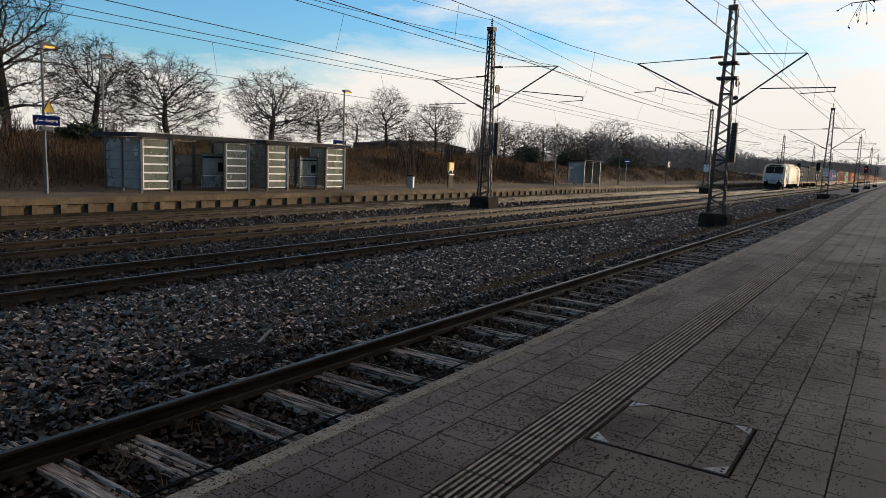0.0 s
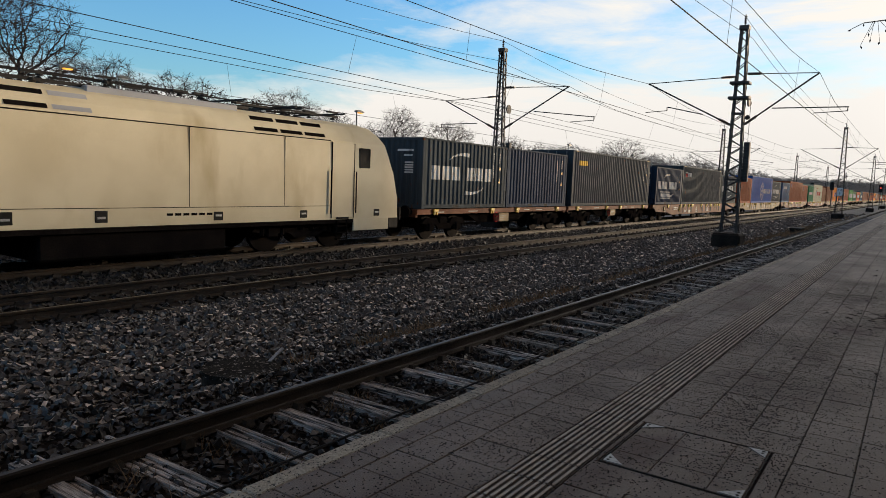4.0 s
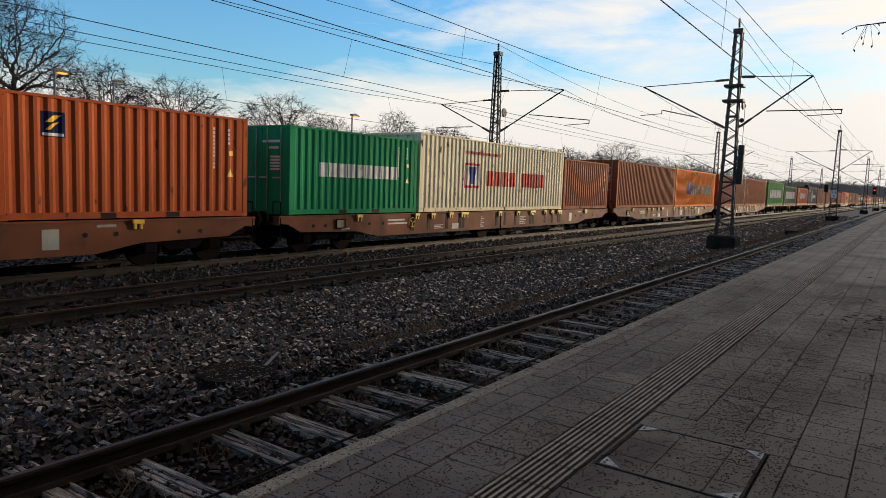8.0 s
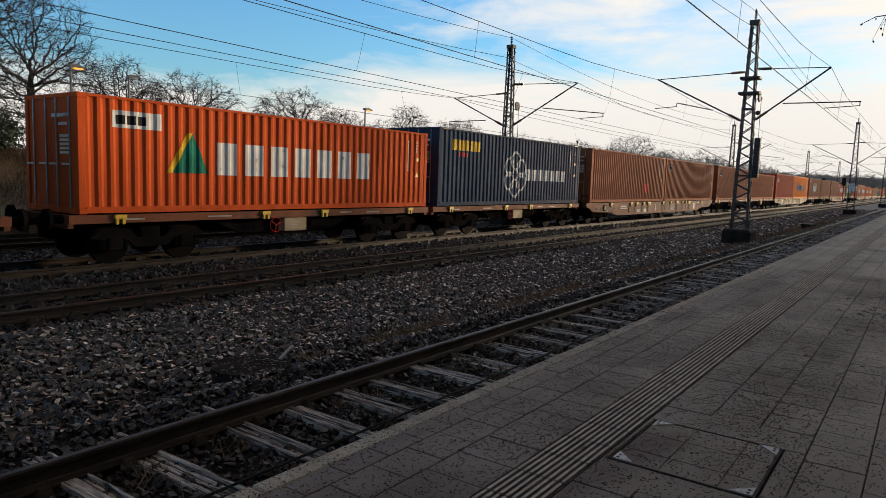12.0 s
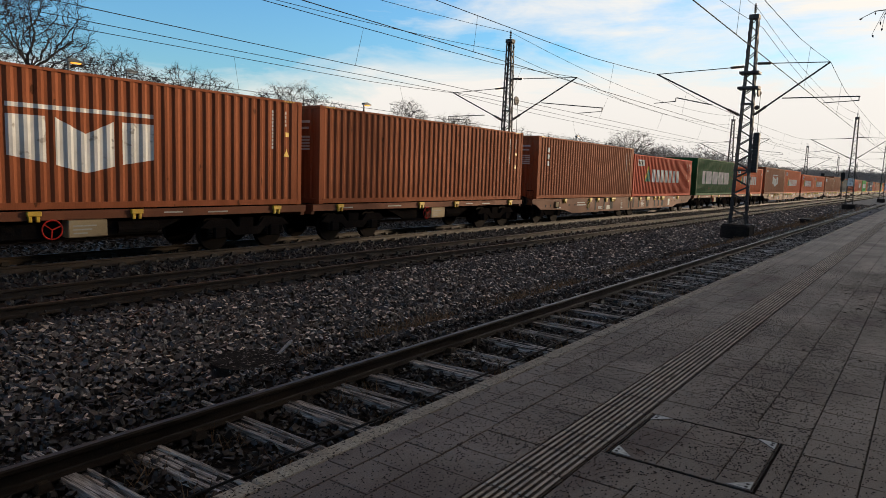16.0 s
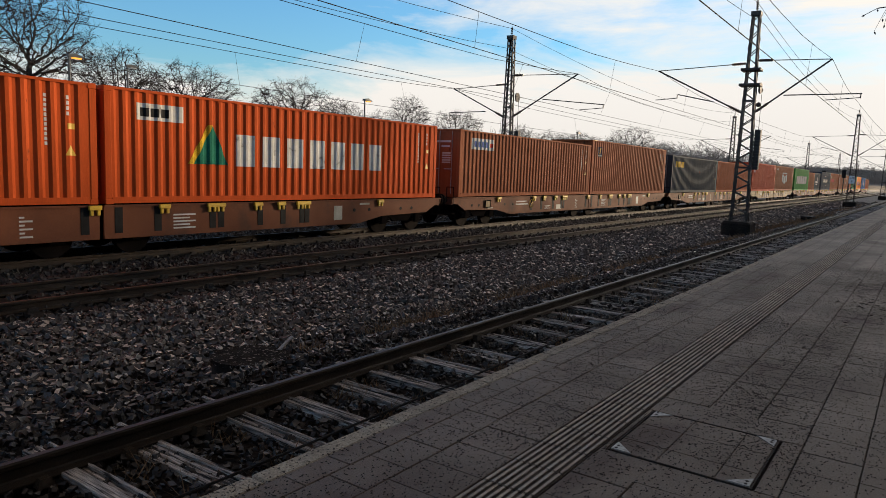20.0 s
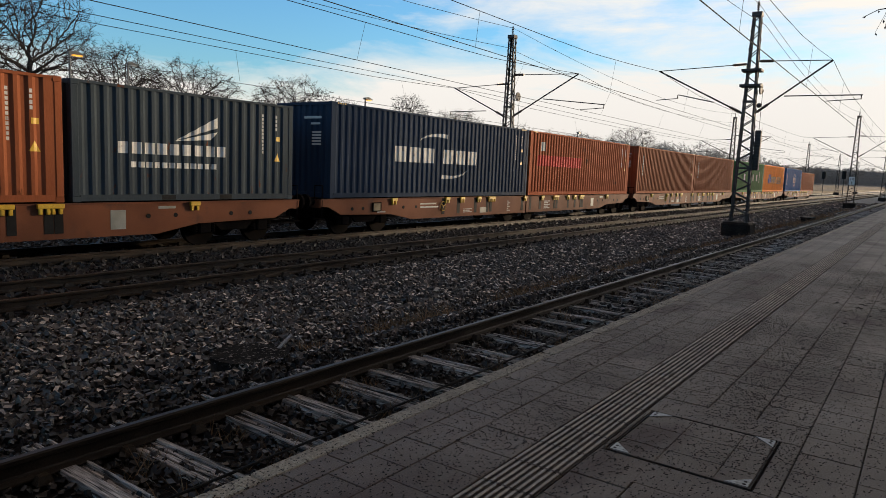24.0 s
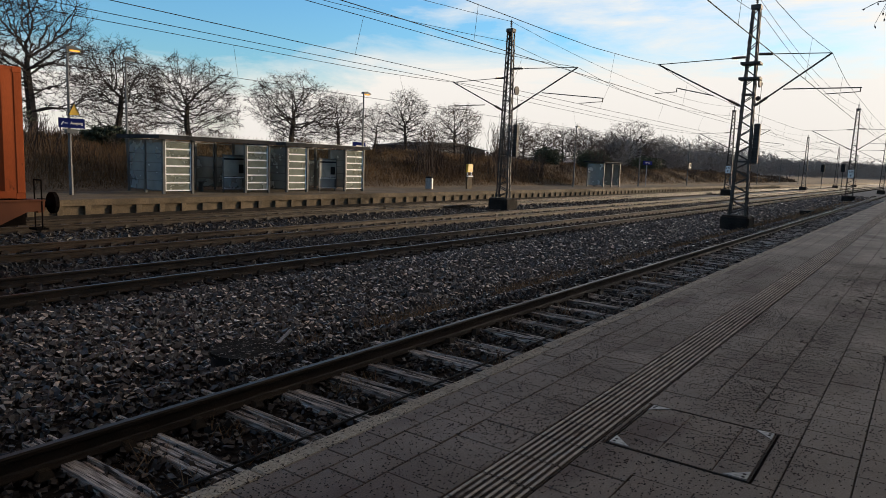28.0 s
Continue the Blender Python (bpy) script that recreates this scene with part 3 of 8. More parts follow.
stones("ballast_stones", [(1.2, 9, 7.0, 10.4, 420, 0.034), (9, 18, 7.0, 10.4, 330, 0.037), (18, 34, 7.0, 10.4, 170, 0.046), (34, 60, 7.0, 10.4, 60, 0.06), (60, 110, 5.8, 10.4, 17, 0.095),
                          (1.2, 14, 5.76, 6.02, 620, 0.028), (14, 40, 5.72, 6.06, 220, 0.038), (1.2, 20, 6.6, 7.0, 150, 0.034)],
       "angular grey ballast stones beside the tracks, tops paled by frost and painted sky light", M_STONE)
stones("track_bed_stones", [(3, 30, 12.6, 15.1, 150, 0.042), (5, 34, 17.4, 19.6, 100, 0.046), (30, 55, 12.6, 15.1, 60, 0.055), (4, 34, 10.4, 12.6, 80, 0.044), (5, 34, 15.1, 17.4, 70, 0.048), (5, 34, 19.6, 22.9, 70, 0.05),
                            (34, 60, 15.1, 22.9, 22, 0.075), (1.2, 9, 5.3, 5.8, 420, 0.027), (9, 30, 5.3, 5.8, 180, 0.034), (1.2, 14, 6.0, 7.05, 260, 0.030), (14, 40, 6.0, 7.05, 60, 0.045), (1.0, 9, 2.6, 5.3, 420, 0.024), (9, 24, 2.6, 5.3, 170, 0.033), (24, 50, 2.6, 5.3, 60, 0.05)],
       "ballast stones between the rails, coloured dark for the shade there", M_STONE_DARK)

# ---- tracks ----
RAIL = [(-0.075, 0), (-0.075, 0.012), (-0.02, 0.03), (-0.009, 0.045), (-0.009, 0.118), (-0.034, 0.132), (-0.036, 0.162), (-0.026, 0.172),
        (0.026, 0.172), (0.036, 0.162), (0.034, 0.132), (0.009, 0.118), (0.009, 0.045), (0.02, 0.03), (0.075, 0.012), (0.075, 0)]


def build_track(key, polished, near):
    yc, zt = TRACKS[key]
    tr = thing(key + "_track", "straight railway track of rusty rails on " + ("bleached split timber sleepers" if near else "dark sleepers in ballast"),
               "railway track", "railway tracks", "structure")
    for s in (-1, 1):
        bm = sweep_x(bmesh.new(), [(yc + s * 0.753 + y, zt - 0.172 + z) for y, z in RAIL], [-760, 1300])
        r = part("rail", bm, M_RAIL_RUST if key in ("near", "far") else M_RAIL_BROWN, tr)
        part("running_surface", a_box(-760, 1300, yc + s * 0.753 - 0.026, yc + s * 0.753 + 0.026, zt - 0.001, zt + 0.003), M_RAIL_TOP if key == "second" else M_RAIL_DULL, r,
             "worn shiny rail head")
    # chairs and clips
    chair = []
    fbase = [(0, 1, 2, 3), (4, 5, 1, 0), (5, 6, 2, 1), (6, 7, 3, 2), (7, 4, 0, 3)]
    faces = []
    slv, slf = [], []
    x = 0.2
    while x < 260:
        for s in (-1, 1):
            for c in ((-0.10, 0.05), (0.10, 0.05)):
                cy = yc + s * 0.753 + c[0]
                b = len(chair)
                h = (0.04 if near else 0.065) + rnd.uniform(-0.008, 0.012)
                for zz, k in ((zt - 0.172 + h, 0.6), (zt - 0.20, 1.0)):
                    q = 0.06 if near else 0.10
                    chair += [(x - q * k, cy - c[1] * k, zz), (x + q * k, cy - c[1] * k, zz), (x + q * k, cy + c[1] * k, zz), (x - q * k, cy + c[1] * k, zz)]
                faces += [tuple(b + i for i in f) for f in fbase]
        if not near:
            b = len(slv)
            for zz, k in ((zt - 0.175, 0.12), (zt - 0.26, 0.13)):
                slv += [(x - k, yc - 1.25, zz), (x + k, yc - 1.25, zz), (x + k, yc + 1.25, zz), (x - k, yc + 1.25, zz)]
            slf += [tuple(b + i for i in f) for f in fbase]
        x += 0.62
    part("rail_clips", quick_mesh("rail_clips", chair, faces, M_RAIL_RUST), None, tr)["kind"] = "stuff"
    if not near:
        part("sleepers", quick_mesh("sleepers", slv, slf, M_SLEEPER), None, tr)["kind"] = "stuff"
    return tr


TR = {k: build_track(k, True, k == "near") for k in TRACKS}
part("cable", tube(bmesh.new(), (-2, 3.86, -0.735), (60, 4.0, -0.74), 0.012, sides=5), M_BLACK, TR["near"], "thin black cable laid over the sleepers")


# ---- the near platform ----
def build_platform():
    pl = thing("platform", "station platform paved with square grey-brown tiles and a ribbed guiding strip", "platform", kind="structure")
    part("platform_body", a_box(-60, 400, -6.0, PLAT_EDGE - 0.02, -1.2, -0.03), M_JOINT, pl)
    part("platform_wall", a_box(-60, 400, PLAT_EDGE - 0.02, PLAT_EDGE - 0.005, -1.2, -0.16), M_CONCRETE, pl)
    # kerb stones
    kerb = a_box(0, 0.994, PLAT_EDGE - 0.125, PLAT_EDGE, -0.16, 0.004, 0.012)
    km = mesh_of(kerb, "kerb_stone", M_KERB)
    for i in range(60):
        part("kerb_stone", km, None, pl, at=pose(-2.0 + i, 0, 0))
    part("kerb", a_box(58, 400, PLAT_EDGE - 0.125, PLAT_EDGE, -0.16, 0.004), M_KERB, pl)["kind"] = "stuff"

    def tile_mesh(w, d, name):
        bm = bmesh.new()
        c = 0.003
        b = [bm.verts.new(p) for p in ((0, 0, -0.03), (w, 0, -0.03), (w, d, -0.03), (0, d, -0.03))]
        m = [bm.verts.new(p) for p in ((0, 0, -c), (w, 0, -c), (w, d, -c), (0, d, -c))]
        t = [bm.verts.new(p) for p in ((c, c, 0), (w - c, c, 0), (w - c, d - c, 0), (c, d - c, 0))]
        for i in range(4):
            j = (i + 1) % 4
            bm.faces.new((b[i], b[j], m[j], m[i]))
            bm.faces.new((m[i], m[j], t[j], t[i]))
        bm.faces.new(t)
        return mesh_of(bm, name, M_TILE)

    g = 0.006
    full, half = tile_mesh(0.30 - g, 0.30 - g, "tile"), tile_mesh(0.30 - g, 0.165 - g, "narrow_tile")
    third, deep = tile_mesh(0.30 - g, 0.25 - g, "tile"), tile_mesh(0.30 - g, 0.35 - g, "tile")
    depth = {half: 0.165, full: 0.30, third: 0.25, deep: 0.35}
    rows = [(2.25, half, 0.0), (2.0, third, 0.15), (1.65, deep, 0.0), (1.05, full, 0.07), (0.75, full, 0.22), (0.45, full, 0.10), (0.15, full, 0.25), (-0.15, full, 0.0), (-0.45, full, 0.18), (-0.75, full, 0.05), (-1.05, full, 0.12), (-1.35, full, 0.27), (-1.65, full, 0.0), (-1.95, full, 0.2), (-2.25, full, 0.09)]
    hatch = (3.46, 4.24, 0.57, 1.31)
    far_v, far_f = [], []
    for y, me, off in rows:
        n_near = 0
        for i in range(-14, 620):
            x = off + i * 0.30
            if y < -0.2 and x > 40:
                break
            first = math.ceil((14 - off) / 0.30)
            if i > first and (i - first) % 4:
                continue
            d, w = depth[me], 1.2 if i >= first else 0.30
            if x + 0.3 > hatch[0] - 0.02 and x < hatch[1] + 0.02 and y + d > hatch[2] - 0.02 and y < hatch[3] + 0.02:
                continue
            dz = rnd.uniform(-0.0014, 0.0014) if x < 12.4 else 0.0
            if 1.0 <= x < 12.4 and y > -0.2:
                part("tile", me, None, pl, at=pose(x + g / 2, y + g / 2, dz, rnd.uniform(-0.12, 0.12), rnd.uniform(-0.12, 0.12), 0))
                n_near += 1
            else:
                b = len(far_v)
                far_v += [(x + g / 2, y + g / 2, dz), (x + w - g / 2, y + g / 2, dz), (x + w - g / 2, y + d - g / 2, dz), (x + g / 2, y + d - g / 2, dz)]
                far_v += [(a, c, -0.03) for a, c, _ in far_v[b:b + 4]]
                far_f += [(b, b + 1, b + 2, b + 3)] + [(b + 4 + k, b + 4 + (k + 1) % 4, b + (k + 1) % 4, b + k) for k in range(4)]
    part("tiles", quick_mesh("tiles", far_v, far_f, by_island(M_TILE.copy(), 0.96, 1.05)), None, pl)["kind"] = "stuff"
    # tiles round the hatch, cut to fit
    for x0, x1, y0, y1 in ((3.16, 3.45, 0.45, 1.35), (4.25, 4.54, 0.45, 1.35), (3.45, 4.25, 0.45, 0.56), (3.45, 4.25, 1.32, 1.35)):
        part("cut_tile", a_box(x0 + g / 2, x1 - g / 2, y0 + g / 2, y1 - g / 2, -0.03, 0.0, 0.003), M_TILE, pl)
    # ribbed guiding strip, one slab with its ribs every 30 cm
    slab = tile_mesh(0.295, 0.296, "guide_slab")
    rib = mesh_of(box(bmesh.new(), 0.004, 0.291, -0.0090, 0.0090, 0.0005, 0.007, 0.0025), "guide_rib", M_RIB)
    ribs, ribf = [], []
    for i in range(-12, 600):
        x = i * 0.30
        if 0.8 < x < 7.5:
            s = part("guide_slab", slab, None, pl, at=pose(x, 1.352, -0.001))
            wear(s, M_JOINT)
            for k in range(8):
                part("guide_rib", rib, None, s, at=pose(0, 0.022 + k * 0.036, 0))
        else:
            for k in range(8):
                b, y = len(ribs), 1.374 + k * 0.036
                ribs += [(x + 0.004, y - 0.0095, -0.002), (x + 0.295, y - 0.0095, -0.002), (x + 0.295, y + 0.0095, -0.002), (x + 0.004, y + 0.0095, -0.002)]
                ribs += [(x + 0.004, y - 0.0065, 0.005), (x + 0.295, y - 0.0065, 0.005), (x + 0.295, y + 0.0065, 0.005), (x + 0.004, y + 0.0065, 0.005)]
                ribf += [(b + 4, b + 5, b + 6, b + 7), (b, b + 1, b + 5, b + 4), (b + 2, b + 3, b + 7, b + 6), (b + 1, b + 2, b + 6, b + 5), (b + 3, b, b + 4, b + 7)]
    part("guide_ribs", quick_mesh("guide_ribs", ribs, ribf, M_RIB), None, pl)["kind"] = "stuff"
    part("guide_base", a_box(7.5, 180, 1.352, 1.648, -0.03, -0.001), M_JOINT, pl)
    part("guide_base", a_box(-3.6, 0.89, 1.352, 1.648, -0.03, -0.001), M_JOINT, pl)
    return pl


PLATFORM = build_platform()


def build_hatch():
    h = thing("inspection_hatch", "tiled inspection hatch with steel frame let into the platform", "hatch")
    x0, x1, y0, y1 = 3.46, 4.24, 0.57, 1.31
    bm = bmesh.new()
    t = 0.007
    for b in ((x0, x1, y0, y0 + t), (x0, x1, y1 - t, y1), (x0, x0 + t, y0 + t, y1 - t), (x1 - t, x1, y0 + t, y1 - t)):
        box(bm, *b, -0.028, 0.003)
    part("frame", bm, M_JOINT, h, "dark worn steel frame")
    for a, b in ((x0, 3.67), (3.67, 3.97), (3.97, x1)):
        for c, d in ((y0, 0.75), (0.75, 1.05), (1.05, y1)):
            part("inlay_tile", a_box(max(a, x0 + 0.010) + 0.0015, min(b, x1 - 0.010) - 0.0015, max(c, y0 + 0.010) + 0.0015, min(d, y1 - 0.010) - 0.0015, -0.028, 0.001, 0.003), M_TILE, h)
    for cx, cy, sx, sy in ((x0, y0, 1, 1), (x1, y0, -1, 1), (x1, y1, -1, -1), (x0, y1, 1, -1)):
        bm = bmesh.new()
        pts = [(cx + sx * 0.014, cy + sy * 0.014), (cx + sx * 0.125, cy + sy * 0.014), (cx + sx * 0.014, cy + sy * 0.125)]
        lo = [bm.verts.new((a, b, 0.0015)) for a, b in pts]
        hi = [bm.verts.new((a, b, 0.006)) for a, b in pts]
        bm.faces.new(hi if sx * sy > 0 else hi[::-1])
        for i in range(3):
            j = (i + 1) % 3
            bm.faces.new((lo[i], lo[j], hi[j], hi[i]))
        bmesh.ops.recalc_face_normals(bm, faces=bm.faces[:])
        c = part("corner_plate", bm, M_GALV, h, "galvanised corner plate with lifting holes")
        for k in (0.035, 0.07):
            part("lifting_hole", tube(bmesh.new(), (cx + sx * k, cy + sy * 0.035, 0.002), (cx + sx * k, cy + sy * 0.035, 0.0075), 0.009, sides=8), M_BLACK, c)


build_hatch()


def build_grit():
    rng = np.random.default_rng(5)
    v, f = [], []
    patches = [(rng.uniform(1.5, 14), rng.uniform(0.0, 2.4), rng.uniform(0.25, 0.9)) for _ in range(70)] + [(7.5, 0.65, 0.5), (5.0, 0.85, 0.35), (6.3, 0.7, 0.4), (9.0, 0.5, 0.6), (11.5, 0.4, 0.7), (14.0, 0.6, 0.6), (5.5, 2.0, 0.8), (7.5, 2.0, 0.9), (3.4, 1.9, 0.6)] * 3
    for k in range(44000):
        if k % 3 == 0:
            x, y = 1.2 + 13 * rng.random() ** 1.3, rng.uniform(0.0, 2.50)
        else:
            px, py, pr = patches[int(rng.integers(len(patches)))]
            x, y = px + rng.normal() * pr, py + rng.normal() * pr * 0.5
            if not (1.1 < x < 16 and 0 < y < 2.5):
                continue
        s = rng.uniform(0.003, 0.0105)
        b = len(v)
        for i in range(3):
            a = i * 2.09 + rng.random()
            v.append((x + s * math.cos(a), y + s * math.sin(a) * 0.8, 0.003))
        v.append((x, y, 0.007))
        f += [(b, b + 1, b + 3), (b + 1, b + 2, b + 3), (b + 2, b, b + 3)]
    tagged(new("grit", quick_mesh("grit", v, f, M_GRIT)), "dark grit and crumbs scattered over the platform tiles", "grit", kind="stuff")


build_grit()


def build_sleepers():
    rng = random.Random(3)
    kinds = []
    for k in range(6):
        bm = bmesh.new()
        # a split, weathered timber: long cracked planks of slightly different height
        cuts = sorted([-0.112, 0.112] + [rng.uniform(-0.09, 0.09) for _ in range(4)])
        for a, b in zip(cuts, cuts[1:]):
            if b - a > 0.02:
                z = rng.uniform(-0.030, 0.006)
                ya, yb = 2.90 + rng.uniform(-0.06, 0.06), 5.50 + rng.uniform(-0.10, 0.05)
                t = box(bm, a + 0.004, b - 0.004, ya, yb, -0.17, z, 0.006)
        kinds.append(mesh_of(bm, "sleeper", M_OLDWOOD))
    # the spacing is uneven by the platform's head
    rows = [0.4, 1.05, 1.70, 2.34, 2.98, 3.61, 4.26, 4.91, 5.62, 6.37, 7.13, 7.88, 8.69]
    for i in range(130):
        x = rows[i] if i < len(rows) else rows[-1] + 0.70 * (i - len(rows) + 1)
        part("sleeper", kinds[i % 6], None, TR["near"], at=pose(x + rng.uniform(-0.02, 0.02), 0, -0.765 + rng.uniform(-0.01, 0.006), 0, 0, rng.uniform(-1.2, 1.2)))


build_sleepers()


def build_far_platform():
    pl = thing("far_platform", "low platform opposite, mossy concrete edge beam on short piers", "platform", kind="structure")
    part("platform_top", a_box(-60, 420, FAR_EDGE, 27.4, FAR_Z - 0.30, FAR_Z), M_CONCRETE, pl)
    part("edge_beam", a_box(-60, 420, FAR_EDGE - 0.10, FAR_EDGE + 0.02, FAR_Z - 0.21, FAR_Z + 0.004, 0.0), M_CONCRETE, pl)
    part("back_wall", a_box(-60, 420, FAR_EDGE + 0.03, FAR_EDGE + 0.3, -1.0, FAR_Z - 0.30), M_CONCRETE, pl)
    pier = mesh_of(a_box(-0.10, 0.10, FAR_EDGE - 0.07, FAR_EDGE + 0.16, -0.9, FAR_Z - 0.21, 0.01), "pier", M_CONCRETE)
    for i in range(150):
        part("pier", pier, None, pl, at=pose(6.0 + i * 0.90, 0, 0))
    part("footing", a_box(-60, 420, FAR_EDGE - 0.09, FAR_EDGE + 0.16, -0.95, -0.66), M_MASTFOOT, pl)


build_far_platform()

# an unseen building added behind the camera, which keeps the near tracks in shade
st = thing("shade_building", "long plain unseen building behind the platform, added to shade the tracks", "building", kind="structure")
for x0, x1, eave in ((-70, 64, 7.3), (64, 420, 6.2)):
    part("wall", a_box(x0, x1 - 0.01, -9.5, -9.0, -1.2, eave), M_WALL, st)
    part("roof", sweep_x(bmesh.new(), [(-8.6, eave - 0.05), (-19.5, eave + 3.2), (-31.0, eave - 0.05), (-31.0, eave - 0.3), (-19.5, eave + 2.9), (-8.6, eave - 0.3)], [x0, x1 - 0.01]), M_ROOF, st)
# an unseen canopy, added to dim the platform, ends beside the young tree
part("canopy_roof", a_box(-30, 6.8, -8.95, -0.9, 4.1, 4.28), M_ROOF, st)
for x in (-24, -16, -8, 0, 6):
    part("canopy_post", a_box(x - 0.09, x + 0.09, -2.6, -2.42, -0.03, 4.1), M_STEEL, st)


# ---- masts and wires ----
def lattice_mast(name, height, with_arms, x, y, label, arms):
    m = thing(name, label, "catenary mast", "catenary masts", at=pose(x, y, 0))
    base = along(BED, y) - 0.05
    part("foundation", box(bmesh.new(), -0.62, 0.62, -0.6, 0.6, base - 0.2, base + 0.75, 0.09), M_MASTFOOT, m, "dark concrete foundation block")
    z0, z1 = base + 0.50, height
    wx, wy0, wy1 = 0.15, 0.38, 0.165

    def half(z):
        return wy0 + (wy1 - wy0) * (z - z0) / (z1 - z0)
    for sx in (-1, 1):
        for sy in (-1, 1):
            part("leg", angle_bar((sx * wx, sy * half(z0), z0), (sx * wx, sy * half(z1), z1), 0.085, -sx, -sy), M_STEEL, m)
            part("foot_plate", box(bmesh.new(), sx * wx - 0.11, sx * wx + 0.11, sy * half(z0) - 0.11, sy * half(z0) + 0.11, z0 + 0.22, z0 + 0.26, 0.006), M_STEEL, m)
            part("gusset", extrude_y(bmesh.new(), [(sx * (wx - 0.02), z0 + 0.26), (sx * (wx + 0.09), z0 + 0.26), (sx * (wx - 0.02), z0 + 0.62)], sy * half(z0) - 0.012, sy * half(z0) + 0.012), M_STEEL, m)
    n = 25
    zs = [z0 + 0.3 + (z1 - z0 - 0.3) * (i / n) ** 1.06 for i in range(n + 1)]
    for i, (a, b) in enumerate(zip(zs, zs[1:])):
        s = 1 if i % 2 else -1
        for sx in (-1, 1):
            part("lacing", strut(bmesh.new(), (sx * wx, -s * half(a), a), (sx * wx, s * half(b), b), 0.014, 0.042), M_STEEL, m)
        for sy in (-1, 1):
            part("lacing", strut(bmesh.new(), (-s * wx, sy * half(a), a), (s * wx, sy * half(b), b), 0.042, 0.014), M_STEEL, m)
    for k in (7, 15):
        part("batten", box(bmesh.new(), -wx - 0.01, wx + 0.01, -half(zs[k]) - 0.01, half(zs[k]) + 0.01, zs[k] - 0.04, zs[k] + 0.04, 0.0), M_STEEL, m)
    part("cap_plate", a_box(-0.18, 0.18, -0.20, 0.20, z1 - 0.16, z1 + 0.02), M_STEEL, m)
    bm = bmesh.new()
    tube(bm, (0, 0, z1), (0, 0, z1 + 0.5), 0.025, sides=6)
    for k in range(4):
        tube(bm, (0, 0, z1 + 0.12 + k * 0.09), (0, 0, z1 + 0.16 + k * 0.09), 0.07, 0.05, sides=8)
    part("top_insulator", bm, M_INSUL, m)
    if with_arms:
        for ty, tz, cy, cz, reg in arms:
            d = 1 if ty > y else -1
            foot, tip = (0, d * 0.22, 4.45), (0, ty - y, tz)
            arm = part("cantilever", tube(bmesh.new(), foot, tip, 0.035, sides=6), M_STEEL, m, "slanting tube of the cantilever arm")
            part("top_tie", tube(bmesh.new(), (0, d * 0.15, tz + 0.12), tip, 0.02, sides=5), M_STEEL, m)
            for p, q in ((foot, tip), ((0, d * 0.15, tz + 0.12), tip)):
                p, q = Vector(p), Vector(q)
                e = (q - p).normalized()
                bm = bmesh.new()
                tube(bm, p + e * 0.12, p + e * 0.68, 0.05, sides=6)
                for k in range(6):
                    tube(bm, p + e * (0.15 + k * 0.085), p + e * (0.19 + k * 0.085), 0.075, 0.055, sides=8)
                part("insulator", bm, M_INSUL, m, "ribbed brown insulator")
            (ra, rza), (rb, rzb), back = reg
            part("registration_tube", tube(bmesh.new(), (0, ra - y, rza), (0, rb - y, rzb), 0.024, sides=6), M_STEEL, m)
            bm = bmesh.new()
            strut(bm, (0, rb - y - back * 0.04, rzb), (0, rb - y - back * 0.04, rzb - 0.18), 0.035)
            tube(bm, (0, rb - y - back * 0.04, rzb - 0.16), (0, rb - y - back * 1.3, rzb - 0.22), 0.018, sides=5)
            part("steady_arm", bm, M_STEEL, m)
    return m


# arm tip y, z, contact wire y, z, registration tube from y, z to y, z, side to which its steady arm turns back
ARMS = {MAST_Y[0]: [(3.80, 6.58, 3.95, 4.90, ((5.50, 5.18), (2.63, 5.15), -1)), (10.95, 6.48, 11.2, 5.06, ((8.35, 4.98), (9.97, 5.36), -0.8))],
        MAST_Y[1]: [(15.05, 6.56, 15.90, 4.97, ((17.00, 5.36), (13.57, 4.99), -1)), (22.70, 6.11, 22.0, 4.45, ((20.52, 4.80), (22.99, 4.78), 1))]}
ALABEL = "dark lattice steel catenary mast with cantilever arms between the tracks"
for x in MAST_X[:6]:
    for y in MAST_Y:
        mast = lattice_mast("catenary_mast", 8.75, True, x, y, ALABEL, ARMS[y])
        if x == MAST_X[1]:
            # tensioning gear of the anchored wires
            wt = part("tension_weights", a_box(-0.11, 0.11, -0.11, 0.11, 1.75, 3.5, 0.01), M_STEEL, mast, "stack of cast tension weights", at=pose(0.30 if y < 10 else 0.35, -0.42, 0.25))
            for k in range(12):
                part("weight_disc", a_box(-0.125, 0.125, -0.125, 0.125, 1.77 + k * 0.143, 1.89 + k * 0.143, 0.008), M_STEEL, wt)
            bm = bmesh.new()
            bmesh.ops.create_cone(bm, cap_ends=True, segments=16, radius1=0.24, radius2=0.24, depth=0.06, matrix=pose(0.32, -0.34, 5.55, 90))
            part("tension_wheel", bm, M_STEEL, mast)
            part("weight_rope", tube(bmesh.new(), (0.33, -0.42, 3.7), (0.33, -0.42, 5.5), 0.012, sides=4), M_WIRE, mast)
            if y < 10:
                for zz, w in ((6.25, 0.40), (5.6, 0.43)):
                    part("crossbeam", box(bmesh.new(), -0.30, 0.30, -w, w, zz, zz + 0.11, 0.01), M_STEEL, mast)
                for xx, zz in ((0.62, 5.50), (0.42, 4.85)):
                    bm = bmesh.new()
                    bmesh.ops.create_icosphere(bm, subdivisions=2, radius=0.11, matrix=pose(xx, -0.3, zz))
                    part("ball_counterweight", bm, M_STEEL, mast, smooth=True)


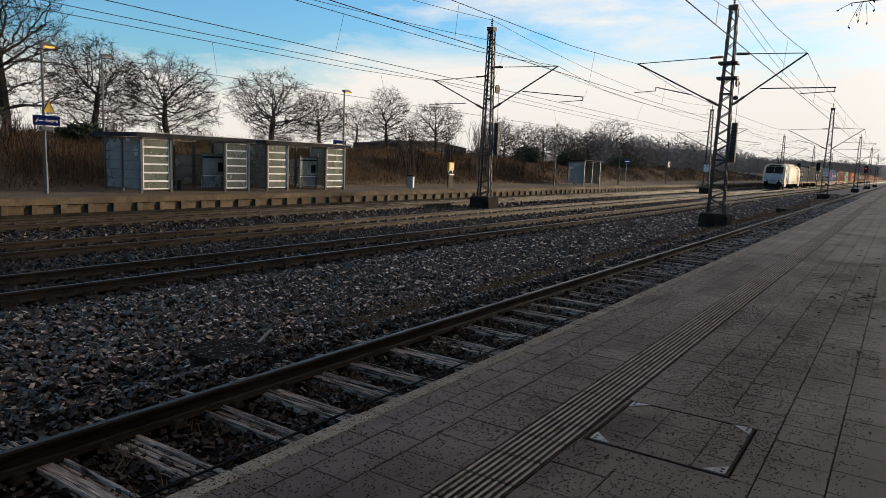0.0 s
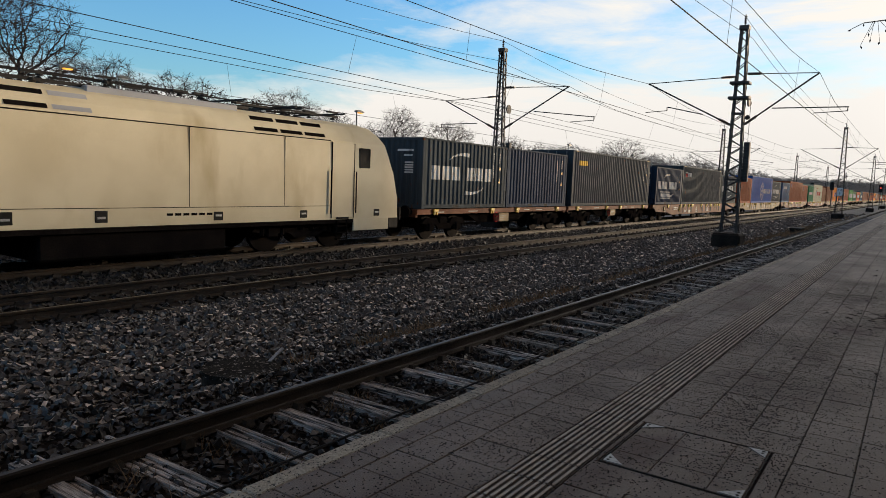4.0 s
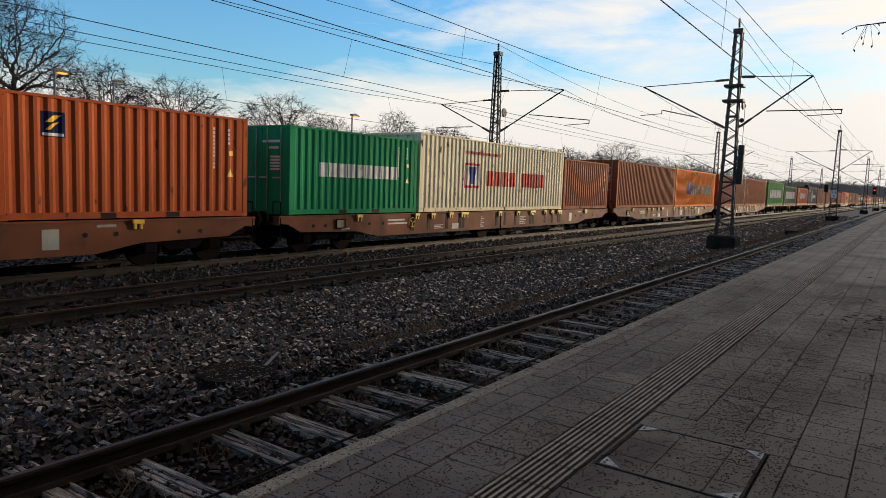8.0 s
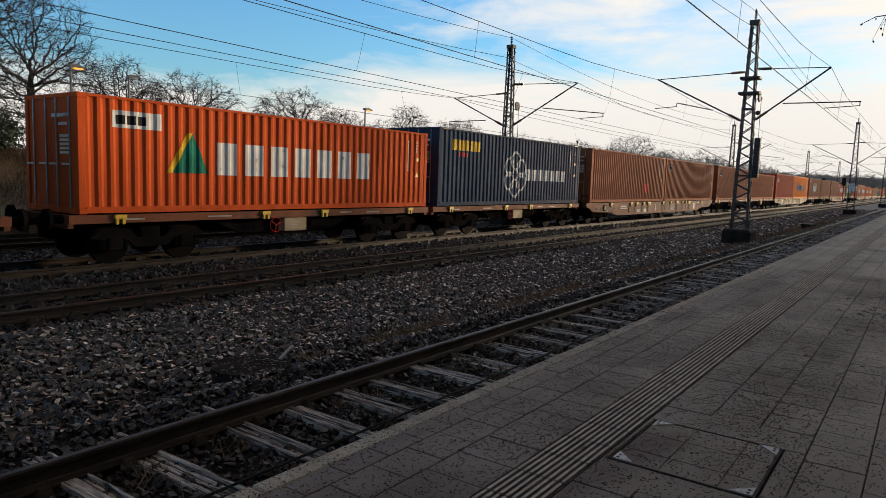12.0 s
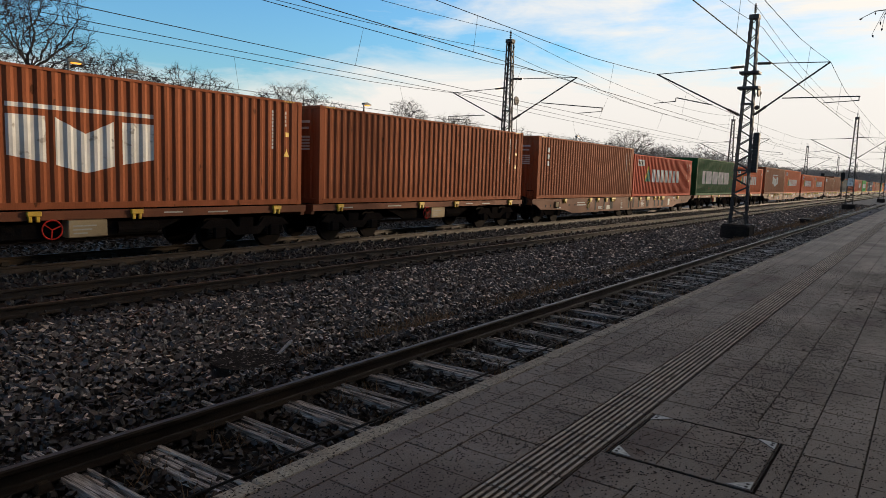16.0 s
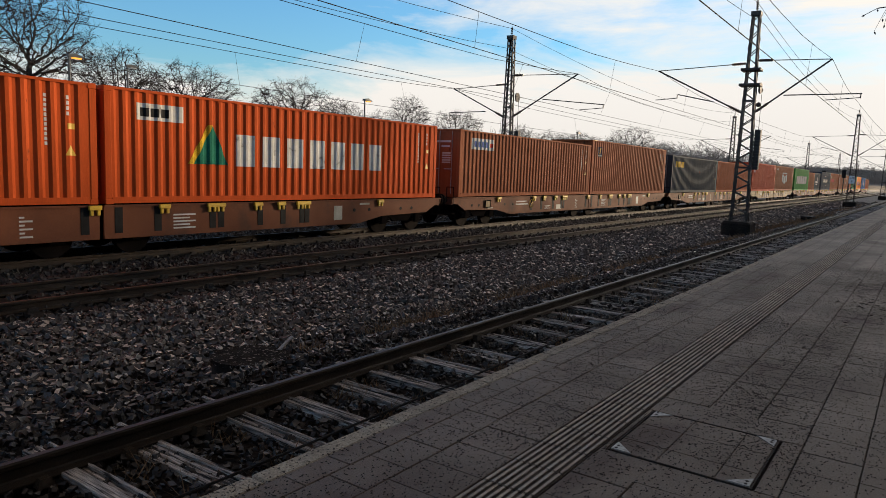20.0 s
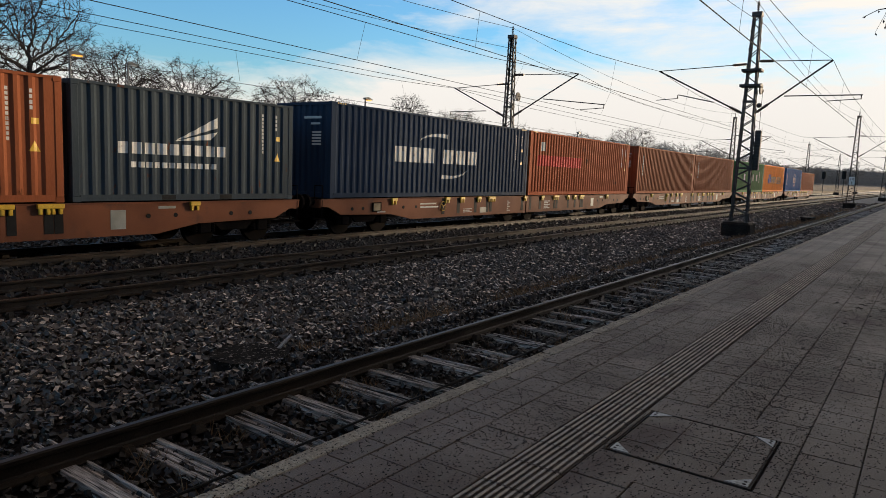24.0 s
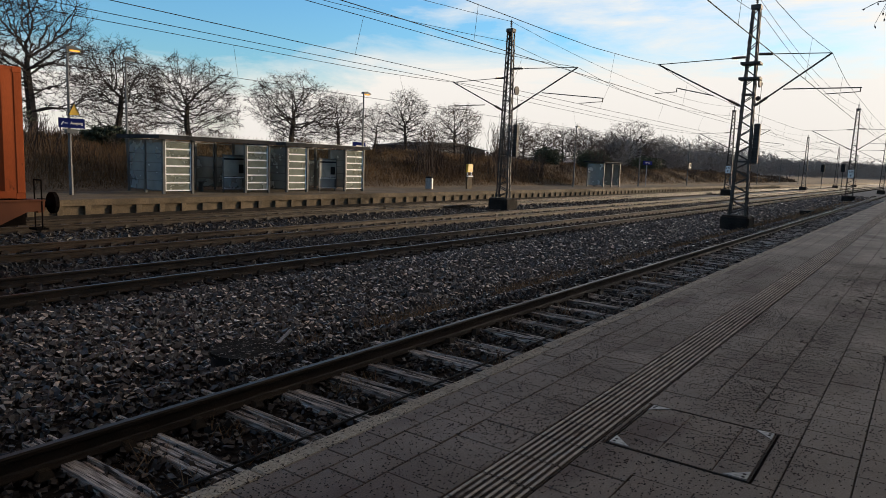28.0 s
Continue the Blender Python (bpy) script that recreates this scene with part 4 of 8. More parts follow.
def km_plate(x, y, z, top, low):
    p = thing("kilometre_sign", "small white kilometre plate with black digits on a mast", "sign", "kilometre signs", at=pose(x, y, z))
    part("plate", a_box(-0.30, 0.30, -0.012, 0.012, -0.42, 0.42, 0.01), M_WHITE, p)
    letters(top, 0.34, M_BLACK, p, pose(0, -0.016, 0.19, 90, 0, 0), "digits")
    letters(low, 0.34, M_BLACK, p, pose(0, -0.016, -0.19, 90, 0, 0), "digits")


def km_plate_ends(x, y, z):
    p = thing("kilometre_sign", "small white kilometre plate with black digits on a mast", "sign", "kilometre signs", at=pose(x, y, z, 0, 0, -90))
    part("plate", a_box(-0.27, 0.27, -0.012, 0.012, -0.40, 0.40, 0.01), M_WHITE, p)
    letters("238", 0.30, M_BLACK, p, pose(0, -0.016, 0.18, 90, 0, 0), "digits")
    letters("8", 0.30, M_BLACK, p, pose(0, -0.016, -0.18, 90, 0, 0), "digits")


km_plate_ends(82.55, MAST_Y[0], 2.0)
km_plate_ends(82.55, MAST_Y[1], 2.0)


def hang(d, span):
    """How far the messenger wire lies below its supports: it is stitched near each mast."""
    e = min(d, span - d)
    return 0.36 * min(1.0, e / 8.0) ** 0.8 + 0.10 * max(0.0, min(1.0, (e - 8) / 16))


def catenary(name, mess, cont, label):
    """Messenger and contact wire over the spans, hung on droppers."""
    w = thing(name, label, "overhead line", "overhead lines")
    xs = [-70.0] + MAST_X
    for a, b in zip(xs, xs[1:]):
        def zm(x):
            return mess[1] - hang(x - a, b - a)

        def ym(x):
            t = min(1.0, min(x - a, b - x) / 8.0)
            return mess[0] + (cont[0] - mess[0]) * 0.6 * t
        n = 14
        pts = [Vector((x, ym(x), zm(x))) for x in (a + (b - a) * k / n for k in range(n + 1))]
        bm = bmesh.new()
        line_through(bm, pts, 0.011)
        part("messenger_wire", bm, M_WIRE, w)
        part("contact_wire", tube(bmesh.new(), (a, cont[0], cont[1]), (b, cont[0], cont[1]), 0.012, sides=4, caps=False), M_WIRE, w)
        for k in range(1, 6):
            x = a + (b - a) * (k - 0.5) / 5
            part("dropper", tube(bmesh.new(), (x, ym(x), zm(x)), (x, cont[0], cont[1]), 0.006, sides=3, caps=False), M_WIRE, w)


def line_through(bm, pts, r, sides=4):
    """One wire bent through the points."""
    rings = []
    for i, p in enumerate(pts):
        rings.append([bm.verts.new(p + Vector((0, r * math.cos(k), r * math.sin(k)))) for k in (2 * math.pi * j / sides for j in range(sides))])
    for a, b in zip(rings, rings[1:]):
        for j in range(sides):
            bm.faces.new((a[j], a[(j + 1) % sides], b[(j + 1) % sides], b[j]))
    return bm


for y in MAST_Y:
    for ty, tz, cy, cz, reg in ARMS[y]:
        catenary("overhead_line", (ty, tz), (cy, cz), "thin dark messenger and contact wire hung on droppers over a track")
for y, z, sag in ((MAST_Y[0], 9.15, 0.9), (MAST_Y[1], 9.15, 1.0), (MAST_Y[1] + 0.3, 8.15, 0.9), (MAST_Y[0] - 0.35, 8.2, 0.9), (20.2, 5.67, 0.15)):
    w = thing("feeder_line", "thin dark feeder wire along the mast tops", "overhead line", "overhead lines")
    xs = [-70.0] + MAST_X
    for a, b in zip(xs, xs[1:]):
        pts = [Vector((a + (b - a) * k / 12, y, z - sag * 4 * (k / 12) * (1 - k / 12))) for k in range(13)]
        part("wire", line_through(bmesh.new(), pts, 0.011), M_WIRE, w)

# ---- the goods train ----
RAIL_Z, SIDE_Y, DECK = -0.70, 14.71, 1.17
C40, C20, HC, STD = 12.192, 6.058, 2.896, 2.591
PITCH, DEEP = 0.278, 0.036
MOVING = []          # things of the train and their place along it


def ribs_x(length):
    """Where the corrugation bends, and how deep it lies there."""
    xs, x = [(0.15, 0.0)], 0.22
    while x + PITCH < length - 0.22:
        xs += [(x, 0.0), (x + 0.068, DEEP), (x + 0.138, DEEP), (x + 0.206, 0.0)]
        x += PITCH
    xs.append((length - 0.15, 0.0))
    return xs


SHARED = {}


def side_mesh(length, h, far=False):
    key = ("side", length, h, far)
    if key not in SHARED:
        bm = bmesh.new()
        y0 = 2.426 if far else 0.012
        s = -1 if far else 1
        lo, hi = [], []
        for x, d in ribs_x(length):
            lo.append(bm.verts.new((x, y0 + s * d, 0.15)))
            hi.append(bm.verts.new((x, y0 + s * d, h - 0.06)))
        for i in range(len(lo) - 1):
            q = (lo[i], lo[i + 1], hi[i + 1], hi[i])
            bm.faces.new(q[::-1] if far else q)
        SHARED[key] = mesh_of(bm, "side_panel", M_WHITE)
    return SHARED[key]


def shared(key, build):
    if key not in SHARED:
        bm, mat = build()
        SHARED[key] = mesh_of(bm, str(key[0]), mat)
    return SHARED[key]


def end_mesh(h):
    def build():
        bm = bmesh.new()
        ys, y = [(0.14, 0.03)], 0.25
        while y + 0.25 < 2.2:
            ys += [(y, 0.03), (y + 0.05, 0.075), (y + 0.12, 0.075), (y + 0.17, 0.03)]
            y += 0.25
        ys.append((2.298, 0.03))
        lo = [bm.verts.new((d, yy, 0.15)) for yy, d in ys]
        hi = [bm.verts.new((d, yy, h - 0.08)) for yy, d in ys]
        for i in range(len(lo) - 1):
            bm.faces.new((lo[i], hi[i], hi[i + 1], lo[i + 1]))
        return bm, M_WHITE
    return shared(("end_panel", h), build)


def on_side(length, polys, lift=0.004):
    """Flat convex shapes painted on the corrugated side: they follow the ribs."""
    prof = ribs_x(length)
    bx, bd = [p[0] for p in prof], [p[1] for p in prof]
    bm = bmesh.new()
    for poly in polys:
        x0, x1 = min(p[0] for p in poly), max(p[0] for p in poly)
        xs = sorted({round(x, 4) for x in [p[0] for p in poly] + [b for b in bx if x0 < b < x1]})

        def span(x):
            zs = []
            for (ax, az), (cx, cz) in zip(poly, poly[1:] + poly[:1]):
                if min(ax, cx) - 1e-4 <= x <= max(ax, cx) + 1e-4:
                    zs += [az, cz] if abs(ax - cx) < 2e-4 else [az + (cz - az) * (x - ax) / (cx - ax)]
            return min(zs), max(zs)
        for a, b in zip(xs, xs[1:]):
            if b - a < 1e-4:
                continue
            (la, ha), (lb, hb) = span(a), span(b)
            ya, yb = (0.012 + float(np.interp(t, bx, bd)) - lift for t in (a, b))
            if ha - la < 1e-4 and hb - lb < 1e-4:
                continue
            bm.faces.new([bm.verts.new(p) for p in ((a, ya, la), (b, yb, lb), (b, yb, hb), (a, ya, ha))])
    bmesh.ops.remove_doubles(bm, verts=bm.verts[:], dist=0.0015)
    return bm


def rect(x0, x1, z0, z1):
    return [(x0, z0), (x1, z0), (x1, z1), (x0, z1)]


def word(x0, x1, z0, z1, n, fill=0.80, gaps=()):
    """A row of n plain upright blocks in place of a painted name."""
    w = (x1 - x0) / n
    return [rect(x0 + i * w, x0 + (i + fill) * w, z0, z1) for i in range(n) if i not in gaps]


def column(x, w, z0, z1, n):
    h = (z1 - z0) / n
    return [rect(x, x + w, z0 + i * h, z0 + (i + 0.7) * h) for i in range(n)]


def arc(cx, cz, rx, rz, a0, a1, w, n=10, taper=True):
    """A curved stroke of small flat pieces."""
    out = []
    for i in range(n):
        pts = []
        for k in (i, i + 1):
            t = radians(a0 + (a1 - a0) * k / n)
            s = w * (1 - 0.75 * k / n) if taper else w
            pts.append(((cx + rx * math.cos(t), cz + rz * math.sin(t)), (cx + (rx - s) * math.cos(t), cz + (rz - s) * math.sin(t))))
        out.append([pts[0][0], pts[1][0], pts[1][1], pts[0][1]])
    return [tuple(out)]




def container(u, length, h, colour, label, marks=(), doors=False, print_end=True):
    """A shipping container; marks are (colour key, shapes) painted on the side towards the platform."""
    c = thing("container", label, "shipping container", "containers on the goods train", at=pose(u, SIDE_Y, RAIL_Z + DECK))
    mat = P[colour]
    wear(part("side_panel", side_mesh(length, h), None, c), mat)
    wear(part("side_panel", side_mesh(length, h, True), None, c), mat)
    roof = shared(("roof_panel", length, h), lambda: (a_box(0.1, length - 0.1, 0.06, 2.378, h - 0.03, h - 0.012), M_WHITE))
    wear(part("roof_panel", roof, None, c), mat)
    part("floor_frame", shared(("floor_frame", length), lambda: (a_box(0.2, length - 0.2, 0.1, 2.33, 0.06, 0.14), M_UNDER)), None, c)
    for y0, y1 in ((0.0, 0.06), (2.378, 2.438)):
        wear(part("top_rail", shared(("top_rail", length, h, y0), lambda: (a_box(0.16, length - 0.16, y0, y1, h - 0.065, h - 0.006), M_WHITE)), None, c), mat)
        wear(part("bottom_rail", shared(("bottom_rail", length, y0), lambda: (a_box(0.16, length - 0.16, y0, y1, 0.02, 0.16), M_WHITE)), None, c), mat)
    for x0, x1 in ((0.0, 0.15), (length - 0.15, length)):
        for y0, y1 in ((0.0, 0.14), (2.298, 2.438)):
            wear(part("corner_post", shared(("corner_post", h, x0, y0), lambda: (box(bmesh.new(), x0, x1, y0, y1, 0.118, h - 0.118, 0.008), M_WHITE)), None, c), mat)
            for z in (0.0, h - 0.118):
                wear(part("corner_casting", shared(("corner_casting", x0, y0, z), lambda: (box(bmesh.new(), x0 - 0.003 if x0 == 0 else x0 - 0.028, x1 + 0.028 if x0 == 0 else x1 + 0.003,
                     y0 - 0.004, y1 + 0.004, z, z + 0.118, 0.01), M_WHITE)), None, c), mat)
        wear(part("end_sill", shared(("end_sill", x0), lambda: (a_box(x0 + 0.01, x1 - 0.01, 0.14, 2.298, 0.0, 0.15), M_WHITE)), None, c), mat)
        wear(part("end_header", shared(("end_header", x0, h), lambda: (a_box(x0 + 0.01, x1 - 0.01, 0.14, 2.298, h - 0.09, h), M_WHITE)), None, c), mat)
    e = wear(part("end_panel", end_mesh(h), None, c, at=pose(length, 2.438, 0, 0, 0, 180)), mat)
    if doors:
        for y0, y1 in ((0.145, 1.215), (1.223, 2.293)):
            d = wear(part("door", shared(("door", h, y0), lambda: (box(bmesh.new(), 0.03, 0.09, y0, y1, 0.15, h - 0.09, 0.008), M_WHITE)), None, c), mat)
            for yy in (y0 + 0.24, y1 - 0.24):
                part("locking_bar", shared(("locking_bar", h, yy), lambda: (tube(bmesh.new(), (0.012, yy, 0.12), (0.012, yy, h - 0.08), 0.017, sides=6), M_GALV)), None, d)
                part("door_handle", shared(("door_handle", yy), lambda: (a_box(-0.004, 0.012, yy - 0.02, yy + 0.34, 1.05, 1.09), M_GALV)), None, d)
        x_print = 0.026
    else:
        wear(part("end_panel", end_mesh(h), None, c), mat)
        x_print = 0.026
    if print_end:
        def prints():
            bm = bmesh.new()
            for y0, y1, z0, z1, n in ((0.45, 1.2, h - 0.50, h - 0.38, 1), (0.5, 0.9, h - 0.68, h - 0.58, 1), (0.45, 0.85, h - 1.3, h - 0.85, 5)):
                for k in range(n):
                    a = z0 + (z1 - z0) * k / n
                    box(bm, x_print - 0.004, x_print - 0.001, y0, y1, a, a + (z1 - z0) * 0.62 / n)
            return bm, M_MARK
        part("end_print", shared(("end_print", h), prints), None, c, "rows of small white print")
    # Fork pockets are black plates; the shade inside is in the colour.
    if length == C20:
        for x in (2.05, 3.65):
            part("fork_pocket", shared(("fork_pocket", x), lambda: (a_box(x, x + 0.36, -0.003, 0.02, 0.03, 0.145), M_BLACK)), None, c, "black forklift pocket")
    # code numbers by the trailing end, as plain bars
    code = column(length - 1.05, 0.055, h - 1.35, h - 0.28, 11) + column(length - 0.62, 0.055, h - 0.72, h - 0.28, 4)
    part("code_marking", shared(("code_marking", length, h), lambda: (on_side(length, code), M_MARK)), None, c, "upright row of small white bars")["kind"] = "stuff"
    part("warning_label", shared(("warning_label", length, h), lambda: (on_side(length, [[(length - 0.66, h - 1.55), (length - 0.42, h - 1.55), (length - 0.54, h - 1.33)], rect(length - 0.60, length - 0.44, h - 1.0, h - 0.88)]), M_YELLOW)), None, c, "small yellow warning label")
    if h == HC:
        st = []
        for x in (0.25, length - 0.65):
            st += [[(x + k * 0.1, h - 0.052), (x + k * 0.1 + 0.05, h - 0.052), (x + k * 0.1 + 0.07, h - 0.012), (x + k * 0.1 + 0.02, h - 0.012)] for k in range(4)]

        def stripes():
            bm = bmesh.new()
            for q in st:
                bm.faces.new([bm.verts.new((x, -0.004, z)) for x, z in q])
            return bm, M_YELLOW
        part("height_stripes", shared(("height_stripes", length), stripes), None, c, "yellow and black height warning stripes")
    for layer, (key, polys) in enumerate(marks):
        for q in polys:
            part("painted_block" if isinstance(q, list) else "painted_sweep", on_side(length, [q] if isinstance(q, list) else list(q), 0.004 + 0.003 * layer), MK[key], c)
    MOVING.append((c, u, SIDE_Y, RAIL_Z + DECK))
    return c


def bogie(parent, x):
    """A four-wheel freight bogie."""
    b = part("bogie", shared(("bogie",), bogie_frame), None, parent, "dark greasy bogie frame with coil springs", at=pose(x, 1.22, 0))
    for wx in (-0.9, 0.9):
        part("axle", shared(("axle",), lambda: (tube(bmesh.new(), (0, -0.98, 0.46), (0, 0.98, 0.46), 0.075, sides=8), M_UNDER)), None, b, at=pose(wx, 0, 0))
        for wy in (-0.753, 0.753):
            part("wheel", shared(("wheel",), wheel_bm), None, b, at=pose(wx, wy, 0.46))
    return b


def wheel_bm():
    bm = bmesh.new()
    bmesh.ops.create_cone(bm, cap_ends=True, segments=24, radius1=0.46, radius2=0.455, depth=0.13, matrix=pose(0, 0, 0, 90))
    bmesh.ops.create_cone(bm, cap_ends=True, segments=24, radius1=0.37, radius2=0.36, depth=0.136, matrix=pose(0, 0, 0, 90))
    bmesh.ops.create_cone(bm, cap_ends=True, segments=12, radius1=0.12, radius2=0.12, depth=0.2, matrix=pose(0, 0, 0, 90))
    return bm, M_WHEEL


def bogie_frame():
    bm = bmesh.new()
    for y in (-1.05, 0.97):
        extrude_y(bm, [(-1.45, 0.62), (-1.2, 0.82), (-0.55, 0.82), (-0.35, 0.60), (0.35, 0.60), (0.55, 0.82), (1.2, 0.82), (1.45, 0.62), (1.2, 0.58), (0.62, 0.58), (0.4, 0.38), (-0.4, 0.38), (-0.62, 0.58), (-1.2, 0.58)], y, y + 0.08)
        for x in (-0.9, 0.9):
            box(bm, x - 0.17, x + 0.17, y - 0.06, y + 0.14, 0.32, 0.62, 0.03)
            for s in (-0.26, 0.26):
                for k in range(4):
                    tube(bm, (x + s, y + 0.04, 0.36 + k * 0.06), (x + s, y + 0.04, 0.395 + k * 0.06), 0.075, sides=8)
    box(bm, -0.25, 0.25, -1.0, 1.0, 0.45, 0.85, 0.03)
    return bm, M_UNDER


def buffers(w, x, d):
    for y in (0.35, 2.09):
        bm = bmesh.new()
        tube(bm, (x, y, 1.06), (x + d * 0.28, y, 1.06), 0.10, 0.085, sides=10)
        tube(bm, (x + d * 0.26, y, 1.06), (x + d * 0.34, y, 1.06), 0.23, 0.23, sides=14)
        part("buffer", bm, M_UNDER, w, "round black buffer")
    bm = bmesh.new()
    strut(bm, (x, 1.22, 1.0), (x + d * 0.42, 1.22, 0.92), 0.10, 0.12)
    part("coupling", bm, M_UNDER, w)


def deep_wagon(u, grey=False, slots=(0.0, 12.36)):
    """Long articulated flat wagon with deep side beams, for two forty-foot loads."""
    w = thing("container_wagon", ("dirty grey-beige" if grey else "brown") + " articulated container wagon with deep side beams", "railway wagon", "wagons of the goods train", at=pose(u, SIDE_Y, RAIL_Z))
    mat = M_WAGON_GREY if grey else M_WAGON
    L = 24.554
    for k, (a, b) in enumerate(((-0.36, 12.22), (12.32, L + 0.36))):
        o = a if k == 0 else b
        s = 1 if k == 0 else -1
        prof = [(o, 1.14), (o, 0.93), (o + s * 0.35, 0.90), (o + s * 0.85, 0.66), (o + s * 3.3, 0.60), (o + s * 4.4, 0.40), (b if k == 0 else a, 0.40), (b if k == 0 else a, 1.14)]
        for y0, y1 in ((0.015, 0.075), (2.363, 2.423)):
            part("side_beam", shared(("side_beam", k, y0, grey), lambda: (extrude_y(bmesh.new(), prof, y0, y1), mat)), None, w)
        for y0, y1 in ((-0.02, 0.10),):
            part("top_flange", shared(("top_flange", k, grey), lambda: (a_box(a, b, y0, y1, 1.12, 1.152), mat)), None, w)
        part("centre_sill", shared(("centre_sill", k), lambda: (a_box(a, b, 0.9, 1.54, 0.55, 1.1), M_UNDER)), None, w)
        part("headstock", shared(("headstock", k, grey), lambda: (a_box(o, o + s * 0.12, 0.08, 2.36, 0.88, 1.14), mat)), None, w)
    for x in (1.75, 12.27, L - 1.75):
        bogie(w, x)
    buffers(w, -0.36, -1)
    buffers(w, L + 0.36, 1)
    # Black plates stand for the recesses, their shade painted in.
    pocket = shared(("stake_pocket",), lambda: (a_box(-0.09, 0.09, 0.006, 0.016, 0.52, 1.10), M_BLACK))
    for x in (5.9, 6.9, 8.1, 9.0, 9.25, 11.9, 12.65, 13.6, 15.1, 15.35, 16.6, 17.4, 18.1, 18.3):
        part("stake_pocket", pocket, None, w, at=pose(x, 0, 0))
    latch = shared(("latch",), latch_bm)
    for x in (3.0, 6.1, 7.1, 8.3, 9.15, 9.4, 12.1, 13.75, 15.05, 15.3, 16.5, 17.3, 18.0, 18.25, 21.5):
        part("latch", latch, None, w, "yellow folding container latch", at=pose(x, 0, 0))

    def panels():
        bm = bmesh.new()
        for x0, x1, z0, z1, n in ((4.5, 5.6, 0.78, 1.02, 2), (7.25, 7.85, 0.55, 0.72, 3), (10.6, 10.85, 0.52, 1.0, 6), (14.0, 14.6, 0.55, 0.95, 5), (2.2, 2.6, 0.68, 0.78, 1)):
            for i in range(n):
                z = z0 + (z1 - z0) * i / n
                box(bm, x0, x1 - (0.15 * (i % 2)), 0.009, 0.013, z, z + (z1 - z0) * 0.45 / n)
        return bm, M_MARK
    # Holes are black discs that carry the shade of the openings.
    def holes():
        bm = bmesh.new()
        for x in (1.0, 1.5, 3.55, 4.25, 20.3, 21.0, 22.6, 23.2):
            tube(bm, (x, 0.004, 0.83), (x, 0.02, 0.83), 0.055, sides=12)
        return bm, M_BLACK
    part("beam_holes", shared(("beam_holes",), holes), None, w, "round holes in the side beam")["kind"] = "stuff"
    pl = part("document_box", shared(("document_box",), lambda: (box(bmesh.new(), 1.95, 2.32, -0.03, 0.014, 0.74, 1.0, 0.012), M_WAGON_GREY)), None, w, "pale wire-mesh document box")
    part("box_frame", shared(("box_frame",), lambda: (frame_bm(1.93, 2.34, -0.02, 0.72, 1.02, 0.03), M_UNDER)), None, pl)

    def plate_rows():
        bm = bmesh.new()
        for x0, x1, z0, z1 in ((8.45, 8.95, 0.50, 0.72), (19.4, 19.75, 0.55, 0.98), (20.55, 21.0, 0.99, 1.05)):
            box(bm, x0, x1, 0.007, 0.013, z0, z1)
        return bm, M_PAPER
    part("data_plate", shared(("data_plate",), plate_rows), None, w, "dull pale data plates")

    def end_rails():
        bm = bmesh.new()
        for x in (-0.30, L + 0.30):
            for y in (0.02, 0.34):
                tube(bm, (x, y, 0.55), (x, y, 1.55), 0.016, sides=5)
            tube(bm, (x, 0.02, 1.55), (x, 0.34, 1.55), 0.016, sides=5)
            box(bm, x - 0.12, x + 0.12, 0.0, 0.36, 0.52, 0.56)
        return bm, M_UNDER
    part("grab_rail", shared(("end_rails",), end_rails), None, w, "bent grab rail and step at the wagon's end")
    part("print_panel", shared(("print_panel",), panels), None, w, "rows of small white lettering as bars")

    part("brake_wheel", shared(("brake_wheel",), lambda: (wheel_ring(bmesh.new(), 5.85, -0.03, 0.82, 0.17, 0.015), M_YELLOW)), None, w, "yellow hand-brake wheel")
    MOVING.append((w, u, SIDE_Y, RAIL_Z))
    return w


def latch_bm():
    bm = bmesh.new()
    box(bm, -0.14, 0.14, -0.075, 0.0, 1.05, 1.15, 0.01)
    box(bm, -0.11, -0.04, -0.06, 0.0, 0.93, 1.06, 0.01)
    box(bm, 0.04, 0.11, -0.06, 0.0, 0.93, 1.06, 0.01)
    return bm, M_YELLOW


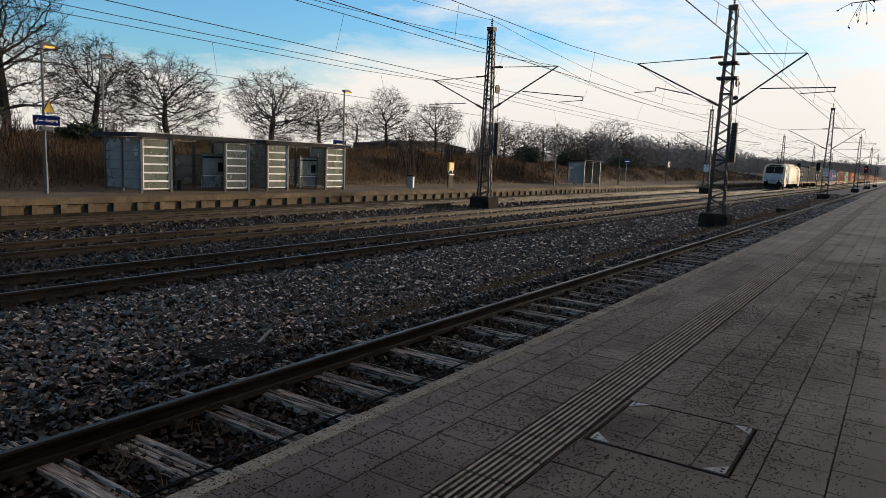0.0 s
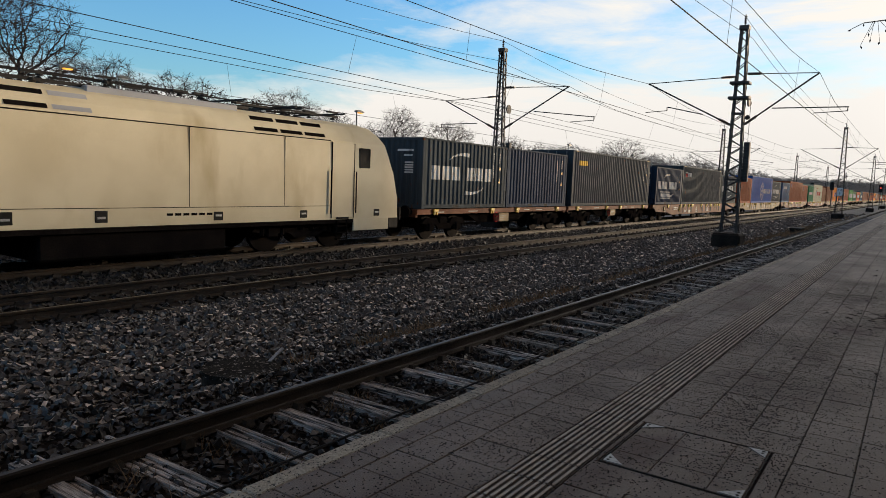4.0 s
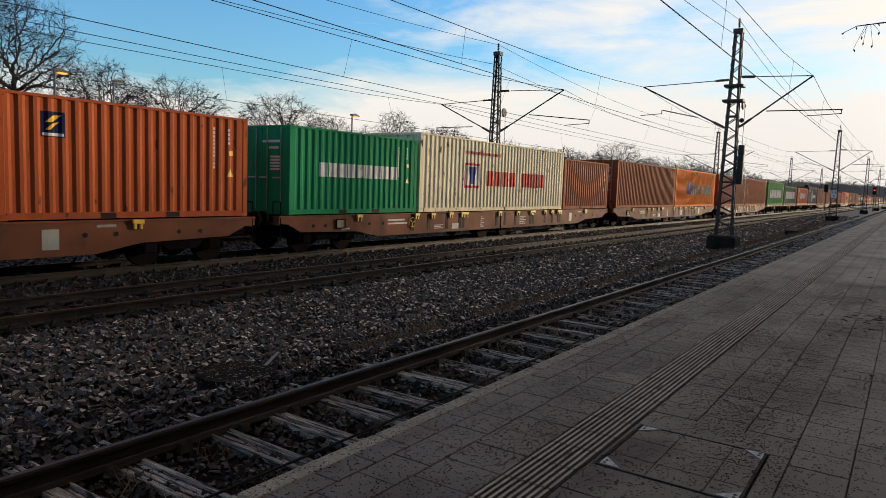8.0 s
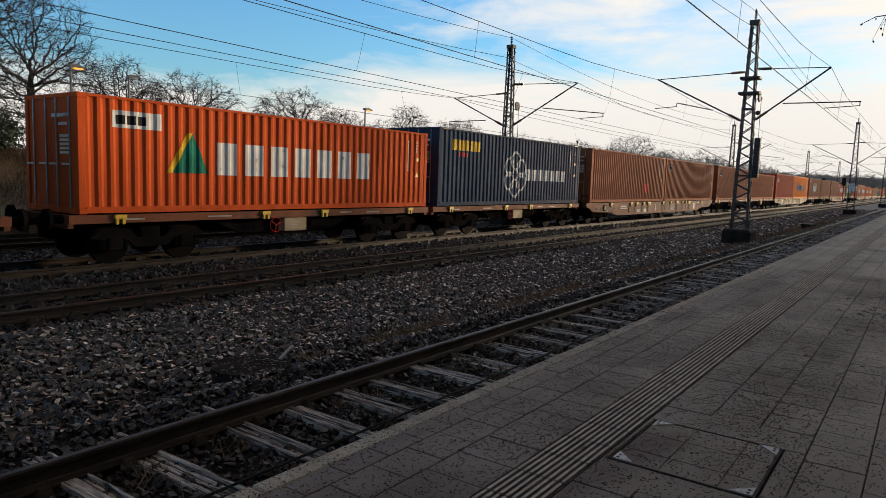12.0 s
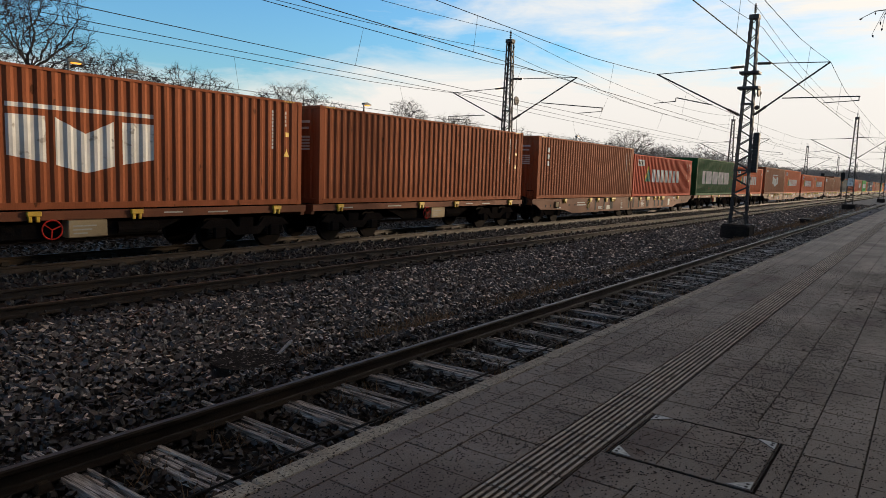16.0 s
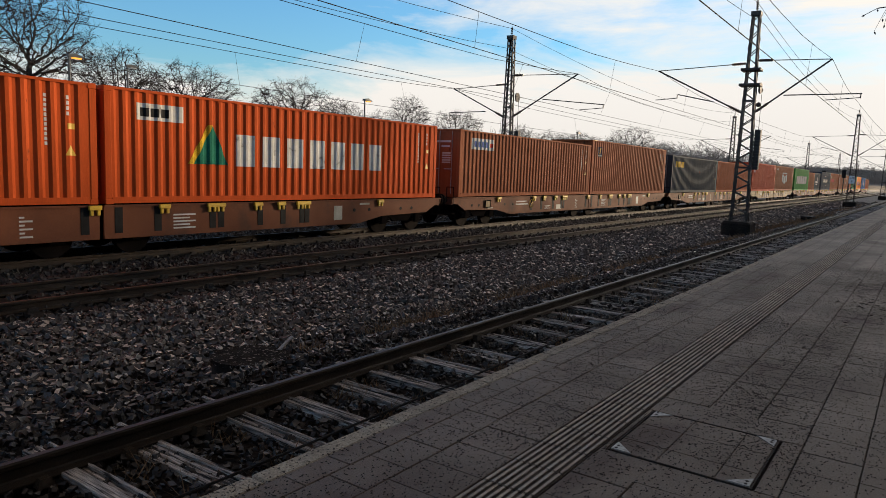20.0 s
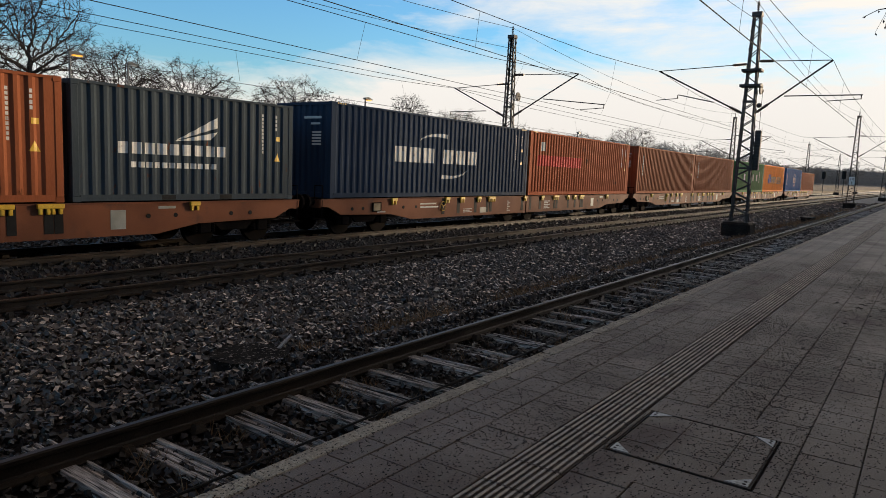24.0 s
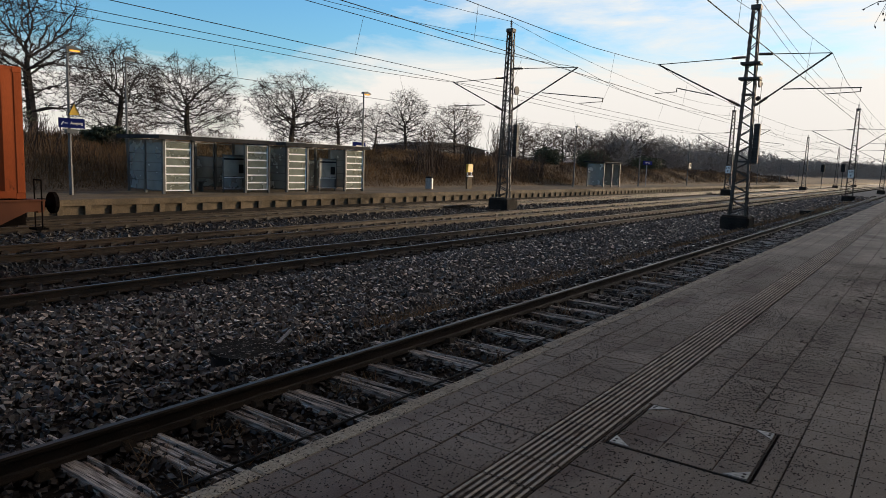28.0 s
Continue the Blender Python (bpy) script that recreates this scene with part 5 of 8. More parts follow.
def low_wagon(u, first):
    """Short-coupled flat wagon for one forty-foot load; the bogies stand free."""
    w = thing("container_wagon", "brown skeletal container wagon with open bogies", "railway wagon", "wagons of the goods train", at=pose(u, SIDE_Y, RAIL_Z))
    L = C40
    for y0, y1 in ((0.03, 0.12), (2.318, 2.408)):
        part("side_beam", shared(("low_beam", y0), lambda: (a_box(-0.2, L + 0.2, y0, y1, 0.96, 1.15), M_WAGON)), None, w)
        part("belly_truss", shared(("belly_truss", y0), lambda: (extrude_y(bmesh.new(), [(3.4, 0.96), (4.4, 0.55), (7.8, 0.55), (8.8, 0.96)], y0 + 0.3, y0 + 0.36), M_UNDER)), None, w)
    part("centre_sill", shared(("low_sill",), lambda: (a_box(-0.2, L + 0.2, 0.95, 1.49, 0.6, 1.12), M_UNDER)), None, w)
    for x in (1.75, L - 1.75):
        bogie(w, x)
    for x in (-0.2, L + 0.08):
        part("headstock", shared(("low_head",), lambda: (a_box(0, 0.12, 0.1, 2.33, 0.86, 1.15), M_WAGON)), None, w, at=pose(x, 0, 0))
    part("equipment_box", shared(("equipment_box",), lambda: (box(bmesh.new(), 5.7, 6.55, 0.06, 0.6, 0.56, 0.94, 0.02), M_WAGON_GREY)), None, w, "beige equipment box")
    part("brake_wheel", shared(("red_wheel",), lambda: (wheel_ring(bmesh.new(), 5.35, 0.0, 0.76, 0.2, 0.016), M_MARK_RED)), None, w, "red hand-brake wheel")

    def low_print():
        bm = bmesh.new()
        for x0, x1, z in ((0.9, 1.5, 1.02), (3.2, 3.9, 1.03), (7.9, 8.4, 1.04), (9.1, 9.7, 1.02)):
            box(bm, x0, x1, 0.024, 0.028, z, z + 0.035)
        for k in range(3):
            box(bm, 5.80, 6.3 - 0.1 * k, 0.052, 0.058, 0.80 - k * 0.08, 0.828 - k * 0.08)
        return bm, M_PAPER
    part("small_print", shared(("low_print",), low_print), None, w, "small white print as bars")
    part("air_tank", shared(("air_tank",), lambda: (tube(bmesh.new(), (6.9, 0.4, 0.72), (7.9, 0.4, 0.72), 0.17, sides=12), M_UNDER)), None, w)
    if first:
        buffers(w, -0.2, -1)
    else:
        buffers(w, L + 0.2, 1)
    for x in (0.9, 5.0, 7.2, L - 0.9):
        part("latch", shared(("latch",), latch_bm), None, w, "yellow folding container latch", at=pose(x, 0.03, 0))
    MOVING.append((w, u, SIDE_Y, RAIL_Z))
    return w


def name_evg(h, L=C40):
    if L == C40:
        return [("w", word(1.75, 10.45, h * 0.31, h * 0.31 + 1.02, 9, 0.86))]
    return [("w", word(1.15, 4.95, 1.06, 1.56, 9, 0.86))]


def name_tri(h, teal=True):
    z = h * 0.42
    m = [("w", word(3.45, 9.45, 0.92, 1.74, 7, 0.70) + [rect(0.75, 1.95, h - 0.68, h - 0.30)]), ("d", word(0.85, 1.6, h - 0.60, h - 0.40, 3, 0.8)),
         ("y", [[(2.05, 0.95), (2.25, 0.95), (2.75, 1.92), (2.62, 1.92)]]), ("g", [[(2.22, 0.95), (3.2, 0.95), (2.76, 1.92)]])]
    return m


def name_shield(h):
    a, b, t = 4.55, 7.65, h * 0.71
    return [("w", [rect(a, b, t, t + 0.09)] + [[(a, t - 0.95), (a + 0.75, t - 1.08), (a + 0.75, t - 0.14), (a, t - 0.14)], [(a + 0.92, t - 1.12), ((a + b) / 2, t - 1.28), (b - 0.92, t - 1.12), (b - 0.92, t - 0.14), ((a + b) / 2, t - 0.45), (a + 0.92, t - 0.14)],
                   [(b - 0.75, t - 1.08), (b, t - 0.95), (b, t - 0.14), (b - 0.75, t - 0.14)]] + word(0.75, 1.8, h - 0.52, h - 0.33, 4))]


def name_lloyd(h, x0=2.6):
    z = h * 0.34
    return [("b", [[(x0, z + 0.3), (x0 + 0.45, z + 1.0), (x0 + 0.85, z + 1.0), (x0 + 0.55, z + 0.5), (x0 + 0.9, z), (x0 + 0.4, z)],
                   [(x0 + 0.95, z + 0.5), (x0 + 1.25, z + 1.0), (x0 + 1.75, z + 1.0), (x0 + 1.55, z + 0.55), (x0 + 1.75, z + 0.35), (x0 + 1.45, z), (x0 + 1.0, z)]]),
            ("d", word(x0 + 1.84, x0 + 8.05, z - 0.02, z + 0.76, 11, 0.70, gaps=(5,)) + [rect(x0 + 4.75, x0 + 5.1, z + 0.30, z + 0.42)])]


def name_sweep(h, L, small=False):
    cx = L * 0.46
    w = min(L * 0.36, 2.6)
    z = h * 0.42
    m = word(cx - w, cx - 0.1 * w, z, z + 0.52, 3, 0.82) + word(cx + 0.08 * w, cx + w, z, z + 0.52, 3, 0.82)
    m += arc(cx + 0.05 * w, z + 0.66, w * 0.55, 0.42, 78, 165, 0.15)
    m += arc(cx + 0.15 * w, z - 0.14, w * 0.55, 0.42, -102, -15, 0.15)
    return [("w", m)]


def name_flower(h, x0, r=0.62, word_to=4.2):
    z = h * 0.45
    m = []
    for k in range(6):
        t = 2 * math.pi * k / 6 + 0.5
        m += arc(x0 + r * 0.62 * math.cos(t), z + r * 0.62 * math.sin(t), r * 0.44, r * 0.44, 0, 360, 0.10, n=14, taper=False)
    return [("w", m + word(x0 + 1.0, x0 + word_to, z - 0.24, z + 0.26, 7, 0.66))]


def name_corner(h, key="w"):
    return [(key, column(0.95, 0.22, h - 1.75, h - 0.5, 6))]


def name_badge(h):
    z = h - 0.86
    return [("n", [rect(0.85, 1.32, z, z + 0.52)]), ("y", [[(0.93, z + 0.30), (1.07, z + 0.30), (1.26, z + 0.46), (1.08, z + 0.44)], [(0.93, z + 0.14), (1.02, z + 0.14), (1.22, z + 0.32), (1.06, z + 0.27)]]), ("w", [rect(0.88, 1.29, z + 0.02, z + 0.08)])]


def name_globe(h):
    z = h * 0.47
    m = word(5.40, 7.32, z + 0.02, z + 0.40, 5, 0.80) + word(5.48, 7.22, z - 0.30, z - 0.06, 8, 0.74)
    for sx in (0.38, 0.80):
        m += arc(6.36, z + 0.40, sx, 0.46, 15, 165, 0.07, 12, False) + arc(6.36, z - 0.30, sx, 0.42, 195, 345, 0.07, 12, False)
    return [("w", m + column(0.80, 0.26, h - 2.05, h - 0.55, 6))]


def yellow_word(h):
    return [("y", word(0.9, 2.9, h - 0.78, h - 0.38, 5, 0.82))]


def wing(h):
    return [("w", word(1.0, 3.9, h * 0.42, h * 0.42 + 0.26, 9, 0.75) + word(1.3, 3.6, h * 0.30, h * 0.30 + 0.13, 12, 0.75) +
             [[(2.4, h * 0.55), (3.6, h * 0.80), (3.6, h * 0.70)], [(2.4, h * 0.55), (3.6, h * 0.66), (3.4, h * 0.58)]])]


def train():
    L40, L20 = C40, C20
    red_square = [("r", [rect(3.0, 4.2, 0.95, 1.95)]), ("w", [rect(3.12, 4.08, 1.05, 1.85)]), ("b", [[(3.45, 1.1), (3.75, 1.1), (3.75, 1.4), (3.95, 1.8), (3.25, 1.8), (3.45, 1.4)]])]
    # behind the engine
    low_wagon(130.72, True)
    container(130.72, L20, STD, "slate", "dark slate twenty-foot container with white blocks and sweeps", name_sweep(STD, L20))
    container(136.85, L20, STD, "navy", "plain navy steel twenty-foot container")
    low_wagon(143.61, False)
    container(143.61, L40, HC, "slate", "dark slate forty-foot container with a small yellow mark", [("y", [rect(0.9, 1.9, HC - 0.75, HC - 0.5)])], True)
    deep_wagon(157.30)
    container(157.30, L20, STD, "navy", "navy twenty-foot container with white blocks and sweeps", name_sweep(STD, L20) + [("w", [rect(1.0, 3.4, 0.42, 0.48), rect(1.0, 3.4, 0.85, 0.91), rect(1.2, 3.2, 0.55, 0.77)])])
    container(163.53, L40, HC, "slate", "dusty slate-grey forty-foot container with a small striped flag mark", [("w", word(1.5, 2.6, HC - 0.78, HC - 0.50, 3, 0.85) + [rect(0.75, 1.3, HC - 0.52, HC - 0.42)]), ("r", [rect(0.75, 1.3, HC - 0.66, HC - 0.56), rect(0.8, 1.35, HC - 0.80, HC - 0.70)])])
    container(175.89, L20, STD, "slate", "dark slate twenty-foot container with white blocks and sweeps", name_sweep(STD, L20))
    deep_wagon(183.44, True)
    container(183.44, L20, STD, "rust", "oxide-orange twenty-foot container, scuffed paint", (), True)
    container(189.67, L40, HC, "blue", "bright blue forty-foot container with a white flower ring", name_flower(HC, 6.0, 0.95, 5.2))
    container(202.03, L20, STD, "slate", "dark slate twenty-foot container with white blocks and sweeps", name_sweep(STD, L20) + [("w", [rect(1.0, 3.0, 0.40, 0.46), rect(1.0, 3.0, 0.70, 0.76)])])
    deep_wagon(209.59)
    container(209.59, L20, STD, "dusty", "faded dusty-blue twenty-foot container with scraped marks", [("w", word(1.4, 3.6, 1.75, 2.1, 5, 0.7))], True)
    container(215.82, L40, HC, "rust", "oxide-orange forty-foot container with a small square badge", [("b", [rect(0.95, 1.45, HC - 0.72, HC - 0.38)]), ("y", [[(1.05, HC - 0.62), (1.2, HC - 0.62), (1.35, HC - 0.45), (1.15, HC - 0.45)]]), ("w", [rect(0.95, 1.45, HC - 0.80, HC - 0.73)])])
    container(228.18, L20, STD, "rust", "oxide-orange twenty-foot container with a small badge", name_badge(STD))
    deep_wagon(235.73)
    container(235.73, L20, STD, "teal", "sea-green twenty-foot container with pale name blocks", [("w", word(1.2, 5.0, 1.15, 1.58, 9, 0.84))], True)
    container(241.96, L40, HC, "cream", "cream forty-foot container with red name blocks and square badge", red_square + [("r", word(4.75, 7.3, 1.05, 1.68, 4, 0.78) + word(7.8, 10.2, 1.05, 1.68, 4, 0.78) + word(3.05, 5.9, 2.30, 2.42, 15, 0.6))])
    container(254.32, L20, STD, "brown", "plain oxide-brown twenty-foot container")
    deep_wagon(261.88)
    container(261.88, L40, HC, "brown", "oxide-brown forty-foot container with a tiny green badge", [("g", [rect(0.95, 1.2, HC - 0.6, HC - 0.4)])], True)
    container(274.24, L40, HC, "orange", "bright orange forty-foot container with dark name blocks and blue sign", name_lloyd(HC, 2.9))
    deep_wagon(287.93)
    container(287.93, L40, HC, "brown", "oxide-brown forty-foot container with an upright row of pale blocks", name_corner(HC))
    container(300.29, L40, HC, "rust", "oxide-orange forty-foot container with an upright row of pale blocks", name_corner(HC))
    low_wagon(313.98, True)
    container(313.98, L40, HC, "green", "bright green forty-foot container with a row of white name blocks", name_evg(HC))
    low_wagon(326.87, False)
    container(326.87, L40, STD, "dgreen", "green forty-foot container, rust bleeding under white name blocks", name_evg(STD))
    low_wagon(340.56, True)
    container(340.56, L40, STD, "hred", "orange-red forty-foot container with green triangle and white name blocks", name_tri(STD), True)
    low_wagon(353.45, False)
    container(353.45, L40, HC, "navy", "navy forty-foot container with yellow blocks and a white flower ring", name_flower(HC, 5.7, 0.95, 5.0) + yellow_word(HC) + [("r", word(1.3, 2.0, HC - 1.0, HC - 0.85, 4, 0.7))], True)
    deep_wagon(367.14)
    container(367.14, L40, HC, "brown", "oxide-brown forty-foot container with a red patch", [("r", [rect(8.0, 9.2, 0.55, 1.1)])], True)
    container(379.51, L40, HC, "brown", "oxide-brown forty-foot container with a small badge", name_badge(HC))
    low_wagon(393.20, True)
    container(393.20, L40, HC, "brown", "oxide-brown forty-foot container with a small badge", name_badge(HC), True)
    low_wagon(406.08, False)
    container(406.08, L40, STD, "rust", "scraped oxide-brown forty-foot container", ())
    deep_wagon(419.77, True)
    container(419.77, L40, HC, "red", "red forty-foot container with a white corner mark", [("w", [rect(0.85, 1.15, HC - 0.95, HC - 0.45), rect(1.25, 1.55, HC - 0.95, HC - 0.6), rect(1.66, 1.78, HC - 0.95, HC - 0.45)])], True)
    container(432.14, L40, HC, "orange", "bright orange forty-foot container with dark name blocks and blue sign", name_lloyd(HC, 2.4))
    low_wagon(445.83, True)
    container(445.83, L40, HC, "brown", "oxide-brown forty-foot container with a white shield mark", name_shield(HC))
    low_wagon(458.72, False)
    container(458.72, L40, HC, "brown", "plain oxide-brown forty-foot container", ())
    deep_wagon(472.41)
    container(472.41, L40, HC, "brown", "oxide-brown forty-foot container with an upright row of pale blocks", [("w", column(0.95, 0.25, HC - 1.35, HC - 0.4, 3))])
    container(484.77, L40, STD, "red", "red forty-foot container with green triangle and worn white name blocks", name_tri(STD))
    low_wagon(498.46, True)
    container(498.46, L40, HC, "dgreen", "green forty-foot container with a row of white name blocks", name_evg(HC))
    low_wagon(511.35, False)
    container(511.35, L40, STD, "hred", "orange-red forty-foot container with green triangle and white name blocks", name_tri(STD))
    deep_wagon(525.04)
    container(525.04, L40, HC, "brown", "oxide-brown forty-foot container with a white shield mark", name_shield(HC))
    container(537.40, L40, HC, "hred", "orange-red forty-foot container with green triangle and white name blocks", name_tri(HC))
    deep_wagon(551.09)
    container(551.09, L40, STD, "hred", "orange-red forty-foot container with green triangle and white name blocks", name_tri(STD))
    container(563.45, L40, STD, "hred", "orange-red forty-foot container with green triangle and white name blocks", name_tri(STD))
    deep_wagon(577.14)
    container(577.14, L40, STD, "brown", "oxide-brown forty-foot container with a white panel", [("w", [rect(0.85, 2.5, STD - 0.72, STD - 0.28)]), ("b", word(1.0, 2.1, STD - 0.62, STD - 0.40, 4, 0.75)), ("r", [rect(2.15, 2.4, STD - 0.6, STD - 0.44)])], True)
    container(589.50, L40, HC, "brown", "oxide-brown forty-foot container with a small badge", name_badge(HC))
    deep_wagon(603.19)
    container(603.19, L40, STD, "slate", "weathered slate-blue forty-foot container with yellow name blocks", yellow_word(STD), True)
    container(615.55, L40, STD, "rust", "plain oxide-orange forty-foot container", ())
    deep_wagon(629.24, True)
    container(629.24, L40, HC, "red", "red forty-foot container with a white corner mark", [("w", [rect(0.85, 1.15, HC - 0.95, HC - 0.45), rect(1.35, 1.5, HC - 0.95, HC - 0.45)])], True)
    container(641.61, L40, HC, "brown", "oxide-brown forty-foot container with a white shield mark", name_shield(HC))
    deep_wagon(655.30)
    container(655.30, L40, HC, "green", "bright green forty-foot container with a row of white name blocks", name_evg(HC))
    container(667.66, L20, STD, "brown", "plain oxide-brown twenty-foot container", ())
    container(673.89, L20, STD, "slate", "dark slate twenty-foot container with a white wing mark", wing(STD))
    deep_wagon(681.44)
    container(681.44, L40, HC, "navy", "navy forty-foot container with white blocks and sweeps", name_sweep(HC, L40))
    container(693.80, L40, HC, "rust", "oxide-orange forty-foot container with a red stripe and a pale blue dot", [("r", [rect(0.8, 5.6, 1.35, 1.85)]), ("w", [rect(1.1, 1.5, HC - 0.85, HC - 0.45)])])
    deep_wagon(707.49)
    container(707.49, L40, HC, "brown", "dented oxide-brown forty-foot container", name_corner(HC))
    container(719.86, L40, HC, "brown", "oxide-brown forty-foot container with an upright row of pale blocks", name_corner(HC))
    deep_wagon(733.55)
    container(733.55, L40, HC, "olive", "olive-green forty-foot container with wide-set white blocks", [("w", [rect(3.1, 3.6, 1.1, 1.75), rect(5.0, 5.6, 1.1, 1.75), rect(6.9, 7.4, 1.1, 1.75), rect(8.6, 9.2, 1.1, 1.75)] + column(10.0, 0.32, 0.95, 2.15, 5))], True)
    container(745.91, L40, HC, "orange", "orange forty-foot container with dark name blocks and blue sign", name_lloyd(HC - 0.2, 2.5))
    deep_wagon(759.60)
    container(759.60, L40, HC, "cblue", "mid-blue forty-foot container with white globe arcs and blocks", name_globe(HC))
    container(771.96, L40, STD, "rust", "plain oxide-orange forty-foot container", ())


train()


def build_loco():
    g = thing("electric_locomotive", "cream and silver electric locomotive with a blue band and raised pantograph", "locomotive", at=pose(111.4, 14.45, RAIL_Z))
    W, L = 2.96, 17.2
    # levels of the hull: height, inset of the sides, setback of the front face, of the corner
    lev = [(0.92, 0.00, -0.62, -0.42), (1.60, 0.00, -0.60, -0.38), (2.40, 0.00, -0.44, -0.14), (3.05, 0.01, -0.06, 0.18), (3.30, 0.02, 0.08, 0.32),
           (3.55, 0.16, 0.24, 0.50), (3.78, 0.36, 0.42, 0.74), (3.90, 0.62, 0.85, 1.15)]

    def ring(z, ins, face, cor):
        m = 0.24 + ins
        return [(face, W - m, z), (face, m, z), (cor, ins, z), (L - cor, ins, z), (L - face, m, z), (L - face, W - m, z), (L - cor, W - ins, z), (cor, W - ins, z)]
    rings = [ring(*l) for l in lev]

    def loft(idx, top=False):
        bm = bmesh.new()
        vs = [[bm.verts.new(p) for p in r] for r in rings]
        for a, b in zip(vs, vs[1:]):
            for i in idx:
                j = (i + 1) % 8
                bm.faces.new((a[i], a[j], b[j], b[i]))
        if top:
            bm.faces.new(vs[-1])
        bmesh.ops.recalc_face_normals(bm, faces=bm.faces[:])
        bmesh.ops.delete(bm, geom=[v for v in bm.verts if not v.link_faces], context="VERTS")
        return bm
    part("body", loft((1, 2, 3, 5, 6, 7), True), M_LOCO, g, "cream painted flank, dusty towards the bottom")
    part("front_panel", loft((0,)), M_SILVER, g, "silver-grey cab front")
    part("rear_panel", loft((4,)), M_SILVER, g, "silver-grey cab front")
    # lower edge, frame and underfloor gear
    part("sole_bar", a_box(0.1, L - 0.1, 0.02, W - 0.02, 0.80, 0.93), M_UNDER, g)
    part("corner_skirt", box(bmesh.new(), 0.05, 1.75, -0.004, 0.05, 0.55, 0.93, 0.01), M_LOCO, g)
    part("corner_skirt", box(bmesh.new(), L - 1.75, L - 0.05, -0.004, 0.05, 0.55, 0.93, 0.01), M_LOCO, g)
    part("transformer_box", a_box(6.2, 10.8, 0.15, W - 0.15, 0.22, 0.82, 0.05), M_UNDER, g)
    part("buffer_beam", box(bmesh.new(), -0.66, -0.1, 0.12, W - 0.12, 0.55, 0.96, 0.03), M_BLACK, g)
    part("snow_plough", extrude_y(bmesh.new(), [(-0.55, 0.14), (-0.75, 0.14), (-0.62, 0.55), (-0.3, 0.55)], 0.35, W - 0.35), M_BLACK, g)
    part("rear_beam", box(bmesh.new(), L + 0.1, L + 0.62, 0.12, W - 0.12, 0.55, 0.96, 0.03), M_BLACK, g)
    for x, d in ((-0.62, -1), (L + 0.58, 1)):
        for y in (0.61, 2.35):
            bm = bmesh.new()
            tube(bm, (x, y, 1.02), (x + d * 0.34, y, 1.02), 0.15, 0.13, sides=12)
            box(bm, *sorted((x + d * 0.33, x + d * 0.42)), y - 0.3, y + 0.3, 0.80, 1.24, 0.02)
            part("buffer", bm, M_BLACK, g, "black rectangular buffer")
    bm = strut(bmesh.new(), (-0.62, W / 2, 0.92), (-1.0, W / 2, 0.8), 0.1)
    part("coupling", bm, M_UNDER, g)

    def front_quad(y0, y1, z0, z1, off=0.012, flip=False):
        """A pane lying on the cab front."""
        zs = [l[0] for l in lev]
        fx = [l[2] for l in lev]
        bm = bmesh.new()
        n = 5
        rows = []
        for k in range(n):
            z = z0 + (z1 - z0) * k / (n - 1)
            x = float(np.interp(z, zs, fx)) - off
            rows.append((bm.verts.new((x, y0, z)), bm.verts.new((x, y1, z)), bm.verts.new((x + 0.03, y0, z)), bm.verts.new((x + 0.03, y1, z))))
        for a, b in zip(rows, rows[1:]):
            bm.faces.new((a[0], b[0], b[1], a[1]))
            bm.faces.new((a[0], a[2], b[2], b[0]))
            bm.faces.new((a[1], b[1], b[3], a[3]))
        bmesh.ops.recalc_face_normals(bm, faces=bm.faces[:])
        return bm
    part("windscreen", front_quad(0.32, 1.46, 2.46, 3.46), M_DARKGLASS, g, "dark windscreen pane")
    part("windscreen", front_quad(1.50, 2.64, 2.46, 3.46), M_DARKGLASS, g, "dark windscreen pane")
    part("roof_fairing", front_quad(0.66, 2.30, 3.49, 3.76), M_BLACK, g, "dark band above the windscreen")
    for y in (0.95, 1.95):
        bm = bmesh.new()
        tube(bm, (-0.48, y, 2.40), (-0.24, y - 0.25, 2.86), 0.016, sides=4)
        part("wiper", bm, M_BLACK, g)
    for y in (0.56, 2.4):
        part("headlight_box", front_quad(y - 0.22, y + 0.22, 1.22, 1.50, 0.02), M_BLACK, g)
        for dy in (-0.09, 0.09):
            bm = bmesh.new()
            bmesh.ops.create_cone(bm, cap_ends=True, segments=14, radius1=0.065, radius2=0.055, depth=0.05, matrix=pose(-0.635, y + dy, 1.36, 0, 90, 0))
            part("headlight", bm, M_HEAD if (dy < 0) == (y < 1) else M_GALV, g, "round headlight, switched on" if (dy < 0) == (y < 1) else "round unlit lamp")
    bm = bmesh.new()
    bmesh.ops.create_cone(bm, cap_ends=True, segments=14, radius1=0.10, radius2=0.09, depth=0.05, matrix=pose(-0.53, W / 2, 2.22, 0, 90, 0))
    part("headlight", bm, M_GALV, g, "round upper headlight")
    bm = bmesh.new()
    for k in range(7):
        box(bm, -0.625, -0.60, 1.05 + k * 0.125, 1.05 + k * 0.125 + 0.085, 1.30, 1.42)
    part("number_bars", bm, M_BLACK, g, "row of small dark bars in place of a number")
    bm = bmesh.new()
    for z in (1.15, 1.75):
        box(bm, -0.62 + (z - 1.15) * 0.06, -0.60 + (z - 1.15) * 0.06, 0.5, 2.46, z, z + 0.015)
    part("panel_seam", bm, M_BLACK, g)
    # flank: windows, doors, blue band, vents
    for s, xs in ((1, (1.02, 1.56)), (-1, (L - 1.56, L - 1.02))):
        part("side_window", box(bmesh.new(), *xs, -0.010, 0.03, 2.50, 3.14, 0.03), M_DARKGLASS, g, "dark cab side window")
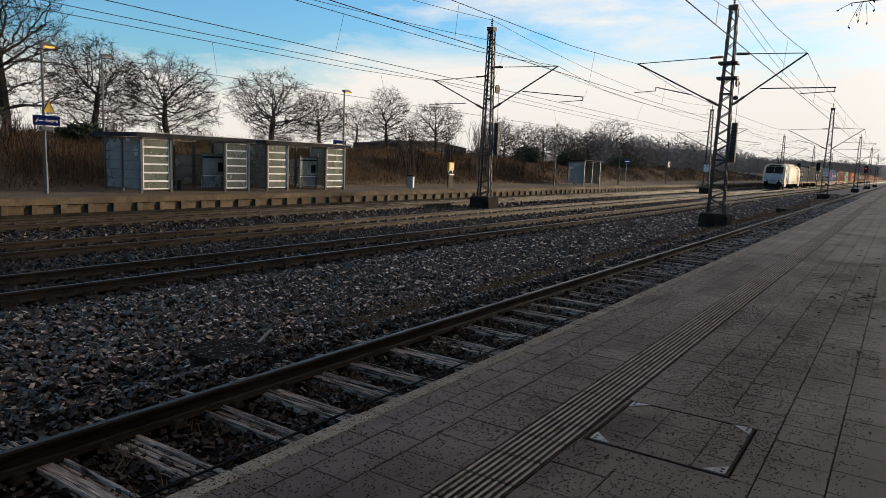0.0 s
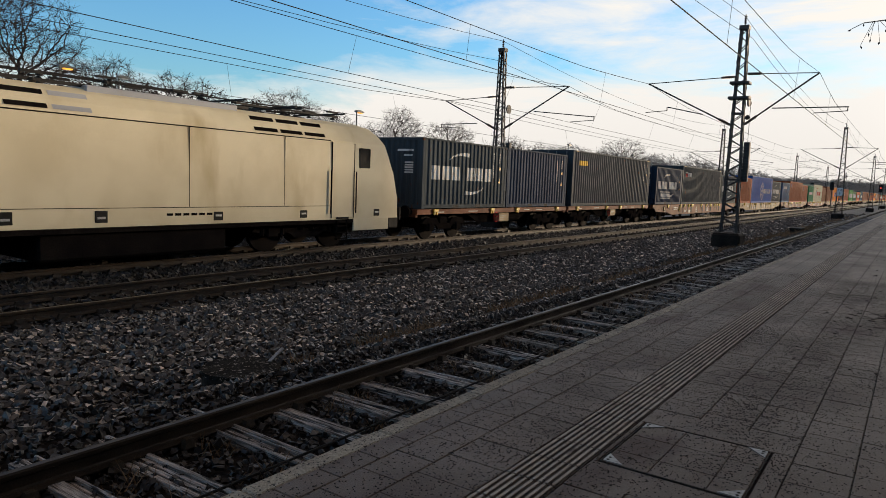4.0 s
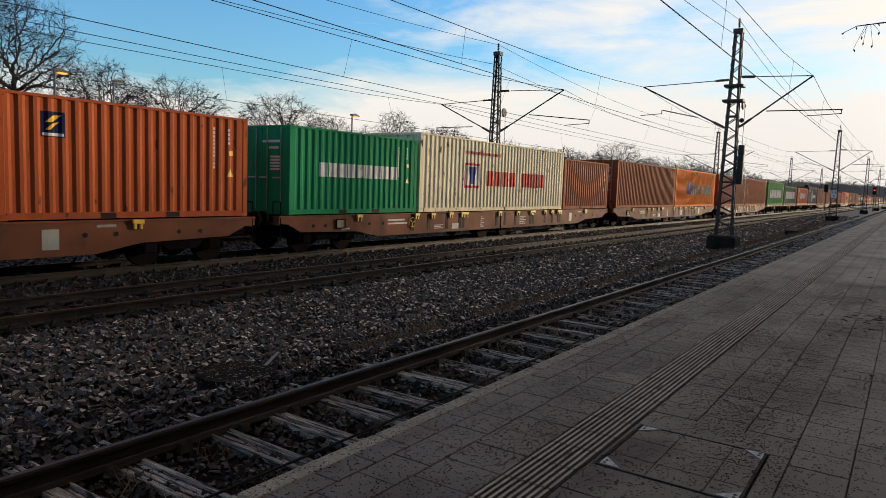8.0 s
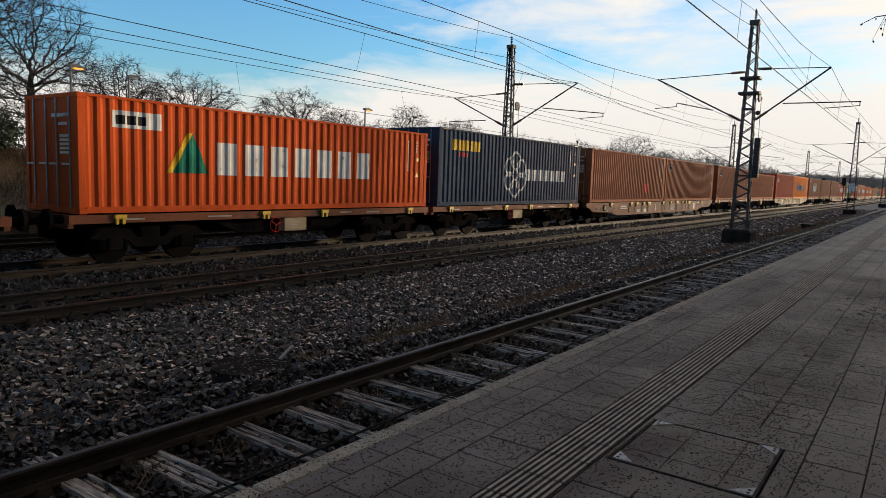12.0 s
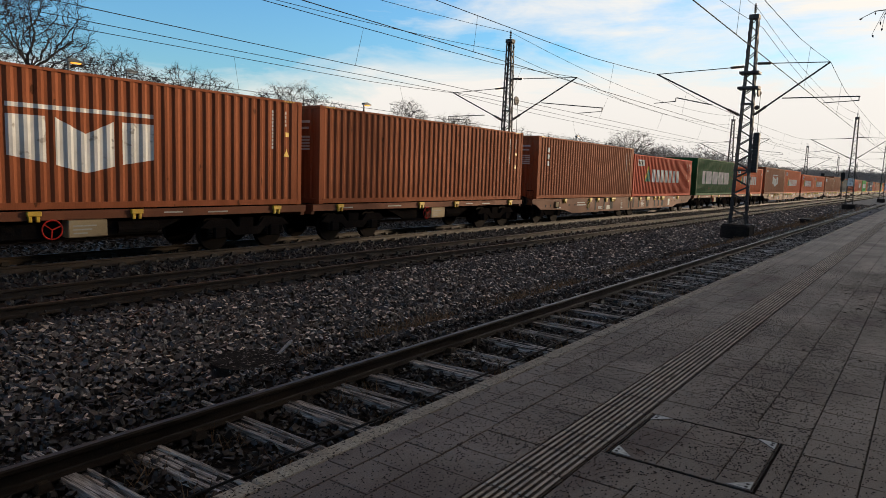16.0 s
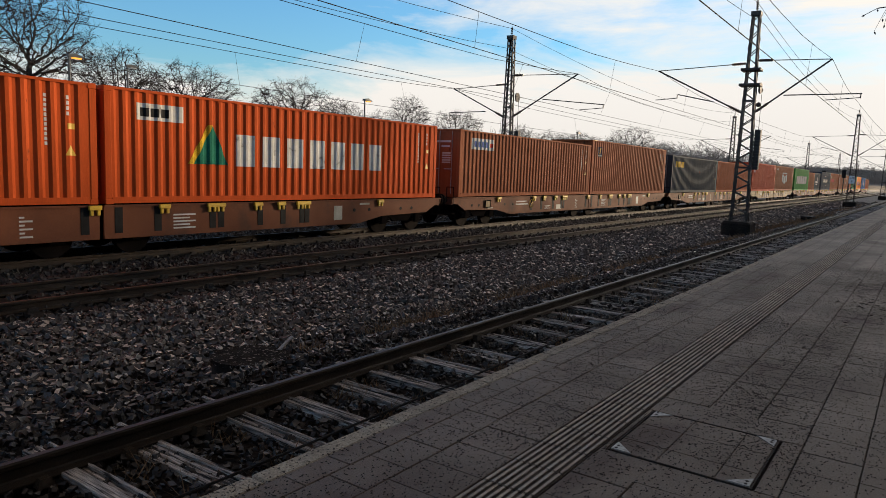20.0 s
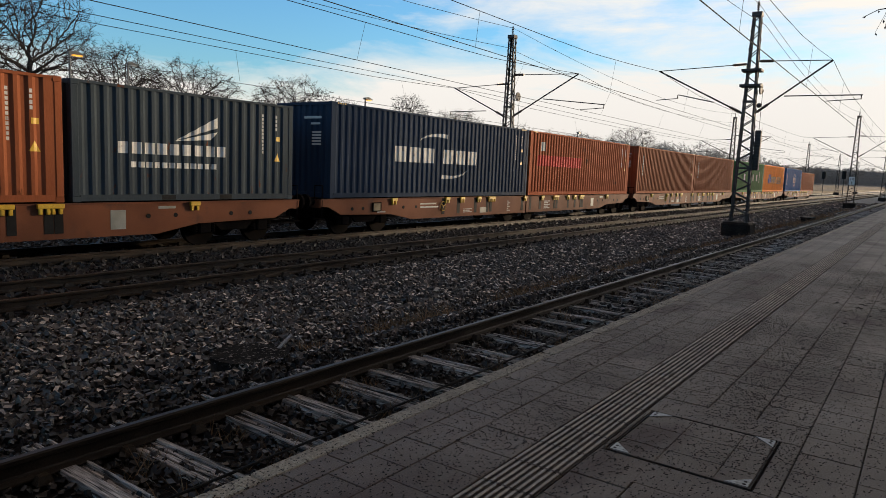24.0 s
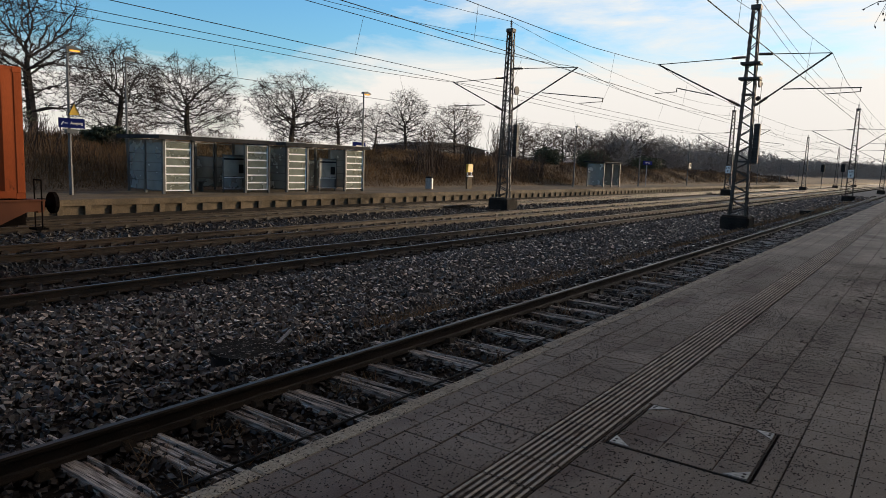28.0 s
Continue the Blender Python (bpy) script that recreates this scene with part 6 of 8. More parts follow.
    for x0, x1 in ((1.78, 2.74), (L - 2.74, L - 1.78)):
        d = part("cab_door", box(bmesh.new(), x0, x1, -0.012, 0.03, 0.98, 3.24, 0.015), M_LOCO, g)
        bm = bmesh.new()
        for xx in (x0 - 0.012, x1 + 0.002):
            box(bm, xx - 0.01, xx + 0.02, -0.014, 0.02, 0.96, 3.25)
        part("door_seam", bm, M_UNDER, d)
        bm = bmesh.new()
        for xx in (x0 - 0.07, x1 + 0.07):
            tube(bm, (xx, -0.05, 1.1), (xx, -0.05, 2.4), 0.022, sides=5)
        part("grab_rail", bm, M_UNDER, d)
        part("step", a_box(x0 + 0.2, x1 - 0.2, -0.01, 0.1, 0.93, 1.07), M_BLACK, d)
        bm = bmesh.new()
        for zz in (0.30, 0.5, 0.7):
            box(bm, x0 + 0.25, x1 - 0.25, -0.02, 0.1, zz, zz + 0.03)
        for xx in (x0 + 0.25, x1 - 0.27):
            box(bm, xx, xx + 0.02, 0.0, 0.04, 0.28, 0.93)
        part("ladder", bm, M_UNDER, d)
    bm = bmesh.new()
    rows = []
    for z in (0.93, 1.6, 2.4, 3.05, 3.30, 3.55, 3.775):
        y = float(np.interp(z, [q[0] for q in lev], [q[1] for q in lev])) - 0.012
        rows.append([bm.verts.new(p) for p in ((2.78, y, z), (4.53, y, z), (4.53, y + 0.03, z), (2.78, y + 0.03, z))])
    for a, b in zip(rows, rows[1:]):
        for k in range(4):
            bm.faces.new((a[k], a[(k + 1) % 4], b[(k + 1) % 4], b[k]))
    bmesh.ops.recalc_face_normals(bm, faces=bm.faces[:])
    part("blue_band", bm, M_LOCOBLUE, g, "sky-blue upright band on the flank")
    bm = bmesh.new()
    for k in range(8):
        box(bm, 2.98 + k * 0.16, 2.98 + k * 0.16 + 0.12, -0.018, -0.013, 2.62, 2.80)
    box(bm, 3.0, 4.25, -0.018, -0.013, 2.46, 2.50)
    part("painted_marking", bm, M_MARK, g, "row of pale blocks on the blue band")
    bm = bmesh.new()
    for x in (9.6, 12.6):
        box(bm, x, x + 0.014, -0.003, 0.01, 1.35, 3.28)
    box(bm, 4.6, L - 2.8, -0.004, 0.01, 1.33, 1.345)
    box(bm, 4.6, L - 2.8, 0.008, 0.03, 3.27, 3.295)
    part("panel_seam", bm, M_UNDER, g)
    for x in (0.75, 5.4, 7.3, 10.3, 13.2, L - 0.8):
        v = part("flank_vent", box(bmesh.new(), x, x + 0.28, -0.01, 0.02, 1.02 if x < 10 else 1.0, 1.28 if x < 10 else 1.22, 0.008), M_BLACK, g, "small black recess on the flank")
        part("vent_slat", a_box(x + 0.05, x + 0.23, -0.014, -0.01, 1.10, 1.15), M_GALV, v)
    for x0 in (4.7, 5.6, 6.5, 11.6, 12.5, 13.4):
        a, b = (0.05, 3.36), (0.33, 3.75)
        bm = bmesh.new()
        bm.faces.new([bm.verts.new(p) for p in ((x0, a[0] - 0.012, a[1]), (x0 + 0.8, a[0] - 0.012, a[1]), (x0 + 0.8, b[0] - 0.012, b[1]), (x0, b[0] - 0.012, b[1]))])
        part("roof_grille", bm, M_UNDER if x0 != 6.5 else M_SILVER, g, "dark ventilation grille in the roof slope")
    bm = bmesh.new()
    for k in range(6):
        box(bm, 9.0 + k * 0.22, 9.0 + k * 0.22 + 0.16, -0.006, -0.003, 1.14, 1.20)
    part("small_print", bm, M_UNDER, g, "tiny dark print as bars")
    # bogies
    for x in (3.4, L - 3.4):
        b = part("bogie", shared(("loco_bogie",), loco_bogie), None, g, "dark locomotive bogie with springs", at=pose(x, W / 2, 0))
        for wx in (-1.3, 1.3):
            part("axle", shared(("axle",), lambda: (tube(bmesh.new(), (0, -0.98, 0.46), (0, 0.98, 0.46), 0.075, sides=8), M_UNDER)), None, b, at=pose(wx, 0, 0.16))
            for wy in (-0.753, 0.753):
                w = part("wheel", shared(("wheel",), wheel_bm), None, b, at=pose(wx, wy, 0.62) @ Matrix.Diagonal((1.34, 1, 1.34, 1)))
    # roof gear
    for k, (x, y, h) in enumerate([(1.8, 1.0, 0.25), (3.2, 0.9, 0.2), (4.3, 1.2, 0.3), (5.6, 0.9, 0.22), (6.8, 1.3, 0.35), (8.2, 1.0, 0.4), (9.4, 1.2, 0.25), (10.6, 0.9, 0.35), (12.1, 1.2, 0.25), (13.6, 1.0, 0.3)]):
        bm = bmesh.new()
        for q in range(4):
            tube(bm, (x, y, 3.88 + h * q / 4), (x, y, 3.88 + h * (q + 0.6) / 4), 0.075, 0.055, sides=8)
        part("roof_insulator", bm, M_ROOFGEAR, g)
    part("roof_conductor", tube(bmesh.new(), (1.8, 1.0, 4.15), (14.5, 1.0, 4.18), 0.02, sides=5), M_ROOFGEAR, g)
    part("roof_conductor", tube(bmesh.new(), (4.3, 1.3, 4.22), (10.0, 1.3, 4.24), 0.02, sides=5), M_ROOFGEAR, g)
    rr = random.Random(8)
    for k in range(16):
        x, y, h = 2.2 + k * 0.86 + rr.uniform(-0.2, 0.2), rr.uniform(0.7, 1.6), rr.uniform(0.18, 0.36)
        bm = bmesh.new()
        for q in range(3):
            tube(bm, (x, y, 3.88 + h * q / 3), (x, y, 3.88 + h * (q + 0.6) / 3), 0.085, 0.06, sides=8)
        box(bm, x - 0.22, x + 0.22, y - 0.05, y + 0.05, 3.88 + h, 3.93 + h)
        part("roof_insulator", bm, M_ROOFGEAR, g)
    part("roof_rail", strut(bmesh.new(), (4.9, 0.72, 3.98), (11.9, 0.72, 3.98), 0.07), M_ROOFGEAR, g)
    part("roof_hatch", box(bmesh.new(), 7.4, 11.4, 0.50, W - 0.50, 3.70, 3.99, 0.03), M_SILVER, g, "raised silver roof panel")
    part("horn", tube(bmesh.new(), (1.5, 1.2, 3.98), (1.05, 1.2, 3.98), 0.04, 0.09, sides=10), M_ROOFGEAR, g)
    # folded pantographs and the raised one
    for x0 in (4.0, 12.4, 14.4):
        bm = bmesh.new()
        for y in (W / 2 - 0.75, W / 2 + 0.75):
            strut(bm, (x0 - 0.9, y, 4.08), (x0 + 1.0, y, 4.08), 0.05)
            tube(bm, (x0 - 0.8, y * 0.7 + W * 0.15, 4.12), (x0 + 0.9, W / 2, 4.16), 0.03, sides=5)
        for xx in (x0 - 0.85, x0 + 0.9):
            strut(bm, (xx, 0.35, 4.16), (xx, W - 0.35, 4.16), 0.05)
        part("folded_pantograph", bm, M_ROOFGEAR, g, "dark folded pantograph lying on the roof")
    bm = bmesh.new()
    c = W / 2
    strut(bm, (2.1, c - 0.5, 4.0), (2.1, c + 0.5, 4.0), 0.08)
    strut(bm, (3.5, c - 0.5, 4.0), (3.5, c + 0.5, 4.0), 0.08)
    strut(bm, (2.1, c - 0.45, 4.0), (3.5, c - 0.45, 4.0), 0.06)
    strut(bm, (2.1, c + 0.45, 4.0), (3.5, c + 0.45, 4.0), 0.06)
    part("pantograph_base", bm, M_ROOFGEAR, g)
    part("pantograph_lower_arm", tube(bmesh.new(), (3.3, c, 4.05), (1.75, c, 4.92), 0.085, 0.07, sides=8), M_ROOFGEAR, g)
    bm = bmesh.new()
    for s in (-1, 1):
        tube(bm, (1.75, c + s * 0.08, 4.92), (3.15, c + s * 0.38, 5.62), 0.04, sides=6)
    tube(bm, (2.5, c - 0.22, 5.28), (2.5, c + 0.22, 5.28), 0.02, sides=5)
    tube(bm, (2.2, c, 4.05), (1.85, c, 4.85), 0.018, sides=5)
    part("pantograph_upper_arm", bm, M_ROOFGEAR, g)
    bm = bmesh.new()
    for xx in (2.98, 3.32):
        strut(bm, (xx, c - 0.62, 5.70), (xx, c + 0.62, 5.70), 0.06)
        for s in (-1, 1):
            tube(bm, (xx, c + s * 0.62, 5.70), (xx, c + s * 0.95, 5.50), 0.026, sides=5)
    strut(bm, (2.98, c - 0.4, 5.66), (3.32, c - 0.4, 5.66), 0.03)
    strut(bm, (2.98, c + 0.4, 5.66), (3.32, c + 0.4, 5.66), 0.03)
    part("collector_head", bm, M_ROOFGEAR, g, "two-strip collector head with horns")
    MOVING.append((g, 111.4, 14.45, RAIL_Z))


def loco_bogie():
    bm = bmesh.new()
    for y in (-1.12, 1.02):
        extrude_y(bm, [(-2.0, 0.62), (-1.8, 0.92), (-0.6, 0.92), (-0.35, 0.66), (0.35, 0.66), (0.6, 0.92), (1.8, 0.92), (2.0, 0.62), (1.5, 0.55), (0.7, 0.55), (0.45, 0.4), (-0.45, 0.4), (-0.7, 0.55), (-1.5, 0.55)], y, y + 0.1)
        for x in (-1.3, 1.3):
            box(bm, x - 0.2, x + 0.2, y - 0.05, y + 0.15, 0.45, 0.8, 0.03)
            for s in (-0.36, 0.36):
                tube(bm, (x + s, y + 0.05, 0.5), (x + s, y + 0.05, 0.86), 0.09, sides=8)
        for s in (-0.2, 0.2):
            tube(bm, (s, y + 0.05, 0.62), (s, y + 0.05, 1.0), 0.12, sides=8)
    box(bm, -0.5, 0.5, -1.0, 1.0, 0.5, 0.9, 0.03)
    return bm, M_UNDER


build_loco()

# ---- things on the far platform ----
def lattice_panel(parent, x0, x1, y, z0, z1, n=6):
    """A glazed screen with white rails across it."""
    f = part("screen_frame", frame_bm(x0, x1, y, z0, z1, 0.05), M_ALU, parent, "white-edged screen frame")
    part("pane", a_box(x0 + 0.05, x1 - 0.05, y - 0.006, y + 0.006, z0 + 0.04, z1 - 0.04), M_PANE, f, "milky glass pane")
    for k in range(1, n):
        z = z0 + (z1 - z0) * k / n
        part("rail", a_box(x0 + 0.05, x1 - 0.05, y - 0.025, y - 0.008, z - 0.030, z + 0.030), M_ALU, f)
    return f


def frame_flat(x0, x1, y0, y1, z0, z1, t):
    bm = bmesh.new()
    box(bm, x0, x1, y0, y0 + t, z0, z1)
    box(bm, x0, x1, y1 - t, y1, z0, z1)
    box(bm, x0, x0 + t, y0 + t, y1 - t, z0, z1)
    box(bm, x1 - t, x1, y0 + t, y1 - t, z0, z1)
    return bm


def shelter(x0, x1, screens, left_end):
    """A steel and glass waiting shelter: front screens, an open bay between, glazed back wall."""
    s = thing("waiting_shelter", "grey steel and milky glass waiting shelter with flat dark roof", "waiting shelter", "platform shelters", at=pose(0, 0, FAR_Z))
    yf, yb, h = 24.85, 27.40, 2.22
    ro = part("roof", frame_flat(x0 - 0.35, x1 + 0.15, yf - 0.32, yb + 0.25, h + 0.02, h + 0.10, 0.12), M_ROOF, s, "flat dark roof frame")
    # Roof glass added to let light into the shelter; it casts no shadow.
    pane = part("roof_pane", a_box(x0 - 0.24, x1 + 0.04, yf - 0.21, yb + 0.14, h + 0.05, h + 0.06), M_GLASS, ro, "unseen roof glass, added to light the shelter")
    pane.visible_shadow = False
    part("fascia", a_box(x0 - 0.36, x1 + 0.16, yf - 0.335, yf - 0.32, h - 0.03, h + 0.13), M_ROOF, s)
    part("end_fascia", a_box(x0 - 0.37, x0 - 0.355, yf - 0.335, yb + 0.25, h - 0.03, h + 0.13), M_ROOF, s)
    part("edge_strip", a_box(x0 - 0.37, x1 + 0.17, yf - 0.345, yf - 0.30, h + 0.13, h + 0.145), M_GALV, s, "thin metal edge strip")
    posts = [x0, x1] + [a for a, b in screens] + [b for a, b in screens]
    for x in sorted(set(posts)):
        part("post", a_box(x - 0.05, x + 0.05, yf - 0.06, yf + 0.06, 0, h + 0.02), M_FRAME, s)
    for a, b in screens:
        lattice_panel(s, a + 0.06, b - 0.06, yf, 0.12, h - 0.08)
    n = int((x1 - x0) / 1.05)
    for k in range(n + 1):
        x = x0 + (x1 - x0) * k / n
        part("back_post", a_box(x - 0.04, x + 0.04, yb - 0.04, yb + 0.04, 0, h + 0.02), M_FRAME, s)
        if k < n:
            w = part("back_window", frame_bm(x + 0.05, x + (x1 - x0) / n - 0.05, yb, 0.15, h - 0.05, 0.04), M_FRAME, s)
            part("pane", a_box(x + 0.08, x + (x1 - x0) / n - 0.08, yb - 0.006, yb + 0.006, 0.18, 1.52), M_FROST, w, "milky glass pane")
            part("top_pane", a_box(x + 0.08, x + (x1 - x0) / n - 0.08, yb - 0.006, yb + 0.006, 1.55, h - 0.08), M_GLASS, w, "clear glass pane").visible_shadow = False
            for z in (0.55, 1.05, 1.52):
                part("glazing_bar", a_box(x + 0.08, x + (x1 - x0) / n - 0.08, yb - 0.02, yb - 0.008, z, z + 0.03), M_FRAME, w)
    for x, on in ((x0, left_end), (x1, True)):
        for a, b in ((yf + 0.08, (yf + yb) / 2 - 0.04), ((yf + yb) / 2 + 0.04, yb - 0.06)):
            bm = bmesh.new()
            for y in (a, b - 0.03):
                box(bm, x - 0.02, x + 0.02, y, y + 0.03, 0.12, h - 0.05)
            for z in (0.12, 0.5, 0.86, 1.22, 1.58, h - 0.09):
                box(bm, x - 0.021, x + 0.021, a, b, z, z + 0.035)
            e = part("end_window", bm, M_FRAME, s)
            part("pane", a_box(x - 0.005, x + 0.005, a + 0.02, b - 0.02, 0.15, h - 0.08), M_FROST, e, "milky glass pane")
        part("mid_post", a_box(x - 0.045, x + 0.045, (yf + yb) / 2 - 0.045, (yf + yb) / 2 + 0.045, 0, h + 0.02), M_FRAME, s)
    return s


sh_a = shelter(15.42, 20.70, [(15.42, 16.72), (19.40, 20.70)], True)
sh_b = shelter(21.80, 27.12, [(21.80, 23.08), (25.72, 27.12)], True)


def notice_board(x, w, label):
    nb = thing("notice_board", label, "notice board", "notice boards", at=pose(x, 25.35, FAR_Z))
    part("board", box(bmesh.new(), 0, w, 0, 0.08, 0.72, 1.60, 0.01), M_PAPER, nb, "pale printed sheet behind glass")
    part("lower_pane", a_box(0.02, w - 0.02, 0.03, 0.045, 0.18, 0.64), M_FROST, nb, "milky glass pane")
    part("lower_frame", frame_bm(-0.02, w + 0.02, 0.03, 0.14, 0.68, 0.035), M_ALU, nb)
    part("board_frame", frame_bm(-0.03, w + 0.03, 0.0, 0.12, 1.66, 0.05), M_FRAME, nb)
    for px in (0.05, w - 0.05):
        part("post", a_box(px - 0.03, px + 0.03, 0.02, 0.08, 0, 1.7), M_FRAME, nb)
    part("header", a_box(0, w, -0.01, 0.0, 1.44, 1.52), M_MARK_DARK, nb)
    part("small_poster", a_box(w - 0.42, w - 0.1, -0.012, -0.004, 0.85, 1.25), M_MARK_DARK, nb)


notice_board(18.6, 1.25, "framed pale notice board standing in the shelter")
notice_board(24.4, 1.2, "framed pale notice board standing in the shelter")


def bench(x, y):
    b = thing("bench", "dark metal bench with slatted seat inside the shelter", "bench", "benches", at=pose(x, y, FAR_Z))
    for k in range(4):
        part("seat_slat", a_box(0, 1.4, k * 0.1, k * 0.1 + 0.07, 0.43, 0.46), M_FRAME, b)
    for px in (0.15, 1.2):
        part("leg", a_box(px, px + 0.05, 0.05, 0.35, 0, 0.43), M_FRAME, b)


bench(16.9, 26.1)
bench(23.2, 26.1)


def small_shelter():
    s = thing("waiting_shelter", "small glass waiting shelter with thin dark roof", "waiting shelter", "platform shelters", at=pose(59.6, 24.6, FAR_Z))
    part("roof", box(bmesh.new(), -0.4, 4.3, -0.2, 1.9, 2.28, 2.36, 0.02), M_ROOF, s)
    for x in (0, 1.95, 3.9):
        for y in (0, 1.6):
            part("post", a_box(x - 0.05, x + 0.05, y - 0.05, y + 0.05, 0, 2.28), M_FRAME, s)
    for x in (0, 3.9):
        part("pane", a_box(x - 0.006, x + 0.006, 0.06, 1.54, 0.15, 2.15), M_FROST, s, "pale glass end pane")
    for x in (0.06, 2.01):
        part("pane", a_box(x, x + 1.83, 1.59, 1.605, 0.15, 2.15), M_FROST, s, "pale glass back pane")
    part("seat", a_box(0.6, 3.3, 1.1, 1.5, 0.42, 0.47), M_FRAME, s)
    for x in (0.9, 2.9):
        part("seat_leg", a_box(x, x + 0.06, 1.2, 1.4, 0, 0.42), M_FRAME, s)


small_shelter()


def platform_lamp(x, y, lit=True, h=5.15):
    l = thing("platform_lamp", "slim grey lamp post with a flat hooded head" + (", lamp glowing orange" if lit else ""), "lamp post", "platform lamps", at=pose(x, y, FAR_Z))
    part("post", tube(bmesh.new(), (0, 0, 0), (0, 0, h), 0.06, 0.042, sides=10), M_LAMPPOST, l)
    part("base_sleeve", tube(bmesh.new(), (0, 0, 0), (0, 0, 1.1), 0.075, 0.07, sides=10), M_LAMPPOST, l)
    bm = bmesh.new()
    extrude_y(bm, [(-0.08, h), (-0.05, h + 0.09), (0.18, h + 0.13), (0.50, h + 0.03), (0.48, h - 0.005)], -0.10, 0.10)
    head = part("lamp_head", bm, M_FRAME, l, "flat hooded lamp head")
    bm = bmesh.new()
    box(bm, 0.10, 0.42, -0.08, 0.08, h - 0.05, h - 0.007, 0.012)
    part("lamp_glass", bm, M_LAMP if lit else M_GALV, head, "glowing sodium lamp glass" if lit else "")
    return l


for x, y, lit in ((12.0, 25.2, True), (27.1, 24.9, True), (54.0, 25.0, False), (70.0, 25.0, False), (87.5, 25.0, False), (110.0, 25.0, False), (130.0, 25.0, False), (152.0, 25.0, False), (176.0, 25.0, False)):
    platform_lamp(x, y, lit, 5.15)
rear = platform_lamp(17.4, 31.0, False, 4.6)
rear.matrix_basis = pose(17.4, 31.0, bank_z(17.4, 31.0) - 0.05)


def exit_sign():
    s = thing("exit_sign", "dark blue hanging exit sign with white lettering on a lamp post", "sign", at=pose(11.98, 25.08, FAR_Z))
    part("panel", a_box(-0.42, 0.48, -0.06, -0.02, 2.40, 2.74, 0.0), M_SIGN, s)
    letters("Ausgang", 0.13, M_WHITE, s, pose(0.19, -0.064, 2.57, 90, 0, 0))
    bm = bmesh.new()
    strut(bm, (-0.34, -0.064, 2.5), (-0.26, -0.064, 2.62), 0.02)
    strut(bm, (-0.24, -0.064, 2.56), (-0.10, -0.064, 2.56), 0.02)
    part("pictogram", bm, M_WHITE, s, "small white arrow and stair strokes")
    part("bracket", a_box(-0.06, 0.06, -0.02, 0.12, 2.45, 2.6), M_GALV, s)
    part("clamp_box", box(bmesh.new(), -0.16, 0.26, -0.05, 0.12, 2.22, 2.36, 0.01), M_FRAME, s)
    t = thing("warning_sign", "yellow triangular warning sign on a lamp post", "sign", at=pose(12.08, 25.08, FAR_Z))
    bm = bmesh.new()
    extrude_y(bm, [(-0.16, 2.86), (0.22, 2.86), (0.03, 3.26)], -0.03, -0.012)
    part("plate", bm, M_YELLOW, t)
    part("border", strut(strut(strut(bmesh.new(), (-0.17, -0.034, 2.86), (0.23, -0.034, 2.86), 0.03, 0.01), (-0.17, -0.034, 2.86), (0.03, -0.034, 3.27), 0.03, 0.01), (0.23, -0.034, 2.86), (0.03, -0.034, 3.27), 0.03, 0.01), M_BLACK, t)
    part("bracket", a_box(-0.05, 0.05, -0.012, 0.12, 2.95, 3.05), M_GALV, t)


exit_sign()


def blue_sign(x, w, z, y=25.0):
    s = thing("platform_sign", "small dark blue station sign with illegible white print", "sign", "station signs", at=pose(x, y, FAR_Z))
    part("panel", a_box(-w / 2, w / 2, -0.04, 0.0, z, z + 0.42), M_SIGN, s)
    part("print_bar", a_box(-w * 0.26, w * 0.26, -0.044, -0.04, z + 0.18, z + 0.24), M_MARK, s, "white bar in place of print")
    part("post", tube(bmesh.new(), (0, 0.05, 0), (0, 0.05, z + 0.42), 0.05, sides=8), M_GALV, s)


blue_sign(27.55, 1.0, 2.2, 25.6)
blue_sign(72.4, 2.8, 2.3)
s = thing("section_sign", "dark square section sign with a white letter C", "sign", at=pose(87.5, 24.85, FAR_Z))
part("panel", a_box(-0.45, 0.75, -0.05, 0.0, 2.1, 2.85, 0.0), M_BLACK, s)
letters("C", 0.85, M_WHITE, s, pose(0.15, -0.056, 2.47, 90, 0, 0))
part("bracket", a_box(-0.05, 0.05, 0.0, 0.1, 2.3, 2.6), M_GALV, s)


def bin_and_post():
    b = thing("litter_bin", "upright silver litter bin on the platform", "litter bin", at=pose(33.7, 25.3, FAR_Z))
    part("body", tube(bmesh.new(), (0, 0, 0.02), (0, 0, 0.70), 0.24, 0.24, sides=20), M_GALV, b)
    part("lid", tube(bmesh.new(), (0, 0, 0.70), (0, 0, 0.80), 0.26, 0.20, sides=20), M_BLACK, b, "dark lid")
    v = thing("ticket_validator", "yellow timetable box on a grey stand", "information stand", at=pose(37.7, 25.0, FAR_Z))
    part("stand", box(bmesh.new(), -0.28, 0.28, -0.06, 0.06, 0, 0.95, 0.01), M_CONCRETE, v)
    part("case", box(bmesh.new(), -0.30, 0.30, -0.10, 0.08, 1.12, 1.66, 0.02), M_YELLOW, v, "bright yellow case")
    for x in (-0.24, 0.20):
        part("leg", a_box(x, x + 0.05, -0.03, 0.03, 0.9, 1.14), M_GALV, v)
    part("shelf", a_box(-0.28, 0.28, -0.14, 0.05, 0.82, 0.90), M_WHITE, v)


bin_and_post()


